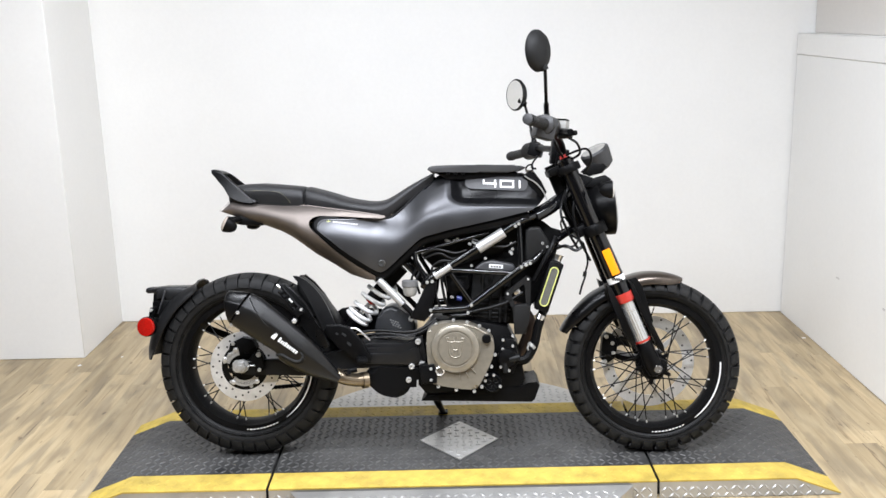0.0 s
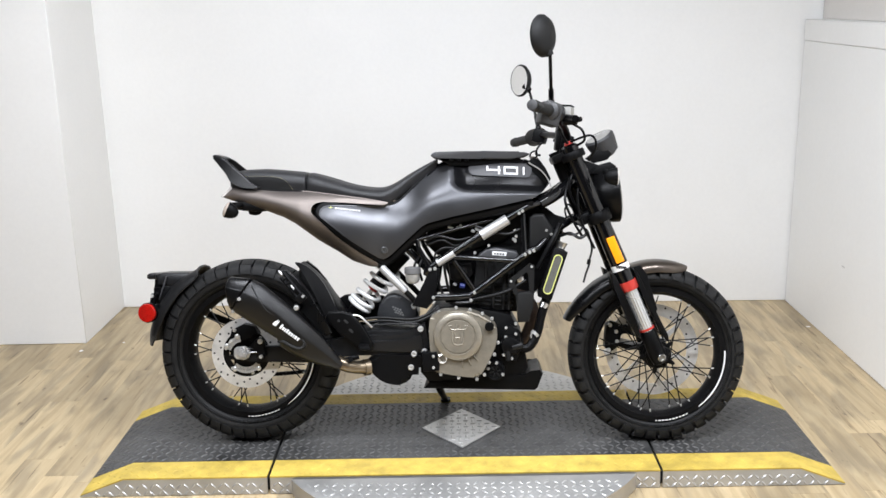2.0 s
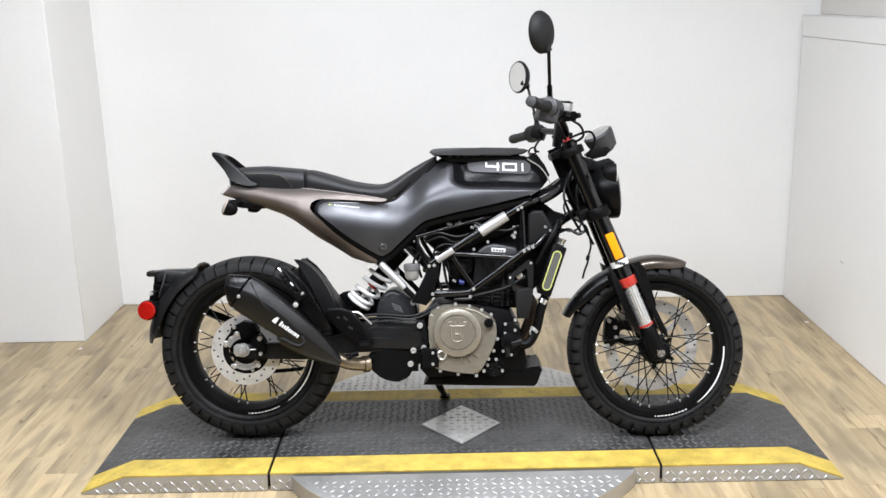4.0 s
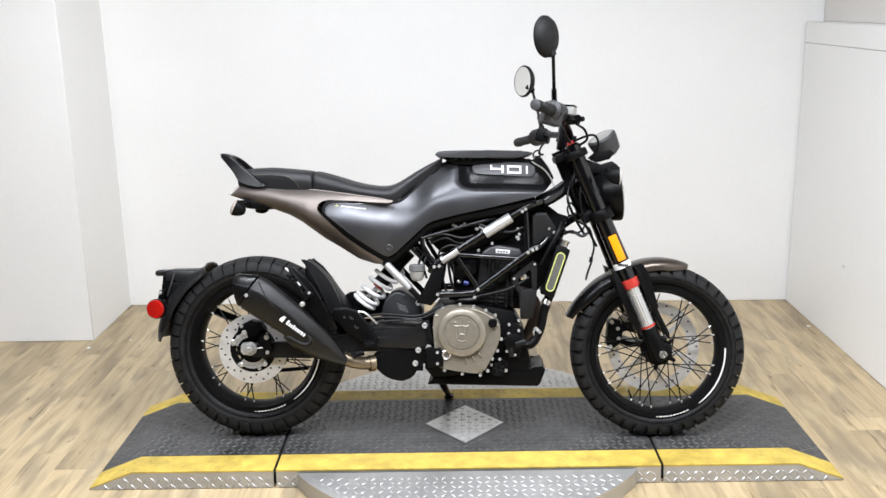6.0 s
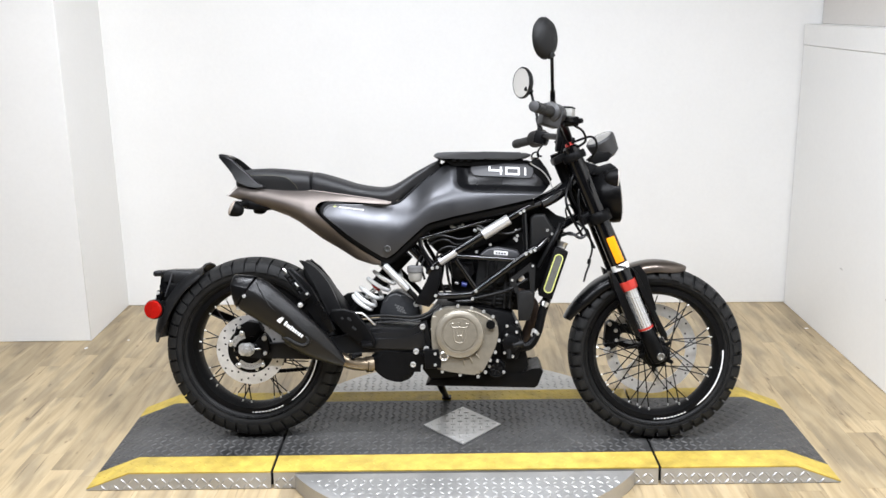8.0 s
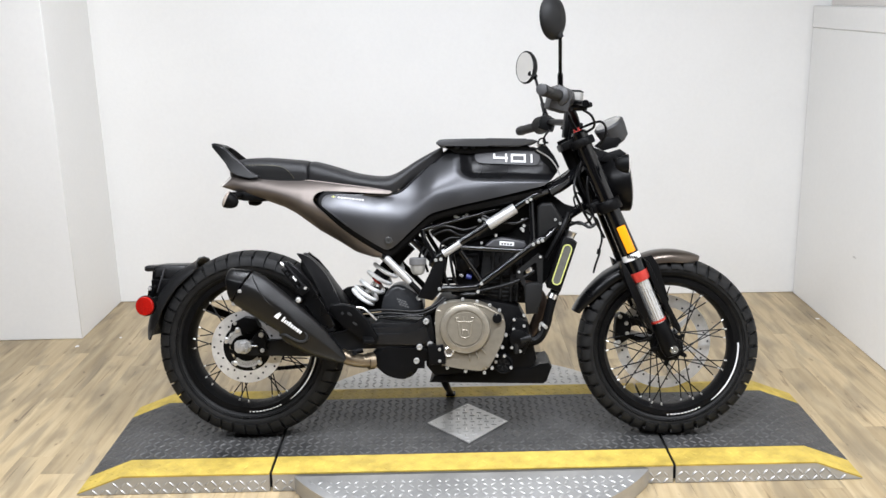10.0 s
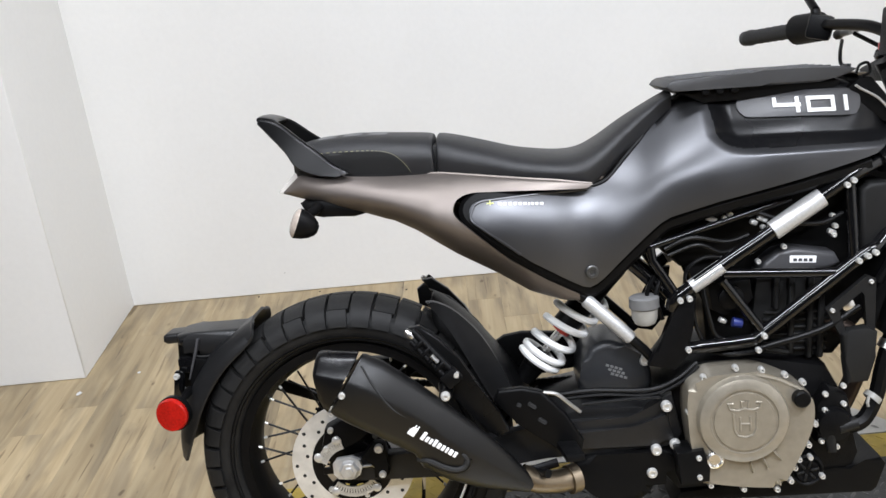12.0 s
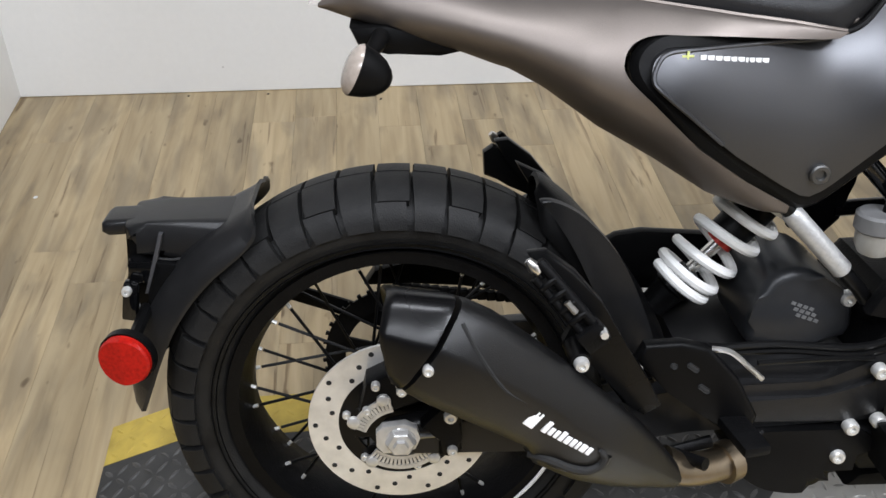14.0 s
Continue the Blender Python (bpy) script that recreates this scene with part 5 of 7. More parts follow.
for s in (-1, 1):
    bm = bmesh.new()
    a, b = (Vector((0.982, -0.27, 1.069)), Vector((0.933, -0.378, 1.075))) if s < 0 else (Vector((0.962, 0.315, 1.016)), Vector((0.904, 0.472, 1.008)))
    dz2 = ROLL * 0.235 * s - 0.015
    pts = [a.lerp(b, t) for t in np.linspace(0, 1, 15)]
    tube(bm, pts, [0.0185] + [0.0165 if i % 2 else 0.0155 for i in range(12)] + [0.018, 0.017], 16)
    part("grip", bm, GRIP_M, bike, "black rubber grip")
    bm = bmesh.new()
    d = (b - a).normalized()
    tube(bm, [b, b + d * 0.012, b + d * 0.014], [0.0165, 0.0165, 0.012], 16)
    part("bar_end", bm, CONTROL_M, bike, "bar-end weight")
    bm = bmesh.new()
    tube(bm, [a - d * 0.075, a - d * 0.07, a - d * 0.005, a], [0.022, 0.030, 0.031, 0.024], 18)
    block(bm, (0.064, 0.05, 0.068) if s < 0 else (0.05, 0.045, 0.05), (0.986, 0.245 * s, 1.053 + dz2), (0, 15, 17 * -s), 0.010)
    part("switch_housing", bm, CONTROL_M if s < 0 else BLACK_PLASTIC, bike, "black switch housing")
    bm = bmesh.new()
    tube(bm, spline([(1.030, 0.19 * s, 1.050 + dz2), (1.052, 0.23 * s, 1.044 + dz2), (1.060, 0.29 * s, 1.038 + dz2), (1.056, 0.345 * s, 1.033 + dz2)], 6), [0.009] * 10 + [0.0068] * 7 + [0.0105, 0.0105], 10)
    part("lever", bm, SATIN_BLACK, bike, "black hand lever")
    # mirror
    head = Vector((0.952, -0.43, 1.265)) if s < 0 else Vector((0.922, 0.47, 1.240))
    root = Vector((0.996, -0.20, 1.085)) if s < 0 else Vector((0.980, 0.25, 1.035))
    bm = bmesh.new()
    base = head + Vector((0.026, 0, -0.055)) if s < 0 else Vector((0.957, 0.44, 1.200))
    tube(bm, [root, root + Vector((0, 0, 0.02))], [0.012, 0.0095], 12)
    up = root + Vector((0, 0, 0.018))
    tube(bm, [up, up.lerp(base, 0.26), up.lerp(base, 0.28), base], [0.0085, 0.0080, 0.0052, 0.0052], 12)
    mir = part("mirror", bm, SATIN_BLACK, bike, "round black mirror on a thin stalk")
    bm = bmesh.new()
    prof = [(0.052, -0.004), (0.056, 0.002), (0.055, 0.010), (0.046, 0.022), (0.028, 0.031), (0.0001, 0.034)]
    rings = []
    for r, dep in prof:
        ring = []
        for w in np.linspace(0, 2 * math.pi, 32, endpoint=False):
            v = Vector((r * math.cos(w) * 1.0, 0, r * math.sin(w) * 1.08))
            ring.append(bm.verts.new(head + Matrix.Rotation(radians(90 + 35 * s), 3, "Z") @ (v + Vector((0, -dep, 0)))))
        rings.append(ring)
    for p, q in zip(rings, rings[1:]):
        bridge(bm, p, q)
    tube(bm, [base, base.lerp(head, 0.45)], [0.011, 0.014], 12)
    part("mirror_shell", bm, SHIELD_M, mir, "black plastic mirror shell", 50)
    bm = bmesh.new()
    ring = [bm.verts.new(head + Matrix.Rotation(radians(90 + 35 * s), 3, "Z") @ Vector((0.0505 * math.cos(w), 0.0025, 0.0505 * 1.08 * math.sin(w)))) for w in np.linspace(0, 2 * math.pi, 32, endpoint=False)]
    bm.faces.new(ring)
    part("mirror_glass", bm, MIRROR_M, mir, "round mirror glass")
bm = bmesh.new()
block(bm, (0.028, 0.075, 0.085), (1.036, 0.0, 1.000), (0, 6, 0), 0.006)
part("bar_riser", bm, CASTING, bike, "black bar riser")
# brake reservoir
bm = bmesh.new()
block(bm, (0.036, 0.055, 0.036), (1.048, -0.15, 1.070), (0, 4, -15), 0.005)
res = part("brake_reservoir", bm, RES_M, bike, "milky brake fluid reservoir")
bm = bmesh.new()
block(bm, (0.038, 0.057, 0.005), (1.048, -0.15, 1.0905), (0, 4, -15), 0.002)
tube(bm, [(1.03, -0.19, 1.04), (1.075, -0.18, 1.042)], 0.012, 12)
tube(bm, [(1.06, -0.2, 1.04), (1.085, -0.22, 1.045)], 0.008, 10)
part("reservoir_lid", bm, BLACK_PLASTIC, res)

bm = bmesh.new()
tube(bm, spline([(0.930, -0.094, 0.918), (0.940, -0.092, 0.911), (0.968, -0.092, 0.893), (0.990, -0.090, 0.866), (1.003, -0.088, 0.836)], 5), 0.0022, 6)
part("nose_edge", bm, SLEEVE_M, bike, "pale edge along the tank nose")

# ---- frame, engine ----
def both(line, r, name, mat, parent, label="", sides=12, per=5):
    """A bar on the bike's right and its twin on the left."""
    for s in (-1, 1):
        bm = bmesh.new()
        tube(bm, spline([(x, y * s, z) for x, y, z in line], per), r, sides)
        part(name, bm, mat, parent, label)


bm = bmesh.new()
tube(bm, [(1.05, 0, 0.93), (1.13, 0, 0.74)], 0.03, 16)
frame_ob = part("trellis_frame", bm, GLOSS_BLACK, bike, "glossy black steel trellis frame")
both([(1.078, 0.030, 0.856), (1.045, 0.060, 0.830), (1.007, 0.085, 0.806), (0.95, 0.112, 0.785), (0.903, 0.125, 0.766), (0.783, 0.125, 0.690), (0.621, 0.125, 0.590), (0.600, 0.12, 0.560)], 0.0125, "frame_tube", GLOSS_BLACK, frame_ob)
both([(1.090, 0.022, 0.868), (1.045, 0.058, 0.835), (1.007, 0.085, 0.809), (0.962, 0.106, 0.786)], 0.0205, "frame_beam", GLOSS_BLACK, frame_ob)
both([(0.690, 0.125, 0.618), (0.894, 0.125, 0.603)], 0.0085, "frame_tube", GLOSS_BLACK, frame_ob)
both([(0.688, 0.125, 0.606), (0.754, 0.125, 0.509)], 0.0085, "frame_tube", GLOSS_BLACK, frame_ob)
both([(0.610, 0.12, 0.488), (0.640, 0.125, 0.489), (0.735, 0.125, 0.494), (0.756, 0.125, 0.506), (0.921, 0.125, 0.626), (0.955, 0.12, 0.645), (1.00, 0.09, 0.687), (1.06, 0.05, 0.725), (1.105, 0.02, 0.748)], 0.0118, "frame_tube", GLOSS_BLACK, frame_ob)
both([(0.573, 0.11, 0.648), (0.608, 0.12, 0.588)], 0.008, "frame_tube", GLOSS_BLACK, frame_ob)
both([(0.570, 0.11, 0.673), (0.669, 0.11, 0.699), (0.813, 0.11, 0.737)], 0.0065, "frame_tube", GLOSS_BLACK, frame_ob)
both([(0.909, 0.12, 0.755), (0.915, 0.12, 0.626)], 0.0095, "frame_tube", GLOSS_BLACK, frame_ob)
both([(0.570, 0.11, 0.673), (0.573, 0.11, 0.648)], 0.008, "frame_tube", GLOSS_BLACK, frame_ob)
both([(0.60, 0.085, 0.575), (0.52, 0.08, 0.655), (0.42, 0.06, 0.725), (0.20, 0.05, 0.795)], 0.011, "frame_tube", GLOSS_BLACK, frame_ob)
both([(0.742, 0.132, 0.479), (0.853, 0.132, 0.506), (0.919, 0.130, 0.542)], 0.006, "brace_rod", SATIN_BLACK, frame_ob)
A, B = Vector((0.783, 0.125, 0.690)), Vector((0.621, 0.125, 0.590))
d = (A - B).normalized()
for s in (-1, 1):
    for t0, t1, r in ((0.016, 0.080, 0.0132), (0.182, 0.282, 0.0172)):
        bm = bmesh.new()
        b0 = Vector((B.x, B.y * s, B.z))
        tube(bm, [b0 + d * t0, b0 + d * (t0 + 0.001), b0 + d * (t1 - 0.001), b0 + d * t1], [0.012, r, r, 0.012], 16)
        part("tube_sleeve", bm, SLEEVE_M, frame_ob, "pale silver sleeve on the frame tube")
    bm = bmesh.new()
    prism(bm, [(0.552, 0.463), (0.60, 0.452), (0.622, 0.476), (0.634, 0.53), (0.642, 0.582), (0.607, 0.580), (0.594, 0.53), (0.565, 0.49)], 0.112 * s, 0.135 * s, 0.006)
    part("pivot_plate", bm, CASTING, frame_ob, "black cast pivot plate")

# engine
bm = bmesh.new()
prism(bm, [(0.575, 0.24), (0.60, 0.21), (0.90, 0.205), (0.925, 0.26), (0.905, 0.36), (0.87, 0.43), (0.74, 0.458), (0.62, 0.455), (0.575, 0.40)], -0.105, 0.105, 0.012)
engine = part("engine", bm, CASTING, bike, "black single-cylinder engine")
bm = bmesh.new()
prism(bm, [(0.758, 0.44), (0.872, 0.44), (0.885, 0.60), (0.76, 0.612), (0.75, 0.53)], -0.078, 0.078, 0.010)
cyl = part("cylinder", bm, SHIELD_M, bike, "black cylinder with cooling fins and ribs")
for k in range(6):
    bm = bmesh.new()
    block(bm, (0.118, 0.168, 0.006), (0.818 + 0.002 * k, 0, 0.458 + 0.0135 * k), (0, 3, 0), 0.002, 1)
    part("fin", bm, SHIELD_M, cyl)
for x, z0, z1 in ((0.790, 0.535, 0.605), (0.815, 0.45, 0.60), (0.848, 0.44, 0.60), (0.866, 0.44, 0.56)):
    bm = bmesh.new()
    block(bm, (0.011, 0.02, z1 - z0), (x, -0.083, (z0 + z1) / 2), (0, 3, 0), 0.003, 1)
    part("rib", bm, SHIELD_M, cyl)
bm = bmesh.new()
prism(bm, [(0.757, 0.606), (0.770, 0.626), (0.792, 0.642), (0.822, 0.646), (0.890, 0.633), (0.899, 0.614), (0.88, 0.606)], -0.100, 0.100, 0.008, 3)
headc = part("head_cover", bm, BADGE_M, bike, "dark grey cylinder head cover with a small label")
bm = bmesh.new()
block(bm, (0.046, 0.002, 0.013), (0.834, -0.1008, 0.626), (0, 5, 0), 0.001, 1)
part("cover_label", bm, PRINT_M, headc, "small white label")
bm = bmesh.new()
for k in range(4):
    block(bm, (0.006, 0.001, 0.005), (0.820 + 0.009 * k, -0.1022, 0.6265 - 0.0008 * k), (0, 5, 0), 0)
part("label_print", bm, BADGE_M, headc)
# clutch cover
bm = bmesh.new()
out = [(0.618, 0.436), (0.640, 0.447), (0.664, 0.452), (0.728, 0.452), (0.766, 0.440), (0.808, 0.416), (0.822, 0.396), (0.824, 0.361), (0.812, 0.321), (0.792, 0.281), (0.774, 0.249), (0.764, 0.240), (0.750, 0.238), (0.699, 0.243), (0.640, 0.254), (0.624, 0.262), (0.612, 0.327), (0.609, 0.388), (0.611, 0.420)]
out = [tuple(p.to_2d()) for p in spline([Vector((a, b, 0)) for a, b in out], 3, True)]
prism(bm, out, -0.176, -0.104, 0.014, 3)
cover = part("clutch_cover", bm, BRONZE, bike, "bronze-coloured clutch cover")
bm = bmesh.new()
lathe(bm, [(0.078, -0.150), (0.078, -0.184), (0.075, -0.191), (0.064, -0.196), (0.0575, -0.196), (0.0565, -0.1935), (0.053, -0.1935), (0.052, -0.196), (0.0001, -0.1968)], 64, (0.701, 0, 0.372))
part("clutch_dome", bm, BRONZE, cover, "round bronze clutch dome with a raised emblem")
# raised emblem: a crown of three prongs over a shield with a crossed bar in it
EMBLEM = [[(-0.020, 0.020), (-0.0185, -0.012), (-0.013, -0.022), (0.0, -0.0255), (0.013, -0.022), (0.0185, -0.012), (0.020, 0.020)],
          [(-0.0085, 0.012), (-0.0085, -0.014)], [(0.0085, 0.012), (0.0085, -0.014)], [(-0.0085, -0.001), (0.0085, -0.001)],
          [(-0.024, 0.026), (-0.012, 0.0235), (0.0, 0.0265), (0.012, 0.0235), (0.024, 0.026)],
          [(-0.025, 0.026), (-0.028, 0.037), (-0.019, 0.037)], [(-0.005, 0.029), (-0.006, 0.040), (0.006, 0.040), (0.005, 0.029)], [(0.025, 0.026), (0.028, 0.037), (0.019, 0.037)]]
for line in EMBLEM:
    bm = bmesh.new()
    tube(bm, [(0.701 + x, -0.1966, 0.370 + z) for x, z in line], 0.0021, 8)
    part("emblem_bar", bm, BRONZE, cover)
bm = bmesh.new()
tube(bm, [(0.728, -0.1745, 0.4475), (0.766, -0.1745, 0.4355), (0.805, -0.1745, 0.413)], 0.0035, 8)
part("cover_ridge", bm, BRONZE, cover, "straight raised ridge of the cover")
for k in range(3):
    a = radians(-52 - 15 * k)
    bm = bmesh.new()
    block(bm, (0.028, 0.014, 0.0036), (0.701 + 0.089 * math.cos(a), -0.176, 0.372 + 0.089 * math.sin(a)), (0, -math.degrees(a), 0), 0.0015, 1)
    part("cover_rib", bm, BRONZE, cover)
bm = bmesh.new()
lathe(bm, [(0.0155, -0.174), (0.0155, -0.184), (0.012, -0.186), (0.0095, -0.182), (0.0001, -0.182)], 24, (0.650, 0, 0.300))
part("oil_plug", bm, STEEL, cover, "steel oil plug")
bm = bmesh.new()
lathe(bm, [(0.0145, -0.172), (0.0145, -0.190), (0.012, -0.193), (0.0001, -0.193)], 20, (0.800, 0, 0.402))
part("filler_cap", bm, BLACK_PLASTIC, cover, "dark oil filler cap")
bm = bmesh.new()
prism(bm, [(0.585, 0.318), (0.632, 0.322), (0.642, 0.290), (0.640, 0.262), (0.590, 0.258)], -0.186, -0.13, 0.005)
part("cover_bracket", bm, BLACK_PLASTIC, cover, "black bracket beside the cover")
bolts(cover, [(x, -0.164, z) for x, z in ((0.640, 0.447), (0.662, 0.446), (0.695, 0.460), (0.739, 0.453), (0.778, 0.441), (0.808, 0.425), (0.827, 0.348), (0.815, 0.310), (0.798, 0.284), (0.783, 0.245), (0.759, 0.231), (0.701, 0.236), (0.644, 0.247), (0.612, 0.386))], 0.0054, 0.010)
bolts(cover, [(x, -0.186, z) for x, z in ((0.622, 0.308), (0.622, 0.272))], 0.0048, 0.006)
# pump and covers ahead of the clutch
bm = bmesh.new()
prism(bm, [(0.838, 0.300), (0.885, 0.282), (0.905, 0.33), (0.893, 0.385), (0.862, 0.40), (0.840, 0.37)], -0.142, -0.10, 0.008)
pump = part("water_pump", bm, CASTING, bike, "black water pump cover")
bm = bmesh.new()
lathe(bm, [(0.030, -0.10), (0.032, -0.145), (0.028, -0.156), (0.012, -0.160), (0.0001, -0.161)], 28, (0.866, 0, 0.335))
part("pump_body", bm, CASTING, pump)
bm = bmesh.new()
tube(bm, [(0.872, -0.150, 0.330), (0.905, -0.148, 0.336)], [0.0125, 0.0115], 14)
tube(bm, [(0.858, -0.150, 0.318), (0.860, -0.154, 0.288)], [0.010, 0.008], 12)
part("pump_neck", bm, SHIELD_M, pump, "dark hose neck")
bm = bmesh.new()
lathe(bm, [(0.030, -0.09), (0.030, -0.146), (0.026, -0.150), (0.022, -0.146), (0.020, -0.150), (0.012, -0.148), (0.0001, -0.148)], 28, (0.818, 0, 0.252))
cap = part("filter_cap", bm, CASTING, bike, "black oil filter cap")
for k in range(6):
    bm = bmesh.new()
    w = radians(60 * k + 12)
    block(bm, (0.014, 0.006, 0.004), (0.818 + 0.013 * math.cos(w), -0.1495, 0.252 + 0.013 * math.sin(w)), (0, -math.degrees(w), 0), 0.001, 1)
    part("cap_rib", bm, SHIELD_M, cap)
bolts(pump, [(x, -0.146, z) for x, z in ((0.853, 0.392), (0.852, 0.362), (0.880, 0.352), (0.884, 0.372), (0.871, 0.293), (0.842, 0.345), (0.884, 0.405), (0.90, 0.33), (0.845, 0.305))], 0.0048, 0.005)
bolts(bike, [(x, -0.152, z) for x, z in ((0.795, 0.262), (0.842, 0.243), (0.822, 0.280))], 0.0050, 0.008)
bolts(bike, [(x, -0.136, z) for x, z in ((0.579, 0.388), (0.557, 0.307), (0.591, 0.315), (0.547, 0.264))], 0.0098, 0.009)
bolts(bike, [(0.554, -0.074, 0.455)], 0.0098, 0.009)
bolts(frame_ob, [(x, -0.140, z) for x, z in ((0.897, 0.757), (0.908, 0.764), (0.915, 0.625), (0.930, 0.632), (0.943, 0.637), (0.612, 0.580), (0.628, 0.582), (0.742, 0.480), (0.753, 0.505), (0.622, 0.490))], 0.0052, 0.007)
bolts(bike, [(x, -0.105, z) for x, z in ((0.80, 0.653), (0.884, 0.70), (0.888, 0.682), (0.766, 0.69), (0.772, 0.683), (0.70, 0.712), (0.71, 0.718), (0.985, 0.70), (1.0, 0.688), (0.755, 0.63), (0.885, 0.667))], 0.0048, 0.008)
# box behind the radiator
bm = bmesh.new()
prism(bm, [(0.928, 0.637), (0.930, 0.742), (0.945, 0.753), (0.977, 0.753), (1.010, 0.700), (1.008, 0.688), (0.955, 0.628), (0.942, 0.628)], -0.112, 0.112, 0.010, 3)
part("side_box", bm, SHIELD_M, bike, "dark grey plastic box behind the radiator")
# throttle body and airbox
bm = bmesh.new()
prism(bm, [(0.59, 0.66), (0.70, 0.725), (0.82, 0.750), (0.93, 0.775), (0.93, 0.72), (0.85, 0.66), (0.72, 0.63), (0.63, 0.62)], -0.060, 0.060, 0.012)
part("airbox", bm, BLACK_PLASTIC, bike, "black airbox under the tank")
bm = bmesh.new()
prism(bm, [(0.668, 0.595), (0.745, 0.597), (0.750, 0.560), (0.732, 0.541), (0.695, 0.530), (0.674, 0.545)], -0.095, 0.04, 0.010)
thr = part("throttle_body", bm, CASTING, bike, "dark cast throttle body")
bm = bmesh.new()
lathe(bm, [(0.022, -0.09), (0.022, -0.104), (0.016, -0.108), (0.0001, -0.108)], 20, (0.708, 0, 0.566))
part("throttle_pulley", bm, CASTING, thr)
bm = bmesh.new()
tube(bm, [(0.706, -0.112, 0.526), (0.722, -0.112, 0.522)], 0.0085, 10)
part("connector", bm, BLUE_M, bike, "small blue connector")
for x, z, w in ((0.738, 0.527, 0.012), (0.690, 0.528, 0.014), (0.765, 0.705, 0.018), (0.75, 0.70, 0.012), (0.678, 0.712, 0.02), (0.882, 0.672, 0.014)):
    bm = bmesh.new()
    block(bm, (w, 0.012, 0.009), (x, -0.105, z), (0, 25, 0), 0.002, 1)
    part("clip", bm, SILVER_TUBE, bike, "small grey clip")
# bracket and shield
def ring_plate(bm, outer, inner, y0, y1):
    """A flat plate with a window; both outlines have as many points."""
    loops = [[bm.verts.new((x, y, z)) for x, z in o] for o, y in ((outer, y0), (inner, y0), (inner, y1), (outer, y1))]
    for a, b in zip(loops, loops[1:] + loops[:1]):
        bridge(bm, a, b)
    bmesh.ops.bevel(bm, geom=[e for e in bm.edges if e.calc_face_angle(0) > 1.0 and abs(e.verts[0].co.y - e.verts[1].co.y) < 1e-5], offset=0.0015, segments=1, affect="EDGES")


bm = bmesh.new()
ring_plate(bm, [(0.860, 0.542), (0.930, 0.597), (0.945, 0.590), (0.942, 0.498), (0.884, 0.492)], [(0.882, 0.538), (0.920, 0.569), (0.925, 0.563), (0.928, 0.508), (0.892, 0.504)], -0.137, -0.125)
shield = part("shield_bracket", bm, SHIELD_M, engine, "dark grey bracket with a window")
bm = bmesh.new()
prism(bm, [(0.884, 0.497), (0.896, 0.506), (0.928, 0.508), (0.943, 0.499), (0.938, 0.455), (0.926, 0.410), (0.890, 0.409), (0.888, 0.45)], -0.150, -0.122, 0.007)
part("side_shield", bm, SHIELD_M, shield, "dark grey shield")
bolts(shield, [(0.870, -0.138, 0.540), (0.936, -0.138, 0.586)], 0.0042, 0.004, "small dark bolt")
# black cover and wiring tray between the frame tubes
bm = bmesh.new()
prism(bm, [(0.672, 0.47), (0.668, 0.55), (0.655, 0.615), (0.60, 0.66), (0.595, 0.70), (0.70, 0.742), (0.93, 0.775), (0.962, 0.778), (0.985, 0.762), (1.018, 0.748), (1.050, 0.738), (1.048, 0.712), (1.03, 0.655), (1.005, 0.60), (0.982, 0.53), (0.955, 0.50), (0.90, 0.43), (0.70, 0.44)], -0.050, 0.050, 0.010)
part("inner_cover", bm, BLACK_PLASTIC, bike, "black plastic tray between the frame tubes")
bm = bmesh.new()
lathe(bm, [(0.011, -0.118), (0.011, -0.132), (0.005, -0.134), (0.0001, -0.134)], 8, (0.900, 0, 0.545))
part("hex_nut", bm, STEEL, engine, "steel nut")
# exhaust header
bm = bmesh.new()
tube(bm, spline([(0.875, -0.03, 0.50), (0.92, -0.05, 0.478), (0.945, -0.06, 0.437), (0.932, -0.06, 0.385), (0.89, -0.05, 0.30), (0.80, -0.04, 0.22)], 6), 0.018, 14)
part("header_pipe", bm, HEADER_M, bike, "dark heat-stained header pipe")

# cables and hoses
def cable(line, r):
    """A hose or cable along a line of bends."""
    bm = bmesh.new()
    tube(bm, spline(line, 6), r, 8)
    part("hose" if r > 0.008 else "cable", bm, BLACK_PLASTIC if r > 0.008 else SATIN_BLACK, bike)


cable([(0.985, -0.10, 0.478), (0.979, -0.105, 0.464), (0.966, -0.108, 0.422), (0.953, -0.110, 0.368), (0.928, -0.115, 0.326), (0.892, -0.12, 0.318)], 0.0145)
cable([(1.026, -0.10, 0.719), (1.013, -0.12, 0.689), (0.987, -0.125, 0.640), (0.955, -0.12, 0.580)], 0.0085)
cable([(0.375, -0.11, 0.415), (0.397, -0.12, 0.419), (0.453, -0.125, 0.424), (0.550, -0.13, 0.419), (0.601, -0.13, 0.435), (0.638, -0.125, 0.462)], 0.0045)
cable([(0.40, -0.115, 0.408), (0.47, -0.125, 0.414), (0.55, -0.13, 0.409), (0.605, -0.13, 0.427), (0.64, -0.125, 0.455)], 0.0045)
cable([(0.430, -0.130, 0.401), (0.515, -0.132, 0.405), (0.570, -0.134, 0.405)], 0.0035)
cable([(0.595, -0.11, 0.667), (0.64, -0.12, 0.685), (0.70, -0.115, 0.672), (0.74, -0.11, 0.68)], 0.004)
cable([(0.60, -0.11, 0.655), (0.65, -0.12, 0.672), (0.69, -0.12, 0.655), (0.73, -0.11, 0.662)], 0.0035)
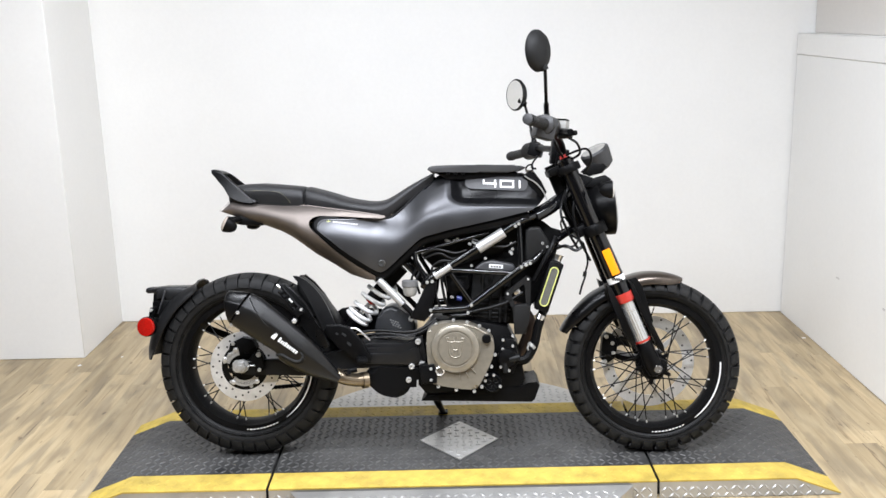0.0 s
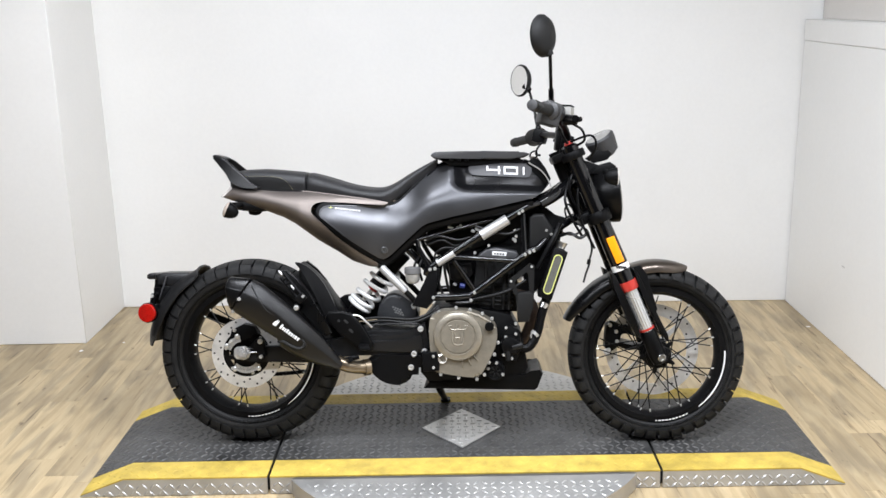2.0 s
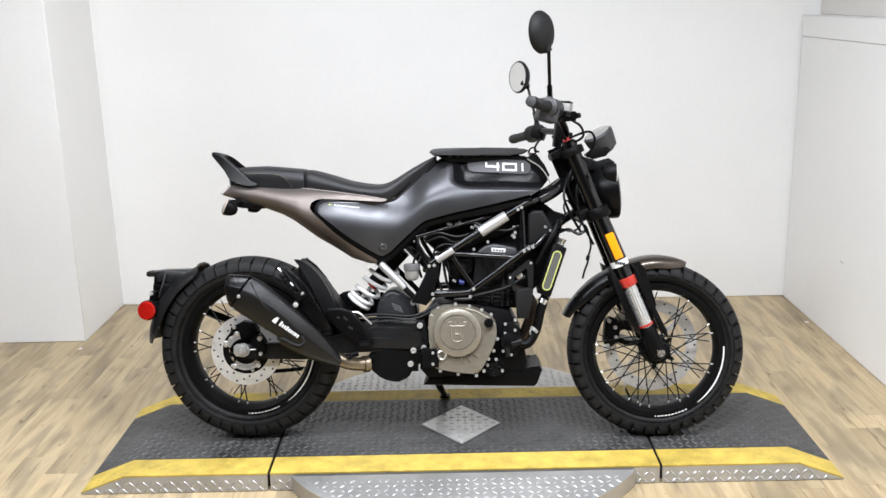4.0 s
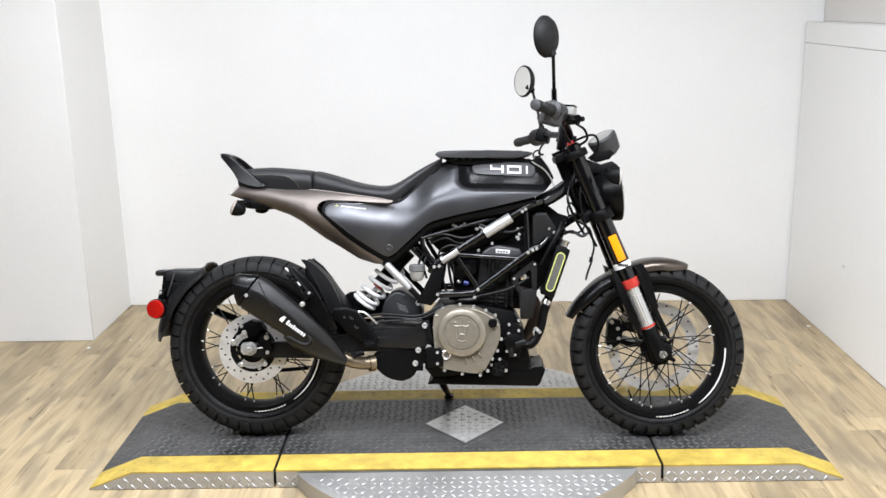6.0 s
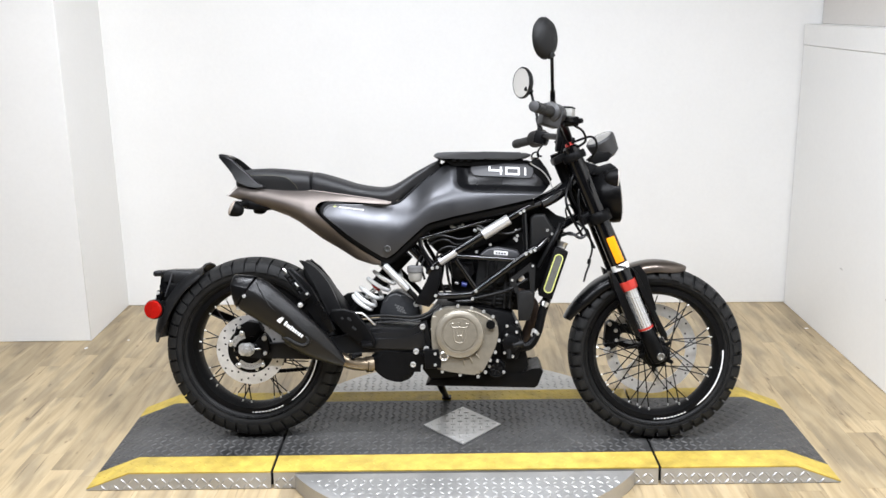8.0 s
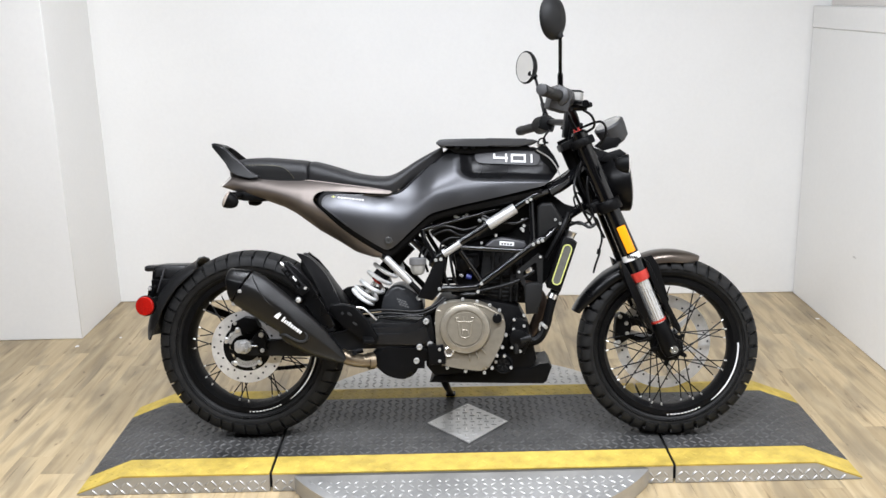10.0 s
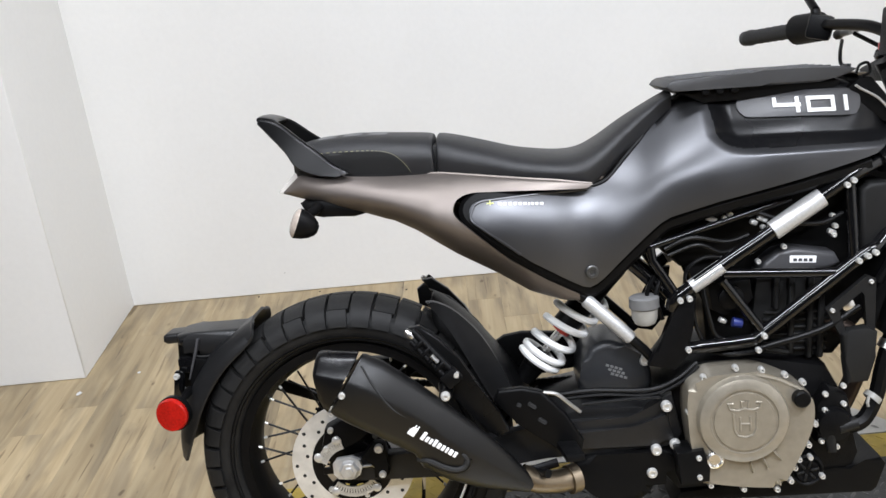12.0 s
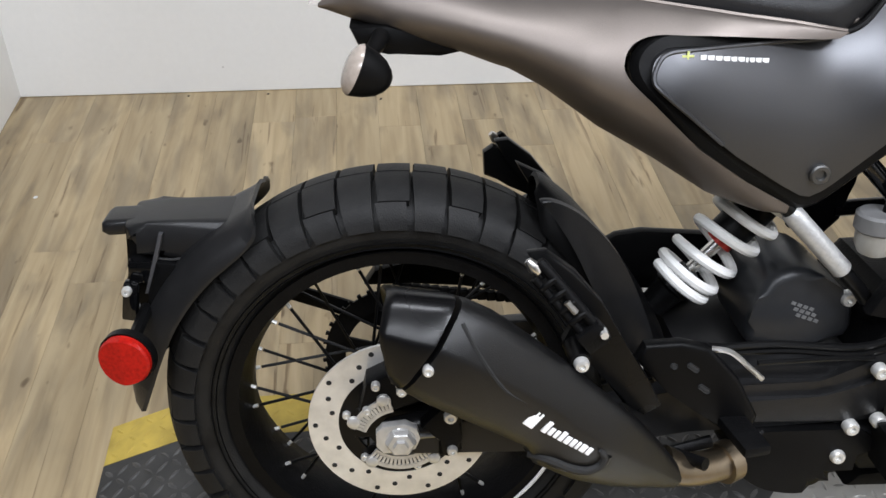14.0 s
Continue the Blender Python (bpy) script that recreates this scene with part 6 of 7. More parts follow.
cable([(0.625, -0.115, 0.60), (0.63, -0.12, 0.63), (0.66, -0.12, 0.648), (0.70, -0.115, 0.645), (0.745, -0.11, 0.65)], 0.0035)
cable([(0.64, -0.115, 0.59), (0.638, -0.12, 0.54), (0.65, -0.12, 0.50)], 0.004)
cable([(0.655, -0.115, 0.60), (0.662, -0.12, 0.55), (0.672, -0.12, 0.51), (0.69, -0.118, 0.495)], 0.0045)
cable([(0.575, -0.105, 0.62), (0.56, -0.11, 0.59), (0.565, -0.11, 0.56)], 0.004)
cable([(0.585, -0.105, 0.61), (0.575, -0.11, 0.58), (0.585, -0.11, 0.54)], 0.004)
cable([(0.75, -0.11, 0.72), (0.80, -0.115, 0.70), (0.86, -0.11, 0.69), (0.90, -0.11, 0.705)], 0.0045)
cable([(1.10, -0.09, 0.88), (1.085, -0.10, 0.80), (1.10, -0.10, 0.72), (1.14, -0.09, 0.64)], 0.004)
cable([(1.060, -0.07, 0.735), (1.102, -0.11, 0.708), (1.117, -0.11, 0.693), (1.129, -0.11, 0.641), (1.121, -0.11, 0.603), (1.119, -0.11, 0.585), (1.110, -0.11, 0.560), (1.1025, -0.11, 0.532)], 0.0032)
cable([(1.121, -0.11, 0.606), (1.118, -0.11, 0.590)], 0.0060)
cable([(1.03, -0.08, 0.68), (1.06, -0.10, 0.69), (1.09, -0.11, 0.675), (1.11, -0.11, 0.685)], 0.005)
cable([(1.02, -0.18, 1.02), (1.045, -0.12, 0.985), (1.08, -0.08, 0.95), (1.12, -0.05, 0.90)], 0.0045)
cable([(1.03, 0.18, 1.00), (1.06, 0.12, 0.97), (1.10, 0.06, 0.94), (1.12, 0.04, 0.88)], 0.0045)
cable([(1.065, -0.20, 1.03), (1.095, -0.15, 1.015), (1.105, -0.12, 0.985), (1.075, -0.10, 0.96), (1.08, -0.08, 0.92)], 0.004)
cable([(0.985, 0.12, 0.99), (0.967, 0.08, 0.968), (0.962, 0.06, 0.948), (0.975, 0.05, 0.945)], 0.0035)
cable([(1.03, 0.05, 0.97), (1.06, -0.10, 0.98), (1.125, -0.12, 1.0), (1.142, -0.12, 0.965), (1.12, -0.10, 0.92)], 0.004)
cable([(0.66, -0.1, 0.474), (0.70, -0.118, 0.470), (0.76, -0.118, 0.472), (0.80, -0.11, 0.462)], 0.006)
cable([(1.085, -0.06, 0.905), (1.070, -0.085, 0.878), (1.061, -0.09, 0.845), (1.062, -0.09, 0.818), (1.075, -0.09, 0.785), (1.096, -0.09, 0.757), (1.112, -0.08, 0.738)], 0.0042)
cable([(1.052, -0.06, 0.742), (1.047, -0.07, 0.765), (1.058, -0.07, 0.782), (1.070, -0.06, 0.770)], 0.0030)
cable([(1.040, -0.06, 0.690), (1.068, -0.07, 0.683), (1.092, -0.07, 0.690), (1.108, -0.06, 0.712)], 0.0034)
cable([(1.065, -0.06, 0.87), (1.045, -0.10, 0.80), (1.065, -0.105, 0.74), (1.10, -0.09, 0.68)], 0.0045)
bm = bmesh.new()
tube(bm, [(0.944, -0.111, 0.362), (0.951, -0.109, 0.369)], 0.0165, 14)
tube(bm, [(0.936, -0.122, 0.372), (0.932, -0.126, 0.362), (0.934, -0.124, 0.355)], 0.003, 6)
part("hose_clip", bm, RES_M, bike, "white hose clip")
bm = bmesh.new()
tube(bm, [(0.972, -0.105, 0.452), (0.980, -0.103, 0.466)], 0.0165, 14)
part("hose_clamp", bm, STEEL, bike, "steel hose clamp")

# radiator with neon outline
bm = bmesh.new()
RAD = pose(1.002, 0, 0.562, 0, 19, 0)
block(bm, (0.034, 0.20, 0.17), (0, 0, 0), bevel=0.006)
rad = part("radiator", bm, RAD_M, bike, "black radiator", place=RAD)
for s in (-1, 1):
    bm = bmesh.new()
    block(bm, (0.046, 0.050, 0.165), (0, s * 0.126, 0), bevel=0.006)
    part("radiator_shroud", bm, BLACK_PLASTIC, rad, "black radiator shroud")
for s in (-1, 1):
    bm = bmesh.new()
    loop = [(0.0130 * math.cos(a), s * 0.1515, 0.051 * (1 if math.sin(a) > 0 else -1) + 0.0130 * math.sin(a)) for a in np.linspace(0.001, 2 * math.pi - 0.001, 28)]
    tube(bm, loop + [loop[0]], 0.0020, 6)
    part("shroud_outline", bm, GREEN_M, rad, "neon yellow rounded outline")
    bm = bmesh.new()
    inner = [(0.0113 * math.cos(a), 0.051 * (1 if math.sin(a) > 0 else -1) + 0.0113 * math.sin(a)) for a in np.linspace(0.001, 2 * math.pi - 0.001, 28)]
    prism(bm, inner, s * 0.1500, s * 0.1513)
    part("shroud_mesh", bm, MESH_M, rad, "grey mesh in the outline")
for s in (-1,):
    bm = bmesh.new()
    tube(bm, [(0.0, s * 0.09, 0.085), (0.0, s * 0.09, 0.095), (0.0, s * 0.09, 0.105), (0.0, s * 0.09, 0.106)], [0.016, 0.016, 0.020, 0.012], 16)
    part("radiator_cap", bm, STEEL, rad, "steel radiator cap")

# skid plate, stand
bm = bmesh.new()
prism(bm, [(0.584, 0.188), (0.945, 0.182), (0.955, 0.190), (0.972, 0.236), (0.962, 0.250), (0.935, 0.240), (0.905, 0.236), (0.880, 0.228), (0.70, 0.216), (0.602, 0.207)], -0.108, 0.108, 0.006)
prism(bm, [(0.615, 0.214), (0.700, 0.222), (0.880, 0.236), (0.898, 0.262), (0.890, 0.30), (0.60, 0.30)], -0.100, 0.100, 0.006)
part("skid_plate", bm, BLACK_PLASTIC, bike, "black skid plate")
bm = bmesh.new()
foot = BIKE.inverted() @ Vector((0.648, 0.24, TOP + 0.006))
tube(bm, spline([(0.60, 0.10, 0.22), (0.62, 0.15, 0.14), (foot.x, foot.y, foot.z)], 5), [0.013] * 8 + [0.011] * 3, 12)
block(bm, (0.034, 0.032, 0.008), tuple(foot), (11, 0, 0), 0.003)
part("side_stand", bm, SATIN_BLACK, bike, "black side stand")

# ---- rear end ----
bm = bmesh.new()
for s in (-1, 1):
    prism(bm, [(0.592, 0.406), (0.572, 0.400), (0.531, 0.368), (0.514, 0.362), (0.425, 0.366), (0.34, 0.362), (0.20, 0.335), (0.02, 0.330), (-0.02, 0.320), (-0.02, 0.288), (0.02, 0.282), (0.20, 0.278), (0.36, 0.300), (0.42, 0.308), (0.542, 0.301), (0.593, 0.308), (0.607, 0.330)], s * 0.100, s * 0.125, 0.006)
    prism(bm, [(0.40, 0.316), (0.555, 0.312), (0.59, 0.325), (0.58, 0.375), (0.535, 0.352), (0.515, 0.347), (0.40, 0.350)], s * 0.123, s * 0.133, 0.004)
prism(bm, [(0.34, 0.305), (0.57, 0.305), (0.57, 0.378), (0.44, 0.385), (0.36, 0.372)], -0.11, 0.11, 0.01)
part("swingarm", bm, SWING_M, bike, "black cast swingarm")
bm = bmesh.new()
lathe(bm, [(0.017, -0.122), (0.021, -0.126), (0.021, -0.133), (0.018, -0.137)], 20, (0.0, 0, 0.310))
prism(bm, [(-0.030, 0.322), (-0.022, 0.331), (0.006, 0.334), (0.020, 0.326), (0.024, 0.312), (0.018, 0.297), (0.002, 0.290), (-0.022, 0.292), (-0.030, 0.302)], -0.136, -0.124, 0.002)
lathe(bm, [(0.019, -0.130), (0.019, -0.142), (0.0155, -0.146), (0.0095, -0.146), (0.0085, -0.152), (0.0001, -0.152)], 6, (0.0, 0, 0.310))
part("rear_axle", bm, AXLE_M, bike, "steel rear axle nut and adjuster")
for a0, a1, n, dy in ((100, 160, 12, -0.028), (226, 318, 17, 0.0)):
    bm = bmesh.new()
    for k in range(n):
        a = radians(a0 + (a1 - a0) * (k + 0.5) / n)
        block(bm, (0.012, 0.003, 0.0034), (0.054 * math.cos(a), -0.0995 + dy, 0.304 + 0.054 * math.sin(a)), (0, -math.degrees(a), 0), 0)
    teeth = bm
    bm = bmesh.new()
    arc = [radians(a0 + (a1 - a0) * k / 16) for k in range(17)]
    for r0, r1 in ((0.0445, 0.0495), (0.0585, 0.0645)):
        prism(bm, [(r1 * math.cos(a), 0.304 + r1 * math.sin(a)) for a in arc] + [(r0 * math.cos(a), 0.304 + r0 * math.sin(a)) for a in reversed(arc)], -0.101 + dy, -0.098 + dy)
    for a in (radians(a0 + 8), radians(a1 - 8)):
        lathe(bm, [(0.008, -0.098 + dy), (0.008, -0.102 + dy), (0.005, -0.104 + dy), (0.0001, -0.104 + dy)], 12, (0.064 * math.cos(a), 0, 0.304 + 0.064 * math.sin(a)))
    comb = part("sensor_comb", bm, AXLE_M, bike, "toothed bright sensor comb beside the axle")
    tagged(part("comb_teeth", teeth, AXLE_M, comb), kind="stuff")
bm = bmesh.new()
prism(bm, [(-0.05, 0.345), (-0.04, 0.385), (0.0, 0.405), (0.035, 0.398), (0.05, 0.37), (0.02, 0.365), (-0.02, 0.35), (-0.035, 0.335)], -0.125, -0.060, 0.006)
part("rear_caliper", bm, CASTING, bike, "black rear brake caliper")
for x, z, r in ((0.25, 0.345, 0.005), (-0.028, 0.385, 0.0055), (-0.04, 0.35, 0.0055)):
    bolts(bike, [(x, -0.128, z)], r, 0.005)
bolts(bike, [(0.060, -0.146, 0.352)], 0.0085, 0.008)
bolts(bike, [(0.062, -0.146, 0.302)], 0.0066, 0.007)
bm = bmesh.new()
prism(bm, [(0.024, 0.334), (0.050, 0.362), (0.070, 0.360), (0.074, 0.340), (0.070, 0.318), (0.074, 0.300), (0.062, 0.290), (0.046, 0.294), (0.052, 0.318), (0.040, 0.328)], -0.146, -0.122, 0.004)
part("caliper_bracket", bm, CASTING, bike, "black rear caliper bracket")
bm = bmesh.new()
tube(bm, [(0.02, -0.132, 0.313), (0.056, -0.132, 0.315)], 0.0032, 8)
tube(bm, [(0.044, -0.132, 0.3145), (0.049, -0.132, 0.3147)], 0.0055, 6)
part("chain_adjuster", bm, DARK_STEEL, bike, "dull steel adjuster screw")
for k in range(6):
    w = radians(60 * k + 47)
    bolts(bike, [(0.069 * math.cos(w), -0.0925, 0.304 + 0.069 * math.sin(w))], 0.0052, 0.004)
# chain: its upper and its lower run
for z0, z1 in ((0.411, 0.385), (0.197, 0.300)):
    bm = bmesh.new()
    for k in range(46):
        t = k / 45
        block(bm, (0.0135, 0.012, 0.013), (0.58 * t, 0.075, z0 + (z1 - z0) * t - 0.02 * math.sin(math.pi * t)), bevel=0.002, seg=1)
    part("chain_run", bm, CASTING, bike, "dark drive chain")

# rear sprocket: a toothed ring on five arms, and the guard over the chain
bm = bmesh.new()
lathe(bm, [(0.104, 0.0735), (0.104, 0.0775), (0.076, 0.0775), (0.076, 0.0735)], 60, (0, 0, 0.304), closed=True)
for k in range(45):
    a = radians(8 * k)
    block(bm, (0.006, 0.004, 0.005), (0.1055 * math.cos(a), 0.0755, 0.304 + 0.106 * math.sin(a)), (0, -math.degrees(a), 0), 0)
for k in range(5):
    a = radians(72 * k + 20)
    block(bm, (0.056, 0.004, 0.018), (0.056 * math.cos(a), 0.0755, 0.304 + 0.056 * math.sin(a)), (0, -math.degrees(a), 0), 0.001, 1)
lathe(bm, [(0.040, 0.060), (0.040, 0.0785), (0.0001, 0.0785)], 32, (0, 0, 0.304))
part("sprocket", bm, CASTING, bike, "black toothed rear sprocket")
bm = bmesh.new()
prism(bm, [(-0.045, 0.418), (-0.03, 0.440), (0.02, 0.454), (0.09, 0.452), (0.15, 0.438), (0.30, 0.416), (0.30, 0.392), (0.15, 0.402), (0.09, 0.414), (0.02, 0.420)], 0.066, 0.094, 0.005)
part("chain_shield", bm, BLACK_PLASTIC, bike, "black shield over the chain")

# exhaust: an angular silencer with a slanted end cap
axis = Vector((0.826, 0, -0.564)).normalized()
nrm = Vector((-axis.z, 0, axis.x))
EX_SHAPE = [(-1, -0.25), (-0.93, -0.55), (-0.78, -0.80), (-0.5, -0.93), (0.0, -0.995), (0.24, -1.0), (0.31, -0.99), (0.37, -0.965), (0.82, -0.70), (0.95, -0.56), (1, -0.40), (0.93, -0.10), (0.55, 0.6), (0.2, 1), (-0.5, 1), (-0.92, 0.65), (-1, 0.2)]
EX_LOW = [(-0.33, 0.381), (-0.10, 0.3815), (-0.075, 0.366), (-0.02, 0.366), (0.03, 0.373), (0.08, 0.388), (0.116, 0.400)]
EX_TOP = [(-0.327, 0.468), (-0.266, 0.502), (-0.225, 0.507), (-0.16, 0.499), (-0.08, 0.486), (-0.01, 0.473), (0.044, 0.456), (0.116, 0.426)]
EX_OUT = [(-0.327, -0.272), (-0.266, -0.284), (-0.22, -0.284), (-0.126, -0.266), (-0.03, -0.250), (0.05, -0.222), (0.116, -0.195)]
EX_HALF = [(-0.327, 0.055), (-0.26, 0.063), (-0.2, 0.063), (-0.1, 0.056), (-0.03, 0.048), (0.05, 0.036), (0.116, 0.024)]


def ex_ring(bm, s0, grow=1.0, slant=0.0):
    """A section across the silencer's axis; slant: how far its foot is set forward."""
    lo, hi, y, t = (interp(q, s0) for q in (EX_LOW, EX_TOP, EX_OUT, EX_HALF))
    mid, h = (lo + hi) / 2, (hi - lo) / 2
    return [bm.verts.new(axis * (s0 + slant * ((1 - u) / 2) ** 1.8) + nrm * (mid + h * u * grow) + Vector((0, y + t + t * v * grow, 0))) for u, v in EX_SHAPE]


def ex_point(x, z, proud=0.0):
    """The point of the silencer's outer face at x, z."""
    p = Vector((x, 0, z))
    s0, u0 = p.dot(axis), p.dot(nrm)
    lo, hi, y, t = (interp(q, s0) for q in (EX_LOW, EX_TOP, EX_OUT, EX_HALF))
    u = min(max((u0 - (lo + hi) / 2) / ((hi - lo) / 2), -1), 1)
    v = interp(EX_SHAPE[:11], u)
    return Vector((x, y + t + t * v - proud, z))


bm = bmesh.new()
rings = [ex_ring(bm, q, g) for q, g in ((-0.2615, 0.90), (-0.2610, 0.975), (-0.255, 1.0), (-0.225, 1.0), (-0.19, 1.0), (-0.16, 1.0), (-0.13, 1.0), (-0.10, 1.0), (-0.075, 1.0), (-0.045, 1.0), (-0.02, 1.0), (0.005, 1.0), (0.03, 1.0), (0.055, 1.0), (0.08, 1.0), (0.10, 1.0), (0.116, 1.0))]
for a, b in zip(rings, rings[1:]):
    bridge(bm, a, b)
bm.faces.new(rings[0])
bm.faces.new(rings[-1])
silencer = part("silencer", bm, EXHAUST_M, bike, "matt black angular silencer", 50)
bm = bmesh.new()
rings = [ex_ring(bm, -0.315, 0.70, 0.050), ex_ring(bm, -0.327, 0.90, 0.062), ex_ring(bm, -0.325, 0.975, 0.060), ex_ring(bm, -0.320, 1.0, 0.055), ex_ring(bm, -0.305, 1.0, 0.040), ex_ring(bm, -0.29, 1.0, 0.025), ex_ring(bm, -0.272, 1.0, 0.006), ex_ring(bm, -0.268, 0.985, 0.003), ex_ring(bm, -0.2675, 0.90, 0.002)]
for a, b in zip(rings, rings[1:]):
    bridge(bm, a, b)
bm.faces.new(rings[0])
bm.faces.new(rings[-1])
part("end_cap", bm, HANDLE_M, silencer, "satin black silencer end cap", 44)
# no recess is cut: a proud dark bead stands for the slot's shade
bm = bmesh.new()
tube(bm, spline([ex_point(x, z, 0.0006) for x, z in ((0.141, 0.366), (0.160, 0.367), (0.185, 0.352), (0.205, 0.345), (0.219, 0.350), (0.223, 0.362), (0.217, 0.374))], 5), [0.0050] * 25 + [0.004] * 4 + [0.003, 0.002], 8)
part("slot", bm, GAP_M, silencer, "dark bead for the shade in the silencer's slot")
# a thin added ridge below it stands for the slot's lit edge
bm = bmesh.new()
tube(bm, spline([ex_point(x, z, 0.0004) for x, z in ((0.139, 0.358), (0.160, 0.359), (0.184, 0.345), (0.206, 0.338), (0.224, 0.345), (0.230, 0.361))], 5), 0.0022, 8)
part("slot_edge", bm, EXHAUST_M, silencer, "thin ridge for the lit edge of the slot")
bm = bmesh.new()
tube(bm, spline([ex_point(x, z, -0.0004) for x, z in ((0.066, 0.548), (0.080, 0.522), (0.096, 0.494), (0.112, 0.470), (0.135, 0.450))], 5), [0.0022] * 16 + [0.0016, 0.0012, 0.0008, 0.0006, 0.0004], 6)
part("shield_crease", bm, GAP_M, silencer, "dark joint under the heat shield")
bolts(silencer, [tuple(ex_point(0.031, 0.505)), tuple(ex_point(0.004, 0.464))], 0.0058, 0.005)
# emblem and name as plain bars along the silencer
bm = bmesh.new()
along, tall = Vector((0.785, 0, -0.620)), Vector((0.620, 0, 0.785))
ang = math.degrees(math.atan2(0.620, 0.785))
at = Vector((0.152, 0, 0.4165))
for wide, high in ((8, 17), (7, 11), (6, 11), (7, 14), (8, 11), (7, 11), (5, 11), (9, 11), (7, 11)):
    w = wide * 0.00082
    p = at + along * (w / 2) + tall * ((high - 11) * 0.0004)
    block(bm, (w, 0.0018, high * 0.00095), tuple(ex_point(p.x, p.z, 0.0004)), (0, ang, 0), 0.0006, 1)
    at += along * (w + 0.0022)
part("silencer_print", bm, PRINT_M, silencer, "white name print as bars")
bm = bmesh.new()
p = ex_point(0.139, 0.4275, 0.0004)
block(bm, (0.0135, 0.002, 0.017), tuple(p), (0, ang, 0), 0.0008, 1)
for k in (-1, 0, 1):
    q = p + tall * 0.0105 + along * (0.005 * k)
    block(bm, (0.0024, 0.002, 0.005), tuple(q), (0, ang, 0), 0)
part("emblem", bm, PRINT_M, silencer, "small white emblem")
bm = bmesh.new()
tube(bm, spline([(0.312, -0.172, 0.293), (0.340, -0.168, 0.277), (0.375, -0.155, 0.268), (0.41, -0.14, 0.266)], 5), 0.021, 18)
pipe = part("exhaust_pipe", bm, PIPE_M, bike, "heat-tinted steel exhaust pipe")
bm = bmesh.new()
tube(bm, [(0.396, -0.147, 0.2655), (0.412, -0.139, 0.266)], 0.0265, 18)
part("pipe_clamp", bm, PIPE_M, pipe, "steel pipe clamp")
bm = bmesh.new()
prism(bm, [tuple(p.to_2d()) for p in spline([Vector((a, b, 0)) for a, b in ((0.405, 0.284), (0.412, 0.258), (0.434, 0.232), (0.462, 0.214), (0.500, 0.206), (0.530, 0.212), (0.548, 0.232), (0.560, 0.256), (0.600, 0.275), (0.60, 0.30), (0.50, 0.304), (0.43, 0.302))], 3, True)], -0.138, 0.06, 0.018, 3)
part("collector_box", bm, BLACK_PLASTIC, bike, "black exhaust collector box")
bm = bmesh.new()
lathe(bm, [(0.0085, -0.20), (0.0085, -0.228), (0.007, -0.232), (0.0035, -0.233), (0.003, -0.230), (0.0001, -0.230)], 18, (0.196, 0, 0.470))
part("hanger_bolt", bm, ZINC, bike, "steel silencer hanger bolt")

# rear hugger and footrest plates
bm = bmesh.new()
curved_guard(bm, [(0.176, 0.598, 0.024), (0.192, 0.587, 0.052), (0.222, 0.560, 0.070), (0.258, 0.518, 0.080), (0.297, 0.466, 0.084), (0.335, 0.406, 0.084), (0.352, 0.36, 0.084)], RA, 0.036, 0.7, 0.006)
part("rear_hugger", bm, BLACK_PLASTIC, bike, "black plastic rear hugger", 60)
bm = bmesh.new()
leaf = [(0.166, 0.602), (0.19, 0.598), (0.222, 0.577), (0.262, 0.530), (0.295, 0.462), (0.314, 0.400), (0.292, 0.385), (0.268, 0.415), (0.240, 0.473), (0.208, 0.540), (0.182, 0.582)]
prism(bm, [tuple(p.to_2d()) for p in spline([Vector((a, b, 0)) for a, b in leaf], 3, True)], -0.092, -0.080, 0.004, 2)
part("hugger_flank", bm, SWING_M, bike, "satin black hugger flank")
bm = bmesh.new()
prism(bm, [(0.160, 0.582), (0.20, 0.562), (0.25, 0.51), (0.30, 0.43), (0.33, 0.40), (0.29, 0.40), (0.22, 0.48)], 0.088, 0.104, 0.005)
part("chain_guard", bm, BLACK_PLASTIC, bike, "black plastic chain guard")
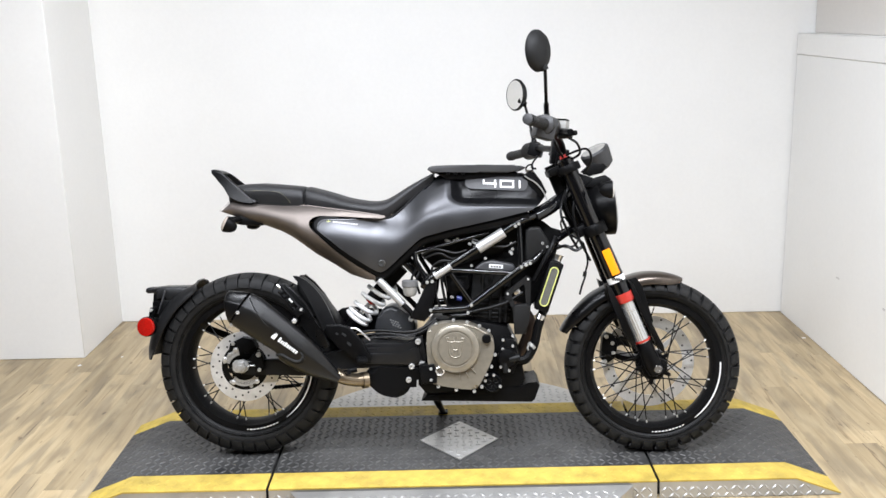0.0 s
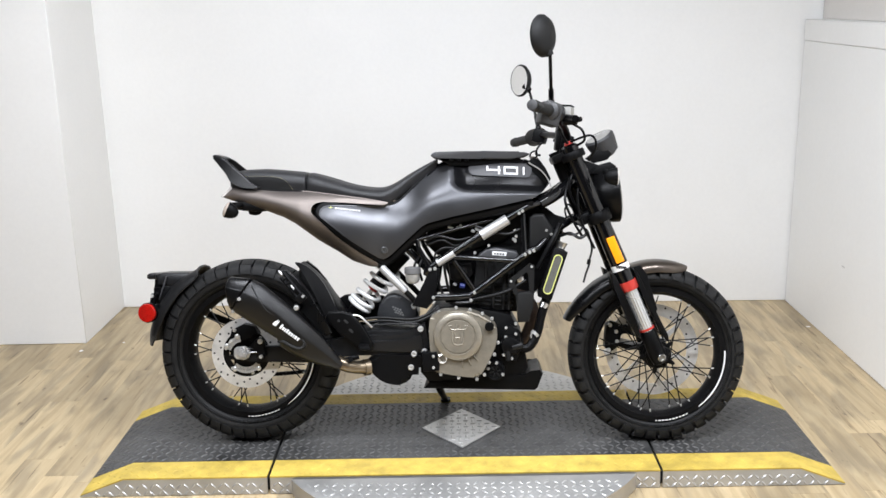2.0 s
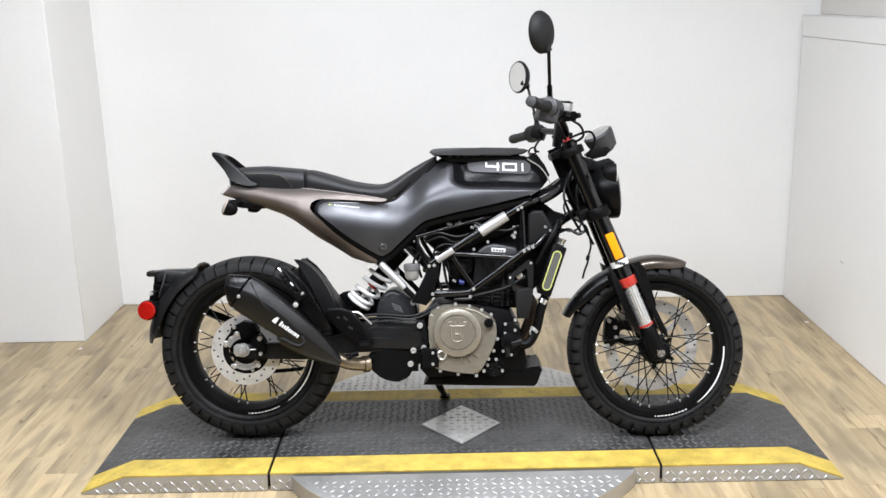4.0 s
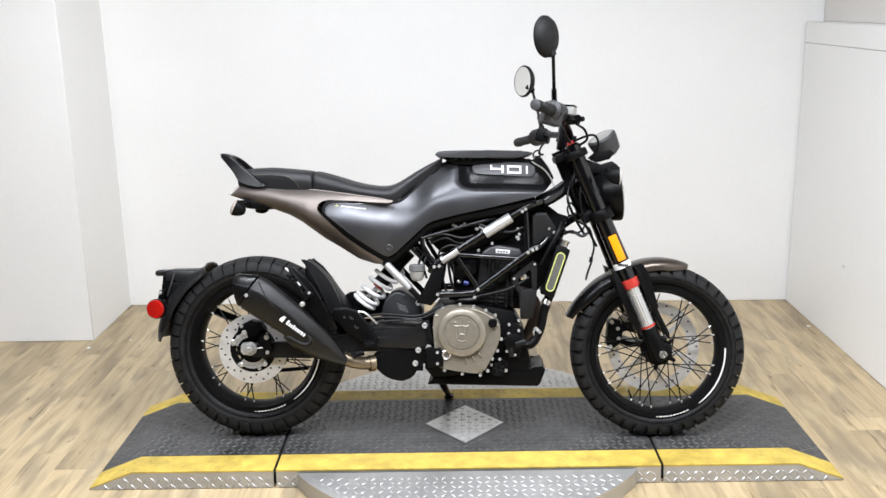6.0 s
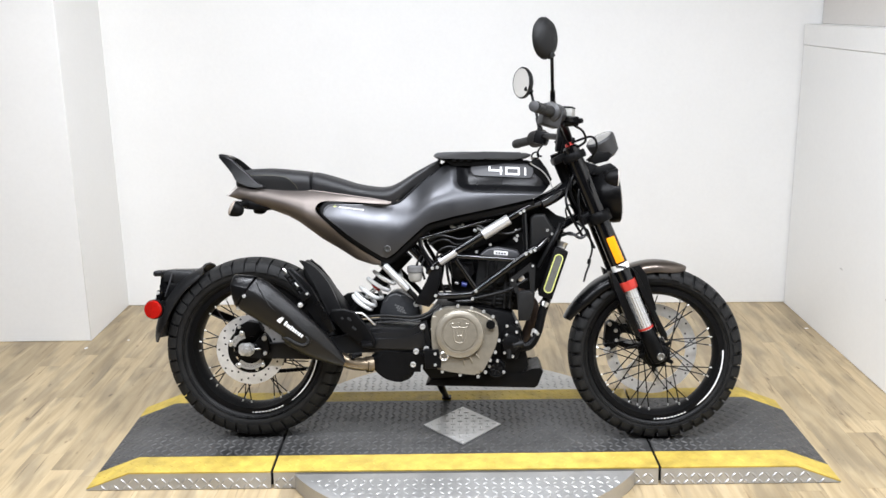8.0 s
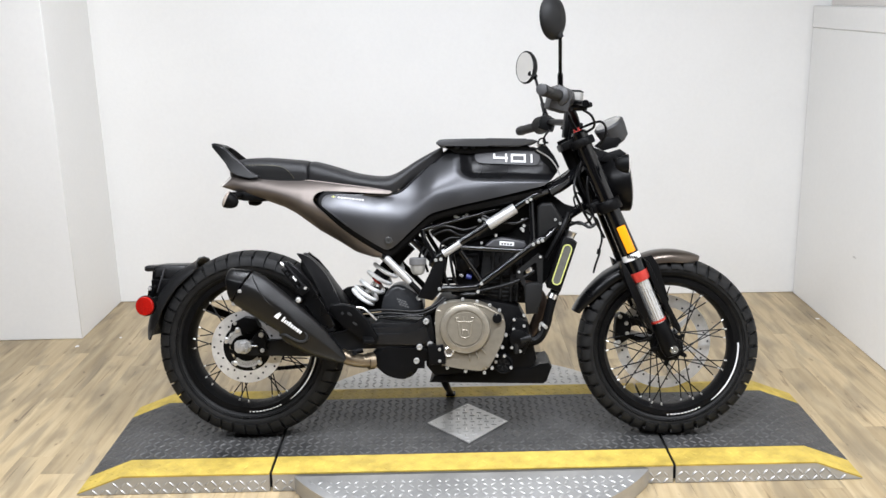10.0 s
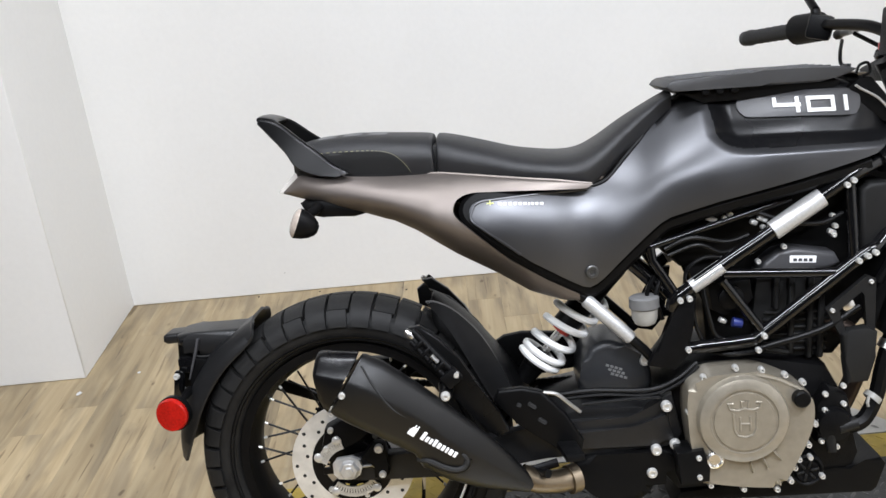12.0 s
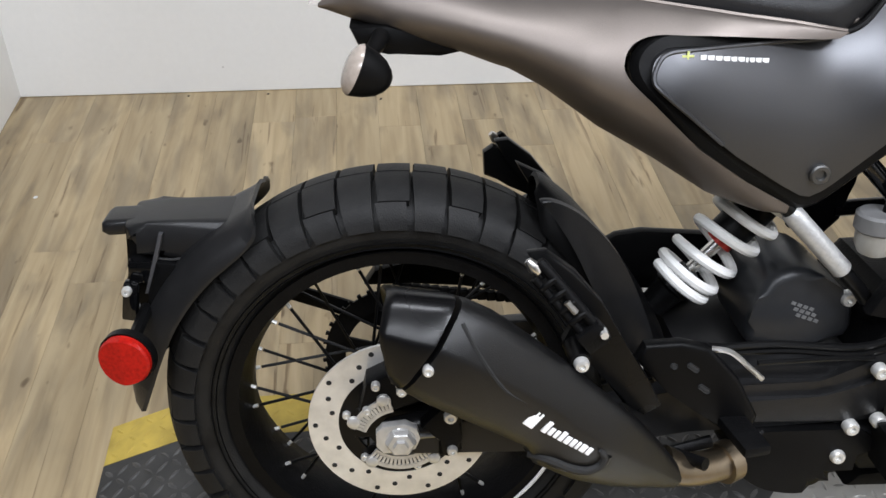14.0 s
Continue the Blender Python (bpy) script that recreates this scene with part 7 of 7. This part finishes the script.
for s in (-1, 1):
    bm = bmesh.new()
    plate = [(0.140, 0.583), (0.160, 0.585), (0.192, 0.560), (0.224, 0.520), (0.252, 0.470), (0.285, 0.415), (0.300, 0.385), (0.280, 0.372), (0.255, 0.390), (0.236, 0.425), (0.214, 0.452), (0.190, 0.452), (0.182, 0.475), (0.196, 0.497), (0.180, 0.525), (0.158, 0.552)]
    prism(bm, plate, s * 0.188, s * 0.172, 0.004)
    if s > 0:
        prism(bm, [(0.126, 0.560), (0.140, 0.570), (0.166, 0.558), (0.236, 0.490), (0.224, 0.478), (0.164, 0.513), (0.128, 0.526)], 0.188, 0.206, 0.004)
    tube(bm, [(0.196, s * 0.180, 0.470), (0.196, s * 0.224, 0.470)], [0.014, 0.011], 14)
    part("footrest_bracket", bm, SATIN_BLACK, bike, "black pillion footrest bracket")
    bm = bmesh.new()
    a, b = Vector((0.143, s * 0.204, 0.578)), Vector((0.206, s * 0.214, 0.502))
    d = (b - a).normalized()
    lift = Vector((d.z, 0, -d.x)) * 0.0085
    tube(bm, [a - lift, a.lerp(b, 0.05) - lift, b - lift], [0.005, 0.0062, 0.0062], 10)
    tube(bm, [a + lift * 0.9 + d * 0.012, b + lift * 0.9], 0.0050, 10)
    block(bm, (0.026, 0.022, 0.030), tuple(b + d * 0.004), (0, math.degrees(math.atan2(-d.z, d.x)), 0), 0.004)
    for q in (0.25, 0.42, 0.59, 0.76):
        c = a.lerp(b, q)
        block(bm, (0.007, 0.014, 0.023), tuple(c), (0, math.degrees(math.atan2(-d.z, d.x)), 0), 0.002, 1)
    footrest = part("footrest", bm, CASTING, bike, "dark folding footrest with ribs")
    bm = bmesh.new()
    tube(bm, [a - d * 0.008, a + d * 0.002, a + d * 0.010], [0.004, 0.0075, 0.005], 10)
    part("pin", bm, STEEL, footrest, "bright footrest pin")
    bm = bmesh.new()
    tube(bm, [a.lerp(b, 0.50) + Vector((0.004, s * 0.006, 0)), a.lerp(b, 0.66) + Vector((0.004, s * 0.006, 0))], 0.0038, 8)
    part("spring_pin", bm, STEEL, footrest, "bright spring pin")
    bm = bmesh.new()
    tube(bm, [b + Vector((0.012, s * 0.004, 0.004)), b + Vector((0.012, s * 0.016, 0.004))], 0.0045, 8)
    part("pivot_pin", bm, ZINC, footrest, "bright pivot pin")
bm = bmesh.new()
prism(bm, [(0.274, 0.427), (0.284, 0.447), (0.326, 0.449), (0.360, 0.440), (0.400, 0.395), (0.428, 0.343), (0.423, 0.321), (0.393, 0.318), (0.356, 0.350), (0.315, 0.382)], -0.158, -0.140, 0.006, 3)
heel = part("heel_plate", bm, BLACK_PLASTIC, bike, "black heel plate with slots")
bm = bmesh.new()
for x, z in ((0.319, 0.419), (0.342, 0.416), (0.358, 0.386)):
    block(bm, (0.017 if x > 0.33 else 0.009, 0.002, 0.007), (x, -0.1585, z), (0, 38, 0), 0.002, 1)
tagged(part("slot_pattern", bm, GAP_M, heel), kind="stuff")
bm = bmesh.new()
tube(bm, spline([(0.364, -0.15, 0.436), (0.386, -0.155, 0.433), (0.41, -0.158, 0.412), (0.426, -0.158, 0.397)], 4), 0.0035, 8)
part("brake_pedal_rod", bm, STEEL, bike, "bright pedal rod")
bm = bmesh.new()
tube(bm, [(0.38, -0.145, 0.30), (0.33, -0.15, 0.29), (0.36, -0.19, 0.30)], 0.008, 10)
block(bm, (0.034, 0.07, 0.014), (0.402, -0.185, 0.338), (0, 0, 10), 0.005)
part("rider_footrest", bm, CASTING, bike, "black rider footrest")

# shock with white spring
bm = bmesh.new()
A, B = Vector((0.364, -0.004, 0.450)), Vector((0.490, -0.004, 0.594))
d = (B - A).normalized()
u = d.cross(Vector((0, 1, 0))).normalized()
coil = []
# half turns of the coil and how far up the damper each one lies: close at the foot, wide above
WIND = [(0.5, 0.0), (1, 0.011), (3, 0.092), (5, 0.246), (7, 0.452), (9, 0.611), (11, 0.78), (12.6, 0.90)]
for k in range(190):
    turns = 0.5 + 12.1 * k / 189
    w = math.pi * turns
    coil.append(A.lerp(B, ease(WIND, turns)) + 0.0385 * (math.cos(w) * Vector((0, 1, 0)) + math.sin(w) * u))
tube(bm, coil, 0.0070, 9)
shock = part("shock_spring", bm, WHITE_M, bike, "white coil spring")
bm = bmesh.new()
tube(bm, [A - d * 0.03, A.lerp(B, 0.62)], 0.0085, 14)
part("damper_rod", bm, STEEL, shock, "bright steel damper rod")
bm = bmesh.new()
tube(bm, [A - d * 0.05, A - d * 0.016, A - d * 0.012, A + d * 0.006, A + d * 0.02], [0.018, 0.022, 0.027, 0.022, 0.014], 18)
part("spring_seat", bm, CASTING, shock, "black lower spring seat")
bm = bmesh.new()
tube(bm, [A.lerp(B, 0.36), A.lerp(B, 0.42)], 0.018, 14)
part("bump_stop", bm, RED_M, shock, "red bump stop")
bm = bmesh.new()
tube(bm, [A.lerp(B, 0.42), A.lerp(B, 0.44), B, B + d * 0.04], [0.020, 0.0255, 0.026, 0.028], 20)
part("shock_top", bm, BLACK_PLASTIC, shock, "black damper body")
bm = bmesh.new()
tube(bm, [(0.451, -0.103, 0.587), (0.454, -0.103, 0.584), (0.528, -0.097, 0.507), (0.531, -0.097, 0.504)], [0.009, 0.0124, 0.0124, 0.009], 18)
part("subframe_sleeve", bm, SLEEVE_M, bike, "pale silver tube sleeve")
for s in (-1, 1):
    bm = bmesh.new()
    tube(bm, [(0.40, 0.105 * s, 0.635), (0.44, 0.103 * s, 0.598), (0.55, 0.098 * s, 0.484), (0.565, 0.098 * s, 0.465)], 0.0092, 12)
    part("subframe_tube", bm, SATIN_BLACK, bike, "black subframe tube")
# reservoir, chain cover box
bm = bmesh.new()
tube(bm, [(0.554, -0.11, 0.586), (0.554, -0.11, 0.583), (0.554, -0.11, 0.566), (0.554, -0.11, 0.563)], [0.023, 0.0265, 0.027, 0.024], 20)
part("reservoir_cap", bm, FLAT_GREY_M, bike, "grey reservoir cap")
bm = bmesh.new()
tube(bm, [(0.554, -0.11, 0.563), (0.554, -0.11, 0.546), (0.554, -0.11, 0.536), (0.554, -0.11, 0.532)], [0.0238, 0.0225, 0.018, 0.010], 16)
part("fluid_reservoir", bm, RES_M, bike, "milky fluid reservoir")
bm = bmesh.new()
out = [(0.436, 0.395), (0.437, 0.445), (0.456, 0.484), (0.492, 0.497), (0.532, 0.478), (0.562, 0.448), (0.56, 0.40), (0.50, 0.395)]
prism(bm, [tuple(p.to_2d()) for p in spline([Vector((a, b, 0)) for a, b in out], 3, True)], -0.078, 0.05, 0.014, 3)
box = part("side_cover_box", bm, COVER_M, bike, "dark rounded plastic cover")
bm = bmesh.new()
for r in range(3):
    for k in range(4):
        block(bm, (0.006, 0.001, 0.0045), (0.486 + 0.0078 * k + 0.004 * r, -0.0785, 0.452 - 0.0085 * r - 0.003 * k), (0, 24, 0), 0)
tagged(part("warning_print", bm, FLAT_GREY_M, box, "faint grey print"), kind="stuff")

# rear mudguard and plate holder
def flared_guard(bm, rows, thick=0.005):
    """A mudguard with a flat back and flanks that flare out over the tyre's walls.
    rows: angle, radius of the back, half width of the back, of the rim, depth of the flank."""
    P = spline([Vector((a, r, 0)) for a, r, *_ in rows], 5)
    Q = spline([Vector(q[2:]) for q in rows], 5)
    both_sides = []
    for inset in (0.0, thick):
        rings = []
        for p, q in zip(P, Q):
            c, sn = math.cos(radians(p.x)), math.sin(radians(p.x))
            half = [(0.0, q.x * 0.0), (0.0, q.x * 0.7), (-0.0015, q.x), (-0.006, q.x + (q.y - q.x) * 0.30), (-q.z * 0.5, q.x + (q.y - q.x) * 0.62), (-q.z, q.y)]
            ring = [(r, -y) for r, y in reversed(half[1:])] + half
            rings.append([bm.verts.new(((p.y + r - inset) * c + RA[0], y * (1 - inset * 4), (p.y + r - inset) * sn + RA[2])) for r, y in ring])
        for a, b in zip(rings, rings[1:]):
            bridge(bm, a, b, closed=False)
        both_sides.append(rings)
    for k in (0, -1):
        bridge(bm, both_sides[0][k], both_sides[1][k], closed=False)
        bridge(bm, [r[k] for r in both_sides[0]], [r[k] for r in both_sides[1]], closed=False)


bm = bmesh.new()
flared_guard(bm, [(120.5, 0.330, 0.040, 0.072, 0.012), (123, 0.326, 0.046, 0.078, 0.022), (129, 0.330, 0.050, 0.081, 0.031), (138, 0.337, 0.050, 0.081, 0.036), (150, 0.341, 0.050, 0.080, 0.037), (160, 0.343, 0.048, 0.080, 0.036), (168, 0.345, 0.044, 0.081, 0.033), (173, 0.346, 0.036, 0.080, 0.028), (176, 0.347, 0.024, 0.079, 0.024)])
part("rear_mudguard", bm, SWING_M, bike, "black plastic rear mudguard with flared edges", 60)
bm = bmesh.new()
prism(bm, [(-0.318, 0.563), (-0.29, 0.566), (-0.195, 0.567), (-0.185, 0.552), (-0.205, 0.525), (-0.235, 0.508), (-0.280, 0.520), (-0.300, 0.540), (-0.318, 0.545)], -0.044, 0.044, 0.013, 3)
holder = part("plate_holder", bm, SWING_M, bike, "black number plate holder")
bm = bmesh.new()
prism(bm, [(-0.322, 0.552), (-0.318, 0.505), (-0.334, 0.478), (-0.338, 0.455), (-0.30, 0.430), (-0.255, 0.50), (-0.262, 0.552)], -0.030, 0.030, 0.006)
part("holder_web", bm, BLACK_PLASTIC, holder, "black web under the plate holder")
for sy in (-1, 1):
    bm = bmesh.new()
    tube(bm, spline([(-0.192, sy * 0.030, 0.5672), (-0.194, sy * 0.041, 0.562), (-0.205, sy * 0.0445, 0.545), (-0.228, sy * 0.0448, 0.529), (-0.262, sy * 0.0448, 0.520), (-0.286, sy * 0.0448, 0.522)], 4), 0.0016, 6)
    part("holder_seam", bm, GAP_M, holder, "dark seam of the plate holder")
bm = bmesh.new()
prism(bm, [(-0.300, 0.440), (-0.290, 0.462), (-0.015, 0.357), (-0.010, 0.333), (-0.024, 0.334)], 0.097, 0.105, 0.003)
tube(bm, [(-0.285, 0.040, 0.452), (-0.285, 0.104, 0.449)], 0.010, 10)
part("holder_strut", bm, BLACK_PLASTIC, holder, "black strut from the axle to the plate holder")
bm = bmesh.new()
prism(bm, [(-0.350, 0.559), (-0.344, 0.563), (-0.305, 0.564), (-0.300, 0.545), (-0.343, 0.543), (-0.351, 0.548)], -0.025, 0.025, 0.007, 3)
part("holder_nose", bm, SWING_M, holder)
bm = bmesh.new()
prism(bm, [(-0.285, 0.522), (-0.235, 0.51), (-0.245, 0.47), (-0.285, 0.42), (-0.308, 0.43), (-0.298, 0.48)], -0.054, 0.054, 0.008)
part("holder_stem", bm, BLACK_PLASTIC, holder)
bm = bmesh.new()
prism(bm, [(-0.277, 0.556), (-0.272, 0.556), (-0.296, 0.478), (-0.303, 0.478)], -0.052, 0.052, 0.002)
part("plate_bracket", bm, BADGE_M, holder, "thin dark grey plate bracket")
bm = bmesh.new()
block(bm, (0.03, 0.10, 0.03), (-0.305, 0, 0.505), bevel=0.005)
block(bm, (0.018, 0.016, 0.05), (-0.318, -0.06, 0.475), (0, 10, 0), 0.004)
part("plate_lamp", bm, GLOSS_BLACK, bike, "black plate lamp")
bolts(bike, [(-0.318, -0.068, 0.492), (-0.318, -0.05, 0.46)], 0.006, 0.008)
bm = bmesh.new()
tilt = Matrix.Rotation(radians(-10), 3, "Z")
REFL = Vector((-0.307, -0.146, 0.446))
half_w = [w for w in np.linspace(-math.pi / 2, math.pi / 2, 17)]
for side, name in ((-1, "round_reflector"), (1, "lens_half")):
    bm = bmesh.new()
    rim = [Vector((side * 0.0305 * math.cos(w), -0.006, 0.0305 * math.sin(w))) for w in half_w]
    face = [bm.verts.new(REFL + tilt @ Vector((p.x * 0.93, -0.0085 - 0.0035 * (1 - abs(p.x) / 0.0305) - (0.0 if side < 0 else 0.0), p.z * 0.93))) for p in rim]
    edge = [bm.verts.new(REFL + tilt @ p) for p in rim]
    foot_ring = [bm.verts.new(REFL + tilt @ Vector((p.x, 0.008, p.z))) for p in rim]
    bm.faces.new(face)
    bridge(bm, face, edge)
    bridge(bm, edge, foot_ring)
    bm.faces.new(foot_ring)
    if side < 0:
        lens = part(name, bm, RED_LENS, bike, "round red side reflector of two facets", 25)
    else:
        part(name, bm, RED_LENS, lens, "", 25)
bm = bmesh.new()
lathe(bm, [(0.0325, 0.000), (0.0325, 0.012), (0.02, 0.014)], 32, REFL, turn=tilt)
tube(bm, [tuple(REFL + Vector((0.002, 0.012, 0.006))), (-0.304, -0.05, 0.458)], 0.008, 8)
part("reflector_cup", bm, BLACK_PLASTIC, lens)

# cover on the chain side, behind the shock
bm = bmesh.new()
prism(bm, [(0.27, 0.455), (0.30, 0.474), (0.336, 0.479), (0.436, 0.471), (0.472, 0.436), (0.50, 0.40), (0.30, 0.385)], 0.086, 0.104, 0.006)
part("chain_cover", bm, BLACK_PLASTIC, bike, "black chain cover")

# ---- small litter and wall marks ----
rng = random.Random(23)


def scrap(x, y, size, mat, label, name):
    """A small crumpled flake that lies on the floor."""
    bm = bmesh.new()
    n = 7
    rim = [size * (0.6 + 0.5 * rng.random()) for _ in range(n)]
    top = bm.verts.new((0, 0, size * 0.30))
    ring = [bm.verts.new((q * math.cos(2 * math.pi * k / n), 0.7 * q * math.sin(2 * math.pi * k / n), 0.0008 + size * 0.16 * rng.random())) for k, q in enumerate(rim)]
    base = [bm.verts.new((v.co.x * 0.9, v.co.y * 0.9, 0.0)) for v in ring]
    for k in range(n):
        bm.faces.new((ring[k], ring[(k + 1) % n], top))
    bridge(bm, base, ring)
    bm.faces.new(base)
    tagged(finish(name, bm, mat, place=pose(x, y, 0.0004, 0, 0, rng.random() * 360)), label, "litter")


scrap(-0.986, 0.992, 0.013, PRINT_M, "small crumpled white paper scrap on the plank floor", "paper_scrap")
scrap(-0.826, 1.090, 0.008, PRINT_M, "tiny white paper flake on the plank floor", "paper_scrap")
scrap(2.315, 1.138, 0.012, PRINT_M, "small white paper scrap beside the white wall", "paper_scrap")
scrap(-0.524, 1.585, 0.006, GAP_M, "tiny dark crumb on the floor beside the wall", "crumb")
scrap(-0.30, 1.578, 0.005, GAP_M, "tiny dark crumb on the floor beside the wall", "crumb")
scrap(0.02, 1.52, 0.006, GAP_M, "tiny dark crumb on the plank floor near the wall", "crumb")


def scuff(x, y, z, w, h, turn):
    """A thin rubbed mark on a wall."""
    bm = bmesh.new()
    ring = [(w * (0.7 + 0.4 * rng.random()) * math.cos(2 * math.pi * k / 9), h * (0.6 + 0.5 * rng.random()) * math.sin(2 * math.pi * k / 9)) for k in range(9)]
    prism(bm, ring, -0.0006, 0.0006)
    tagged(finish("wall_scuff", bm, SCUFF_M, place=pose(x, y, z, 0, 0, turn)), "faint grey rub mark on white paint", "wall mark", kind="structure")


scuff(2.3415, 0.884, 0.358, 0.020, 0.005, 90)
scuff(2.3415, 0.446, 0.355, 0.012, 0.007, 90)
scuff(-0.419, 1.6015, 0.078, 0.0035, 0.003, -1.34)

# ---- floor boards ----
BW, BL = 0.1135, 0.92
floor_bm = bmesh.new()
block(floor_bm, (6.0, 9.40, 0.08), (-0.46, -3.02, -0.0465), bevel=0)
floor = tagged(finish("floor", floor_bm, GAP_M), "washed-oak vinyl plank floor with scuffs", "floor", kind="structure")
bm = bmesh.new()
block(bm, (BW - 0.0003, BL - 0.0004, 0.006), (0, 0, 0), bevel=0.0003, seg=1)
board = part("plank", bm, OAK, floor, place=pose(-1.0, 0.0, -0.003))
rng = random.Random(11)
rest = bmesh.new()
x = -3.34
while x < 2.42:
    y = 2.3 - rng.random() * BL
    far = 1.635 if x > -1.0 else 1.30
    while y > -8.1:
        y0, y1 = max(y - BL / 2, -7.6), min(y + BL / 2, far)
        if y1 - y0 < 0.02:
            pass
        elif y1 - y0 > BL - 0.001 and x > -2.0 and y > -1.75:
            ob = new("plank", board.data)
            ob.matrix_basis, ob.parent = pose(x, y, -0.003), floor
        elif y1 == far and x > -2.0:
            bm = bmesh.new()
            block(bm, (BW - 0.0003, y1 - y0 - 0.0004, 0.006), (0, 0, 0), bevel=0.0003, seg=1)
            part("plank", bm, OAK, floor, place=pose(x, (y0 + y1) / 2, -0.003))
        else:
            block(rest, (BW - 0.0003, y1 - y0 - 0.0004, 0.006), (x, (y0 + y1) / 2, -0.003), bevel=0)
        y -= BL
    x += BW
bpy.data.objects.remove(board)
tagged(part("far_planks", rest, OAK, floor), kind="stuff")
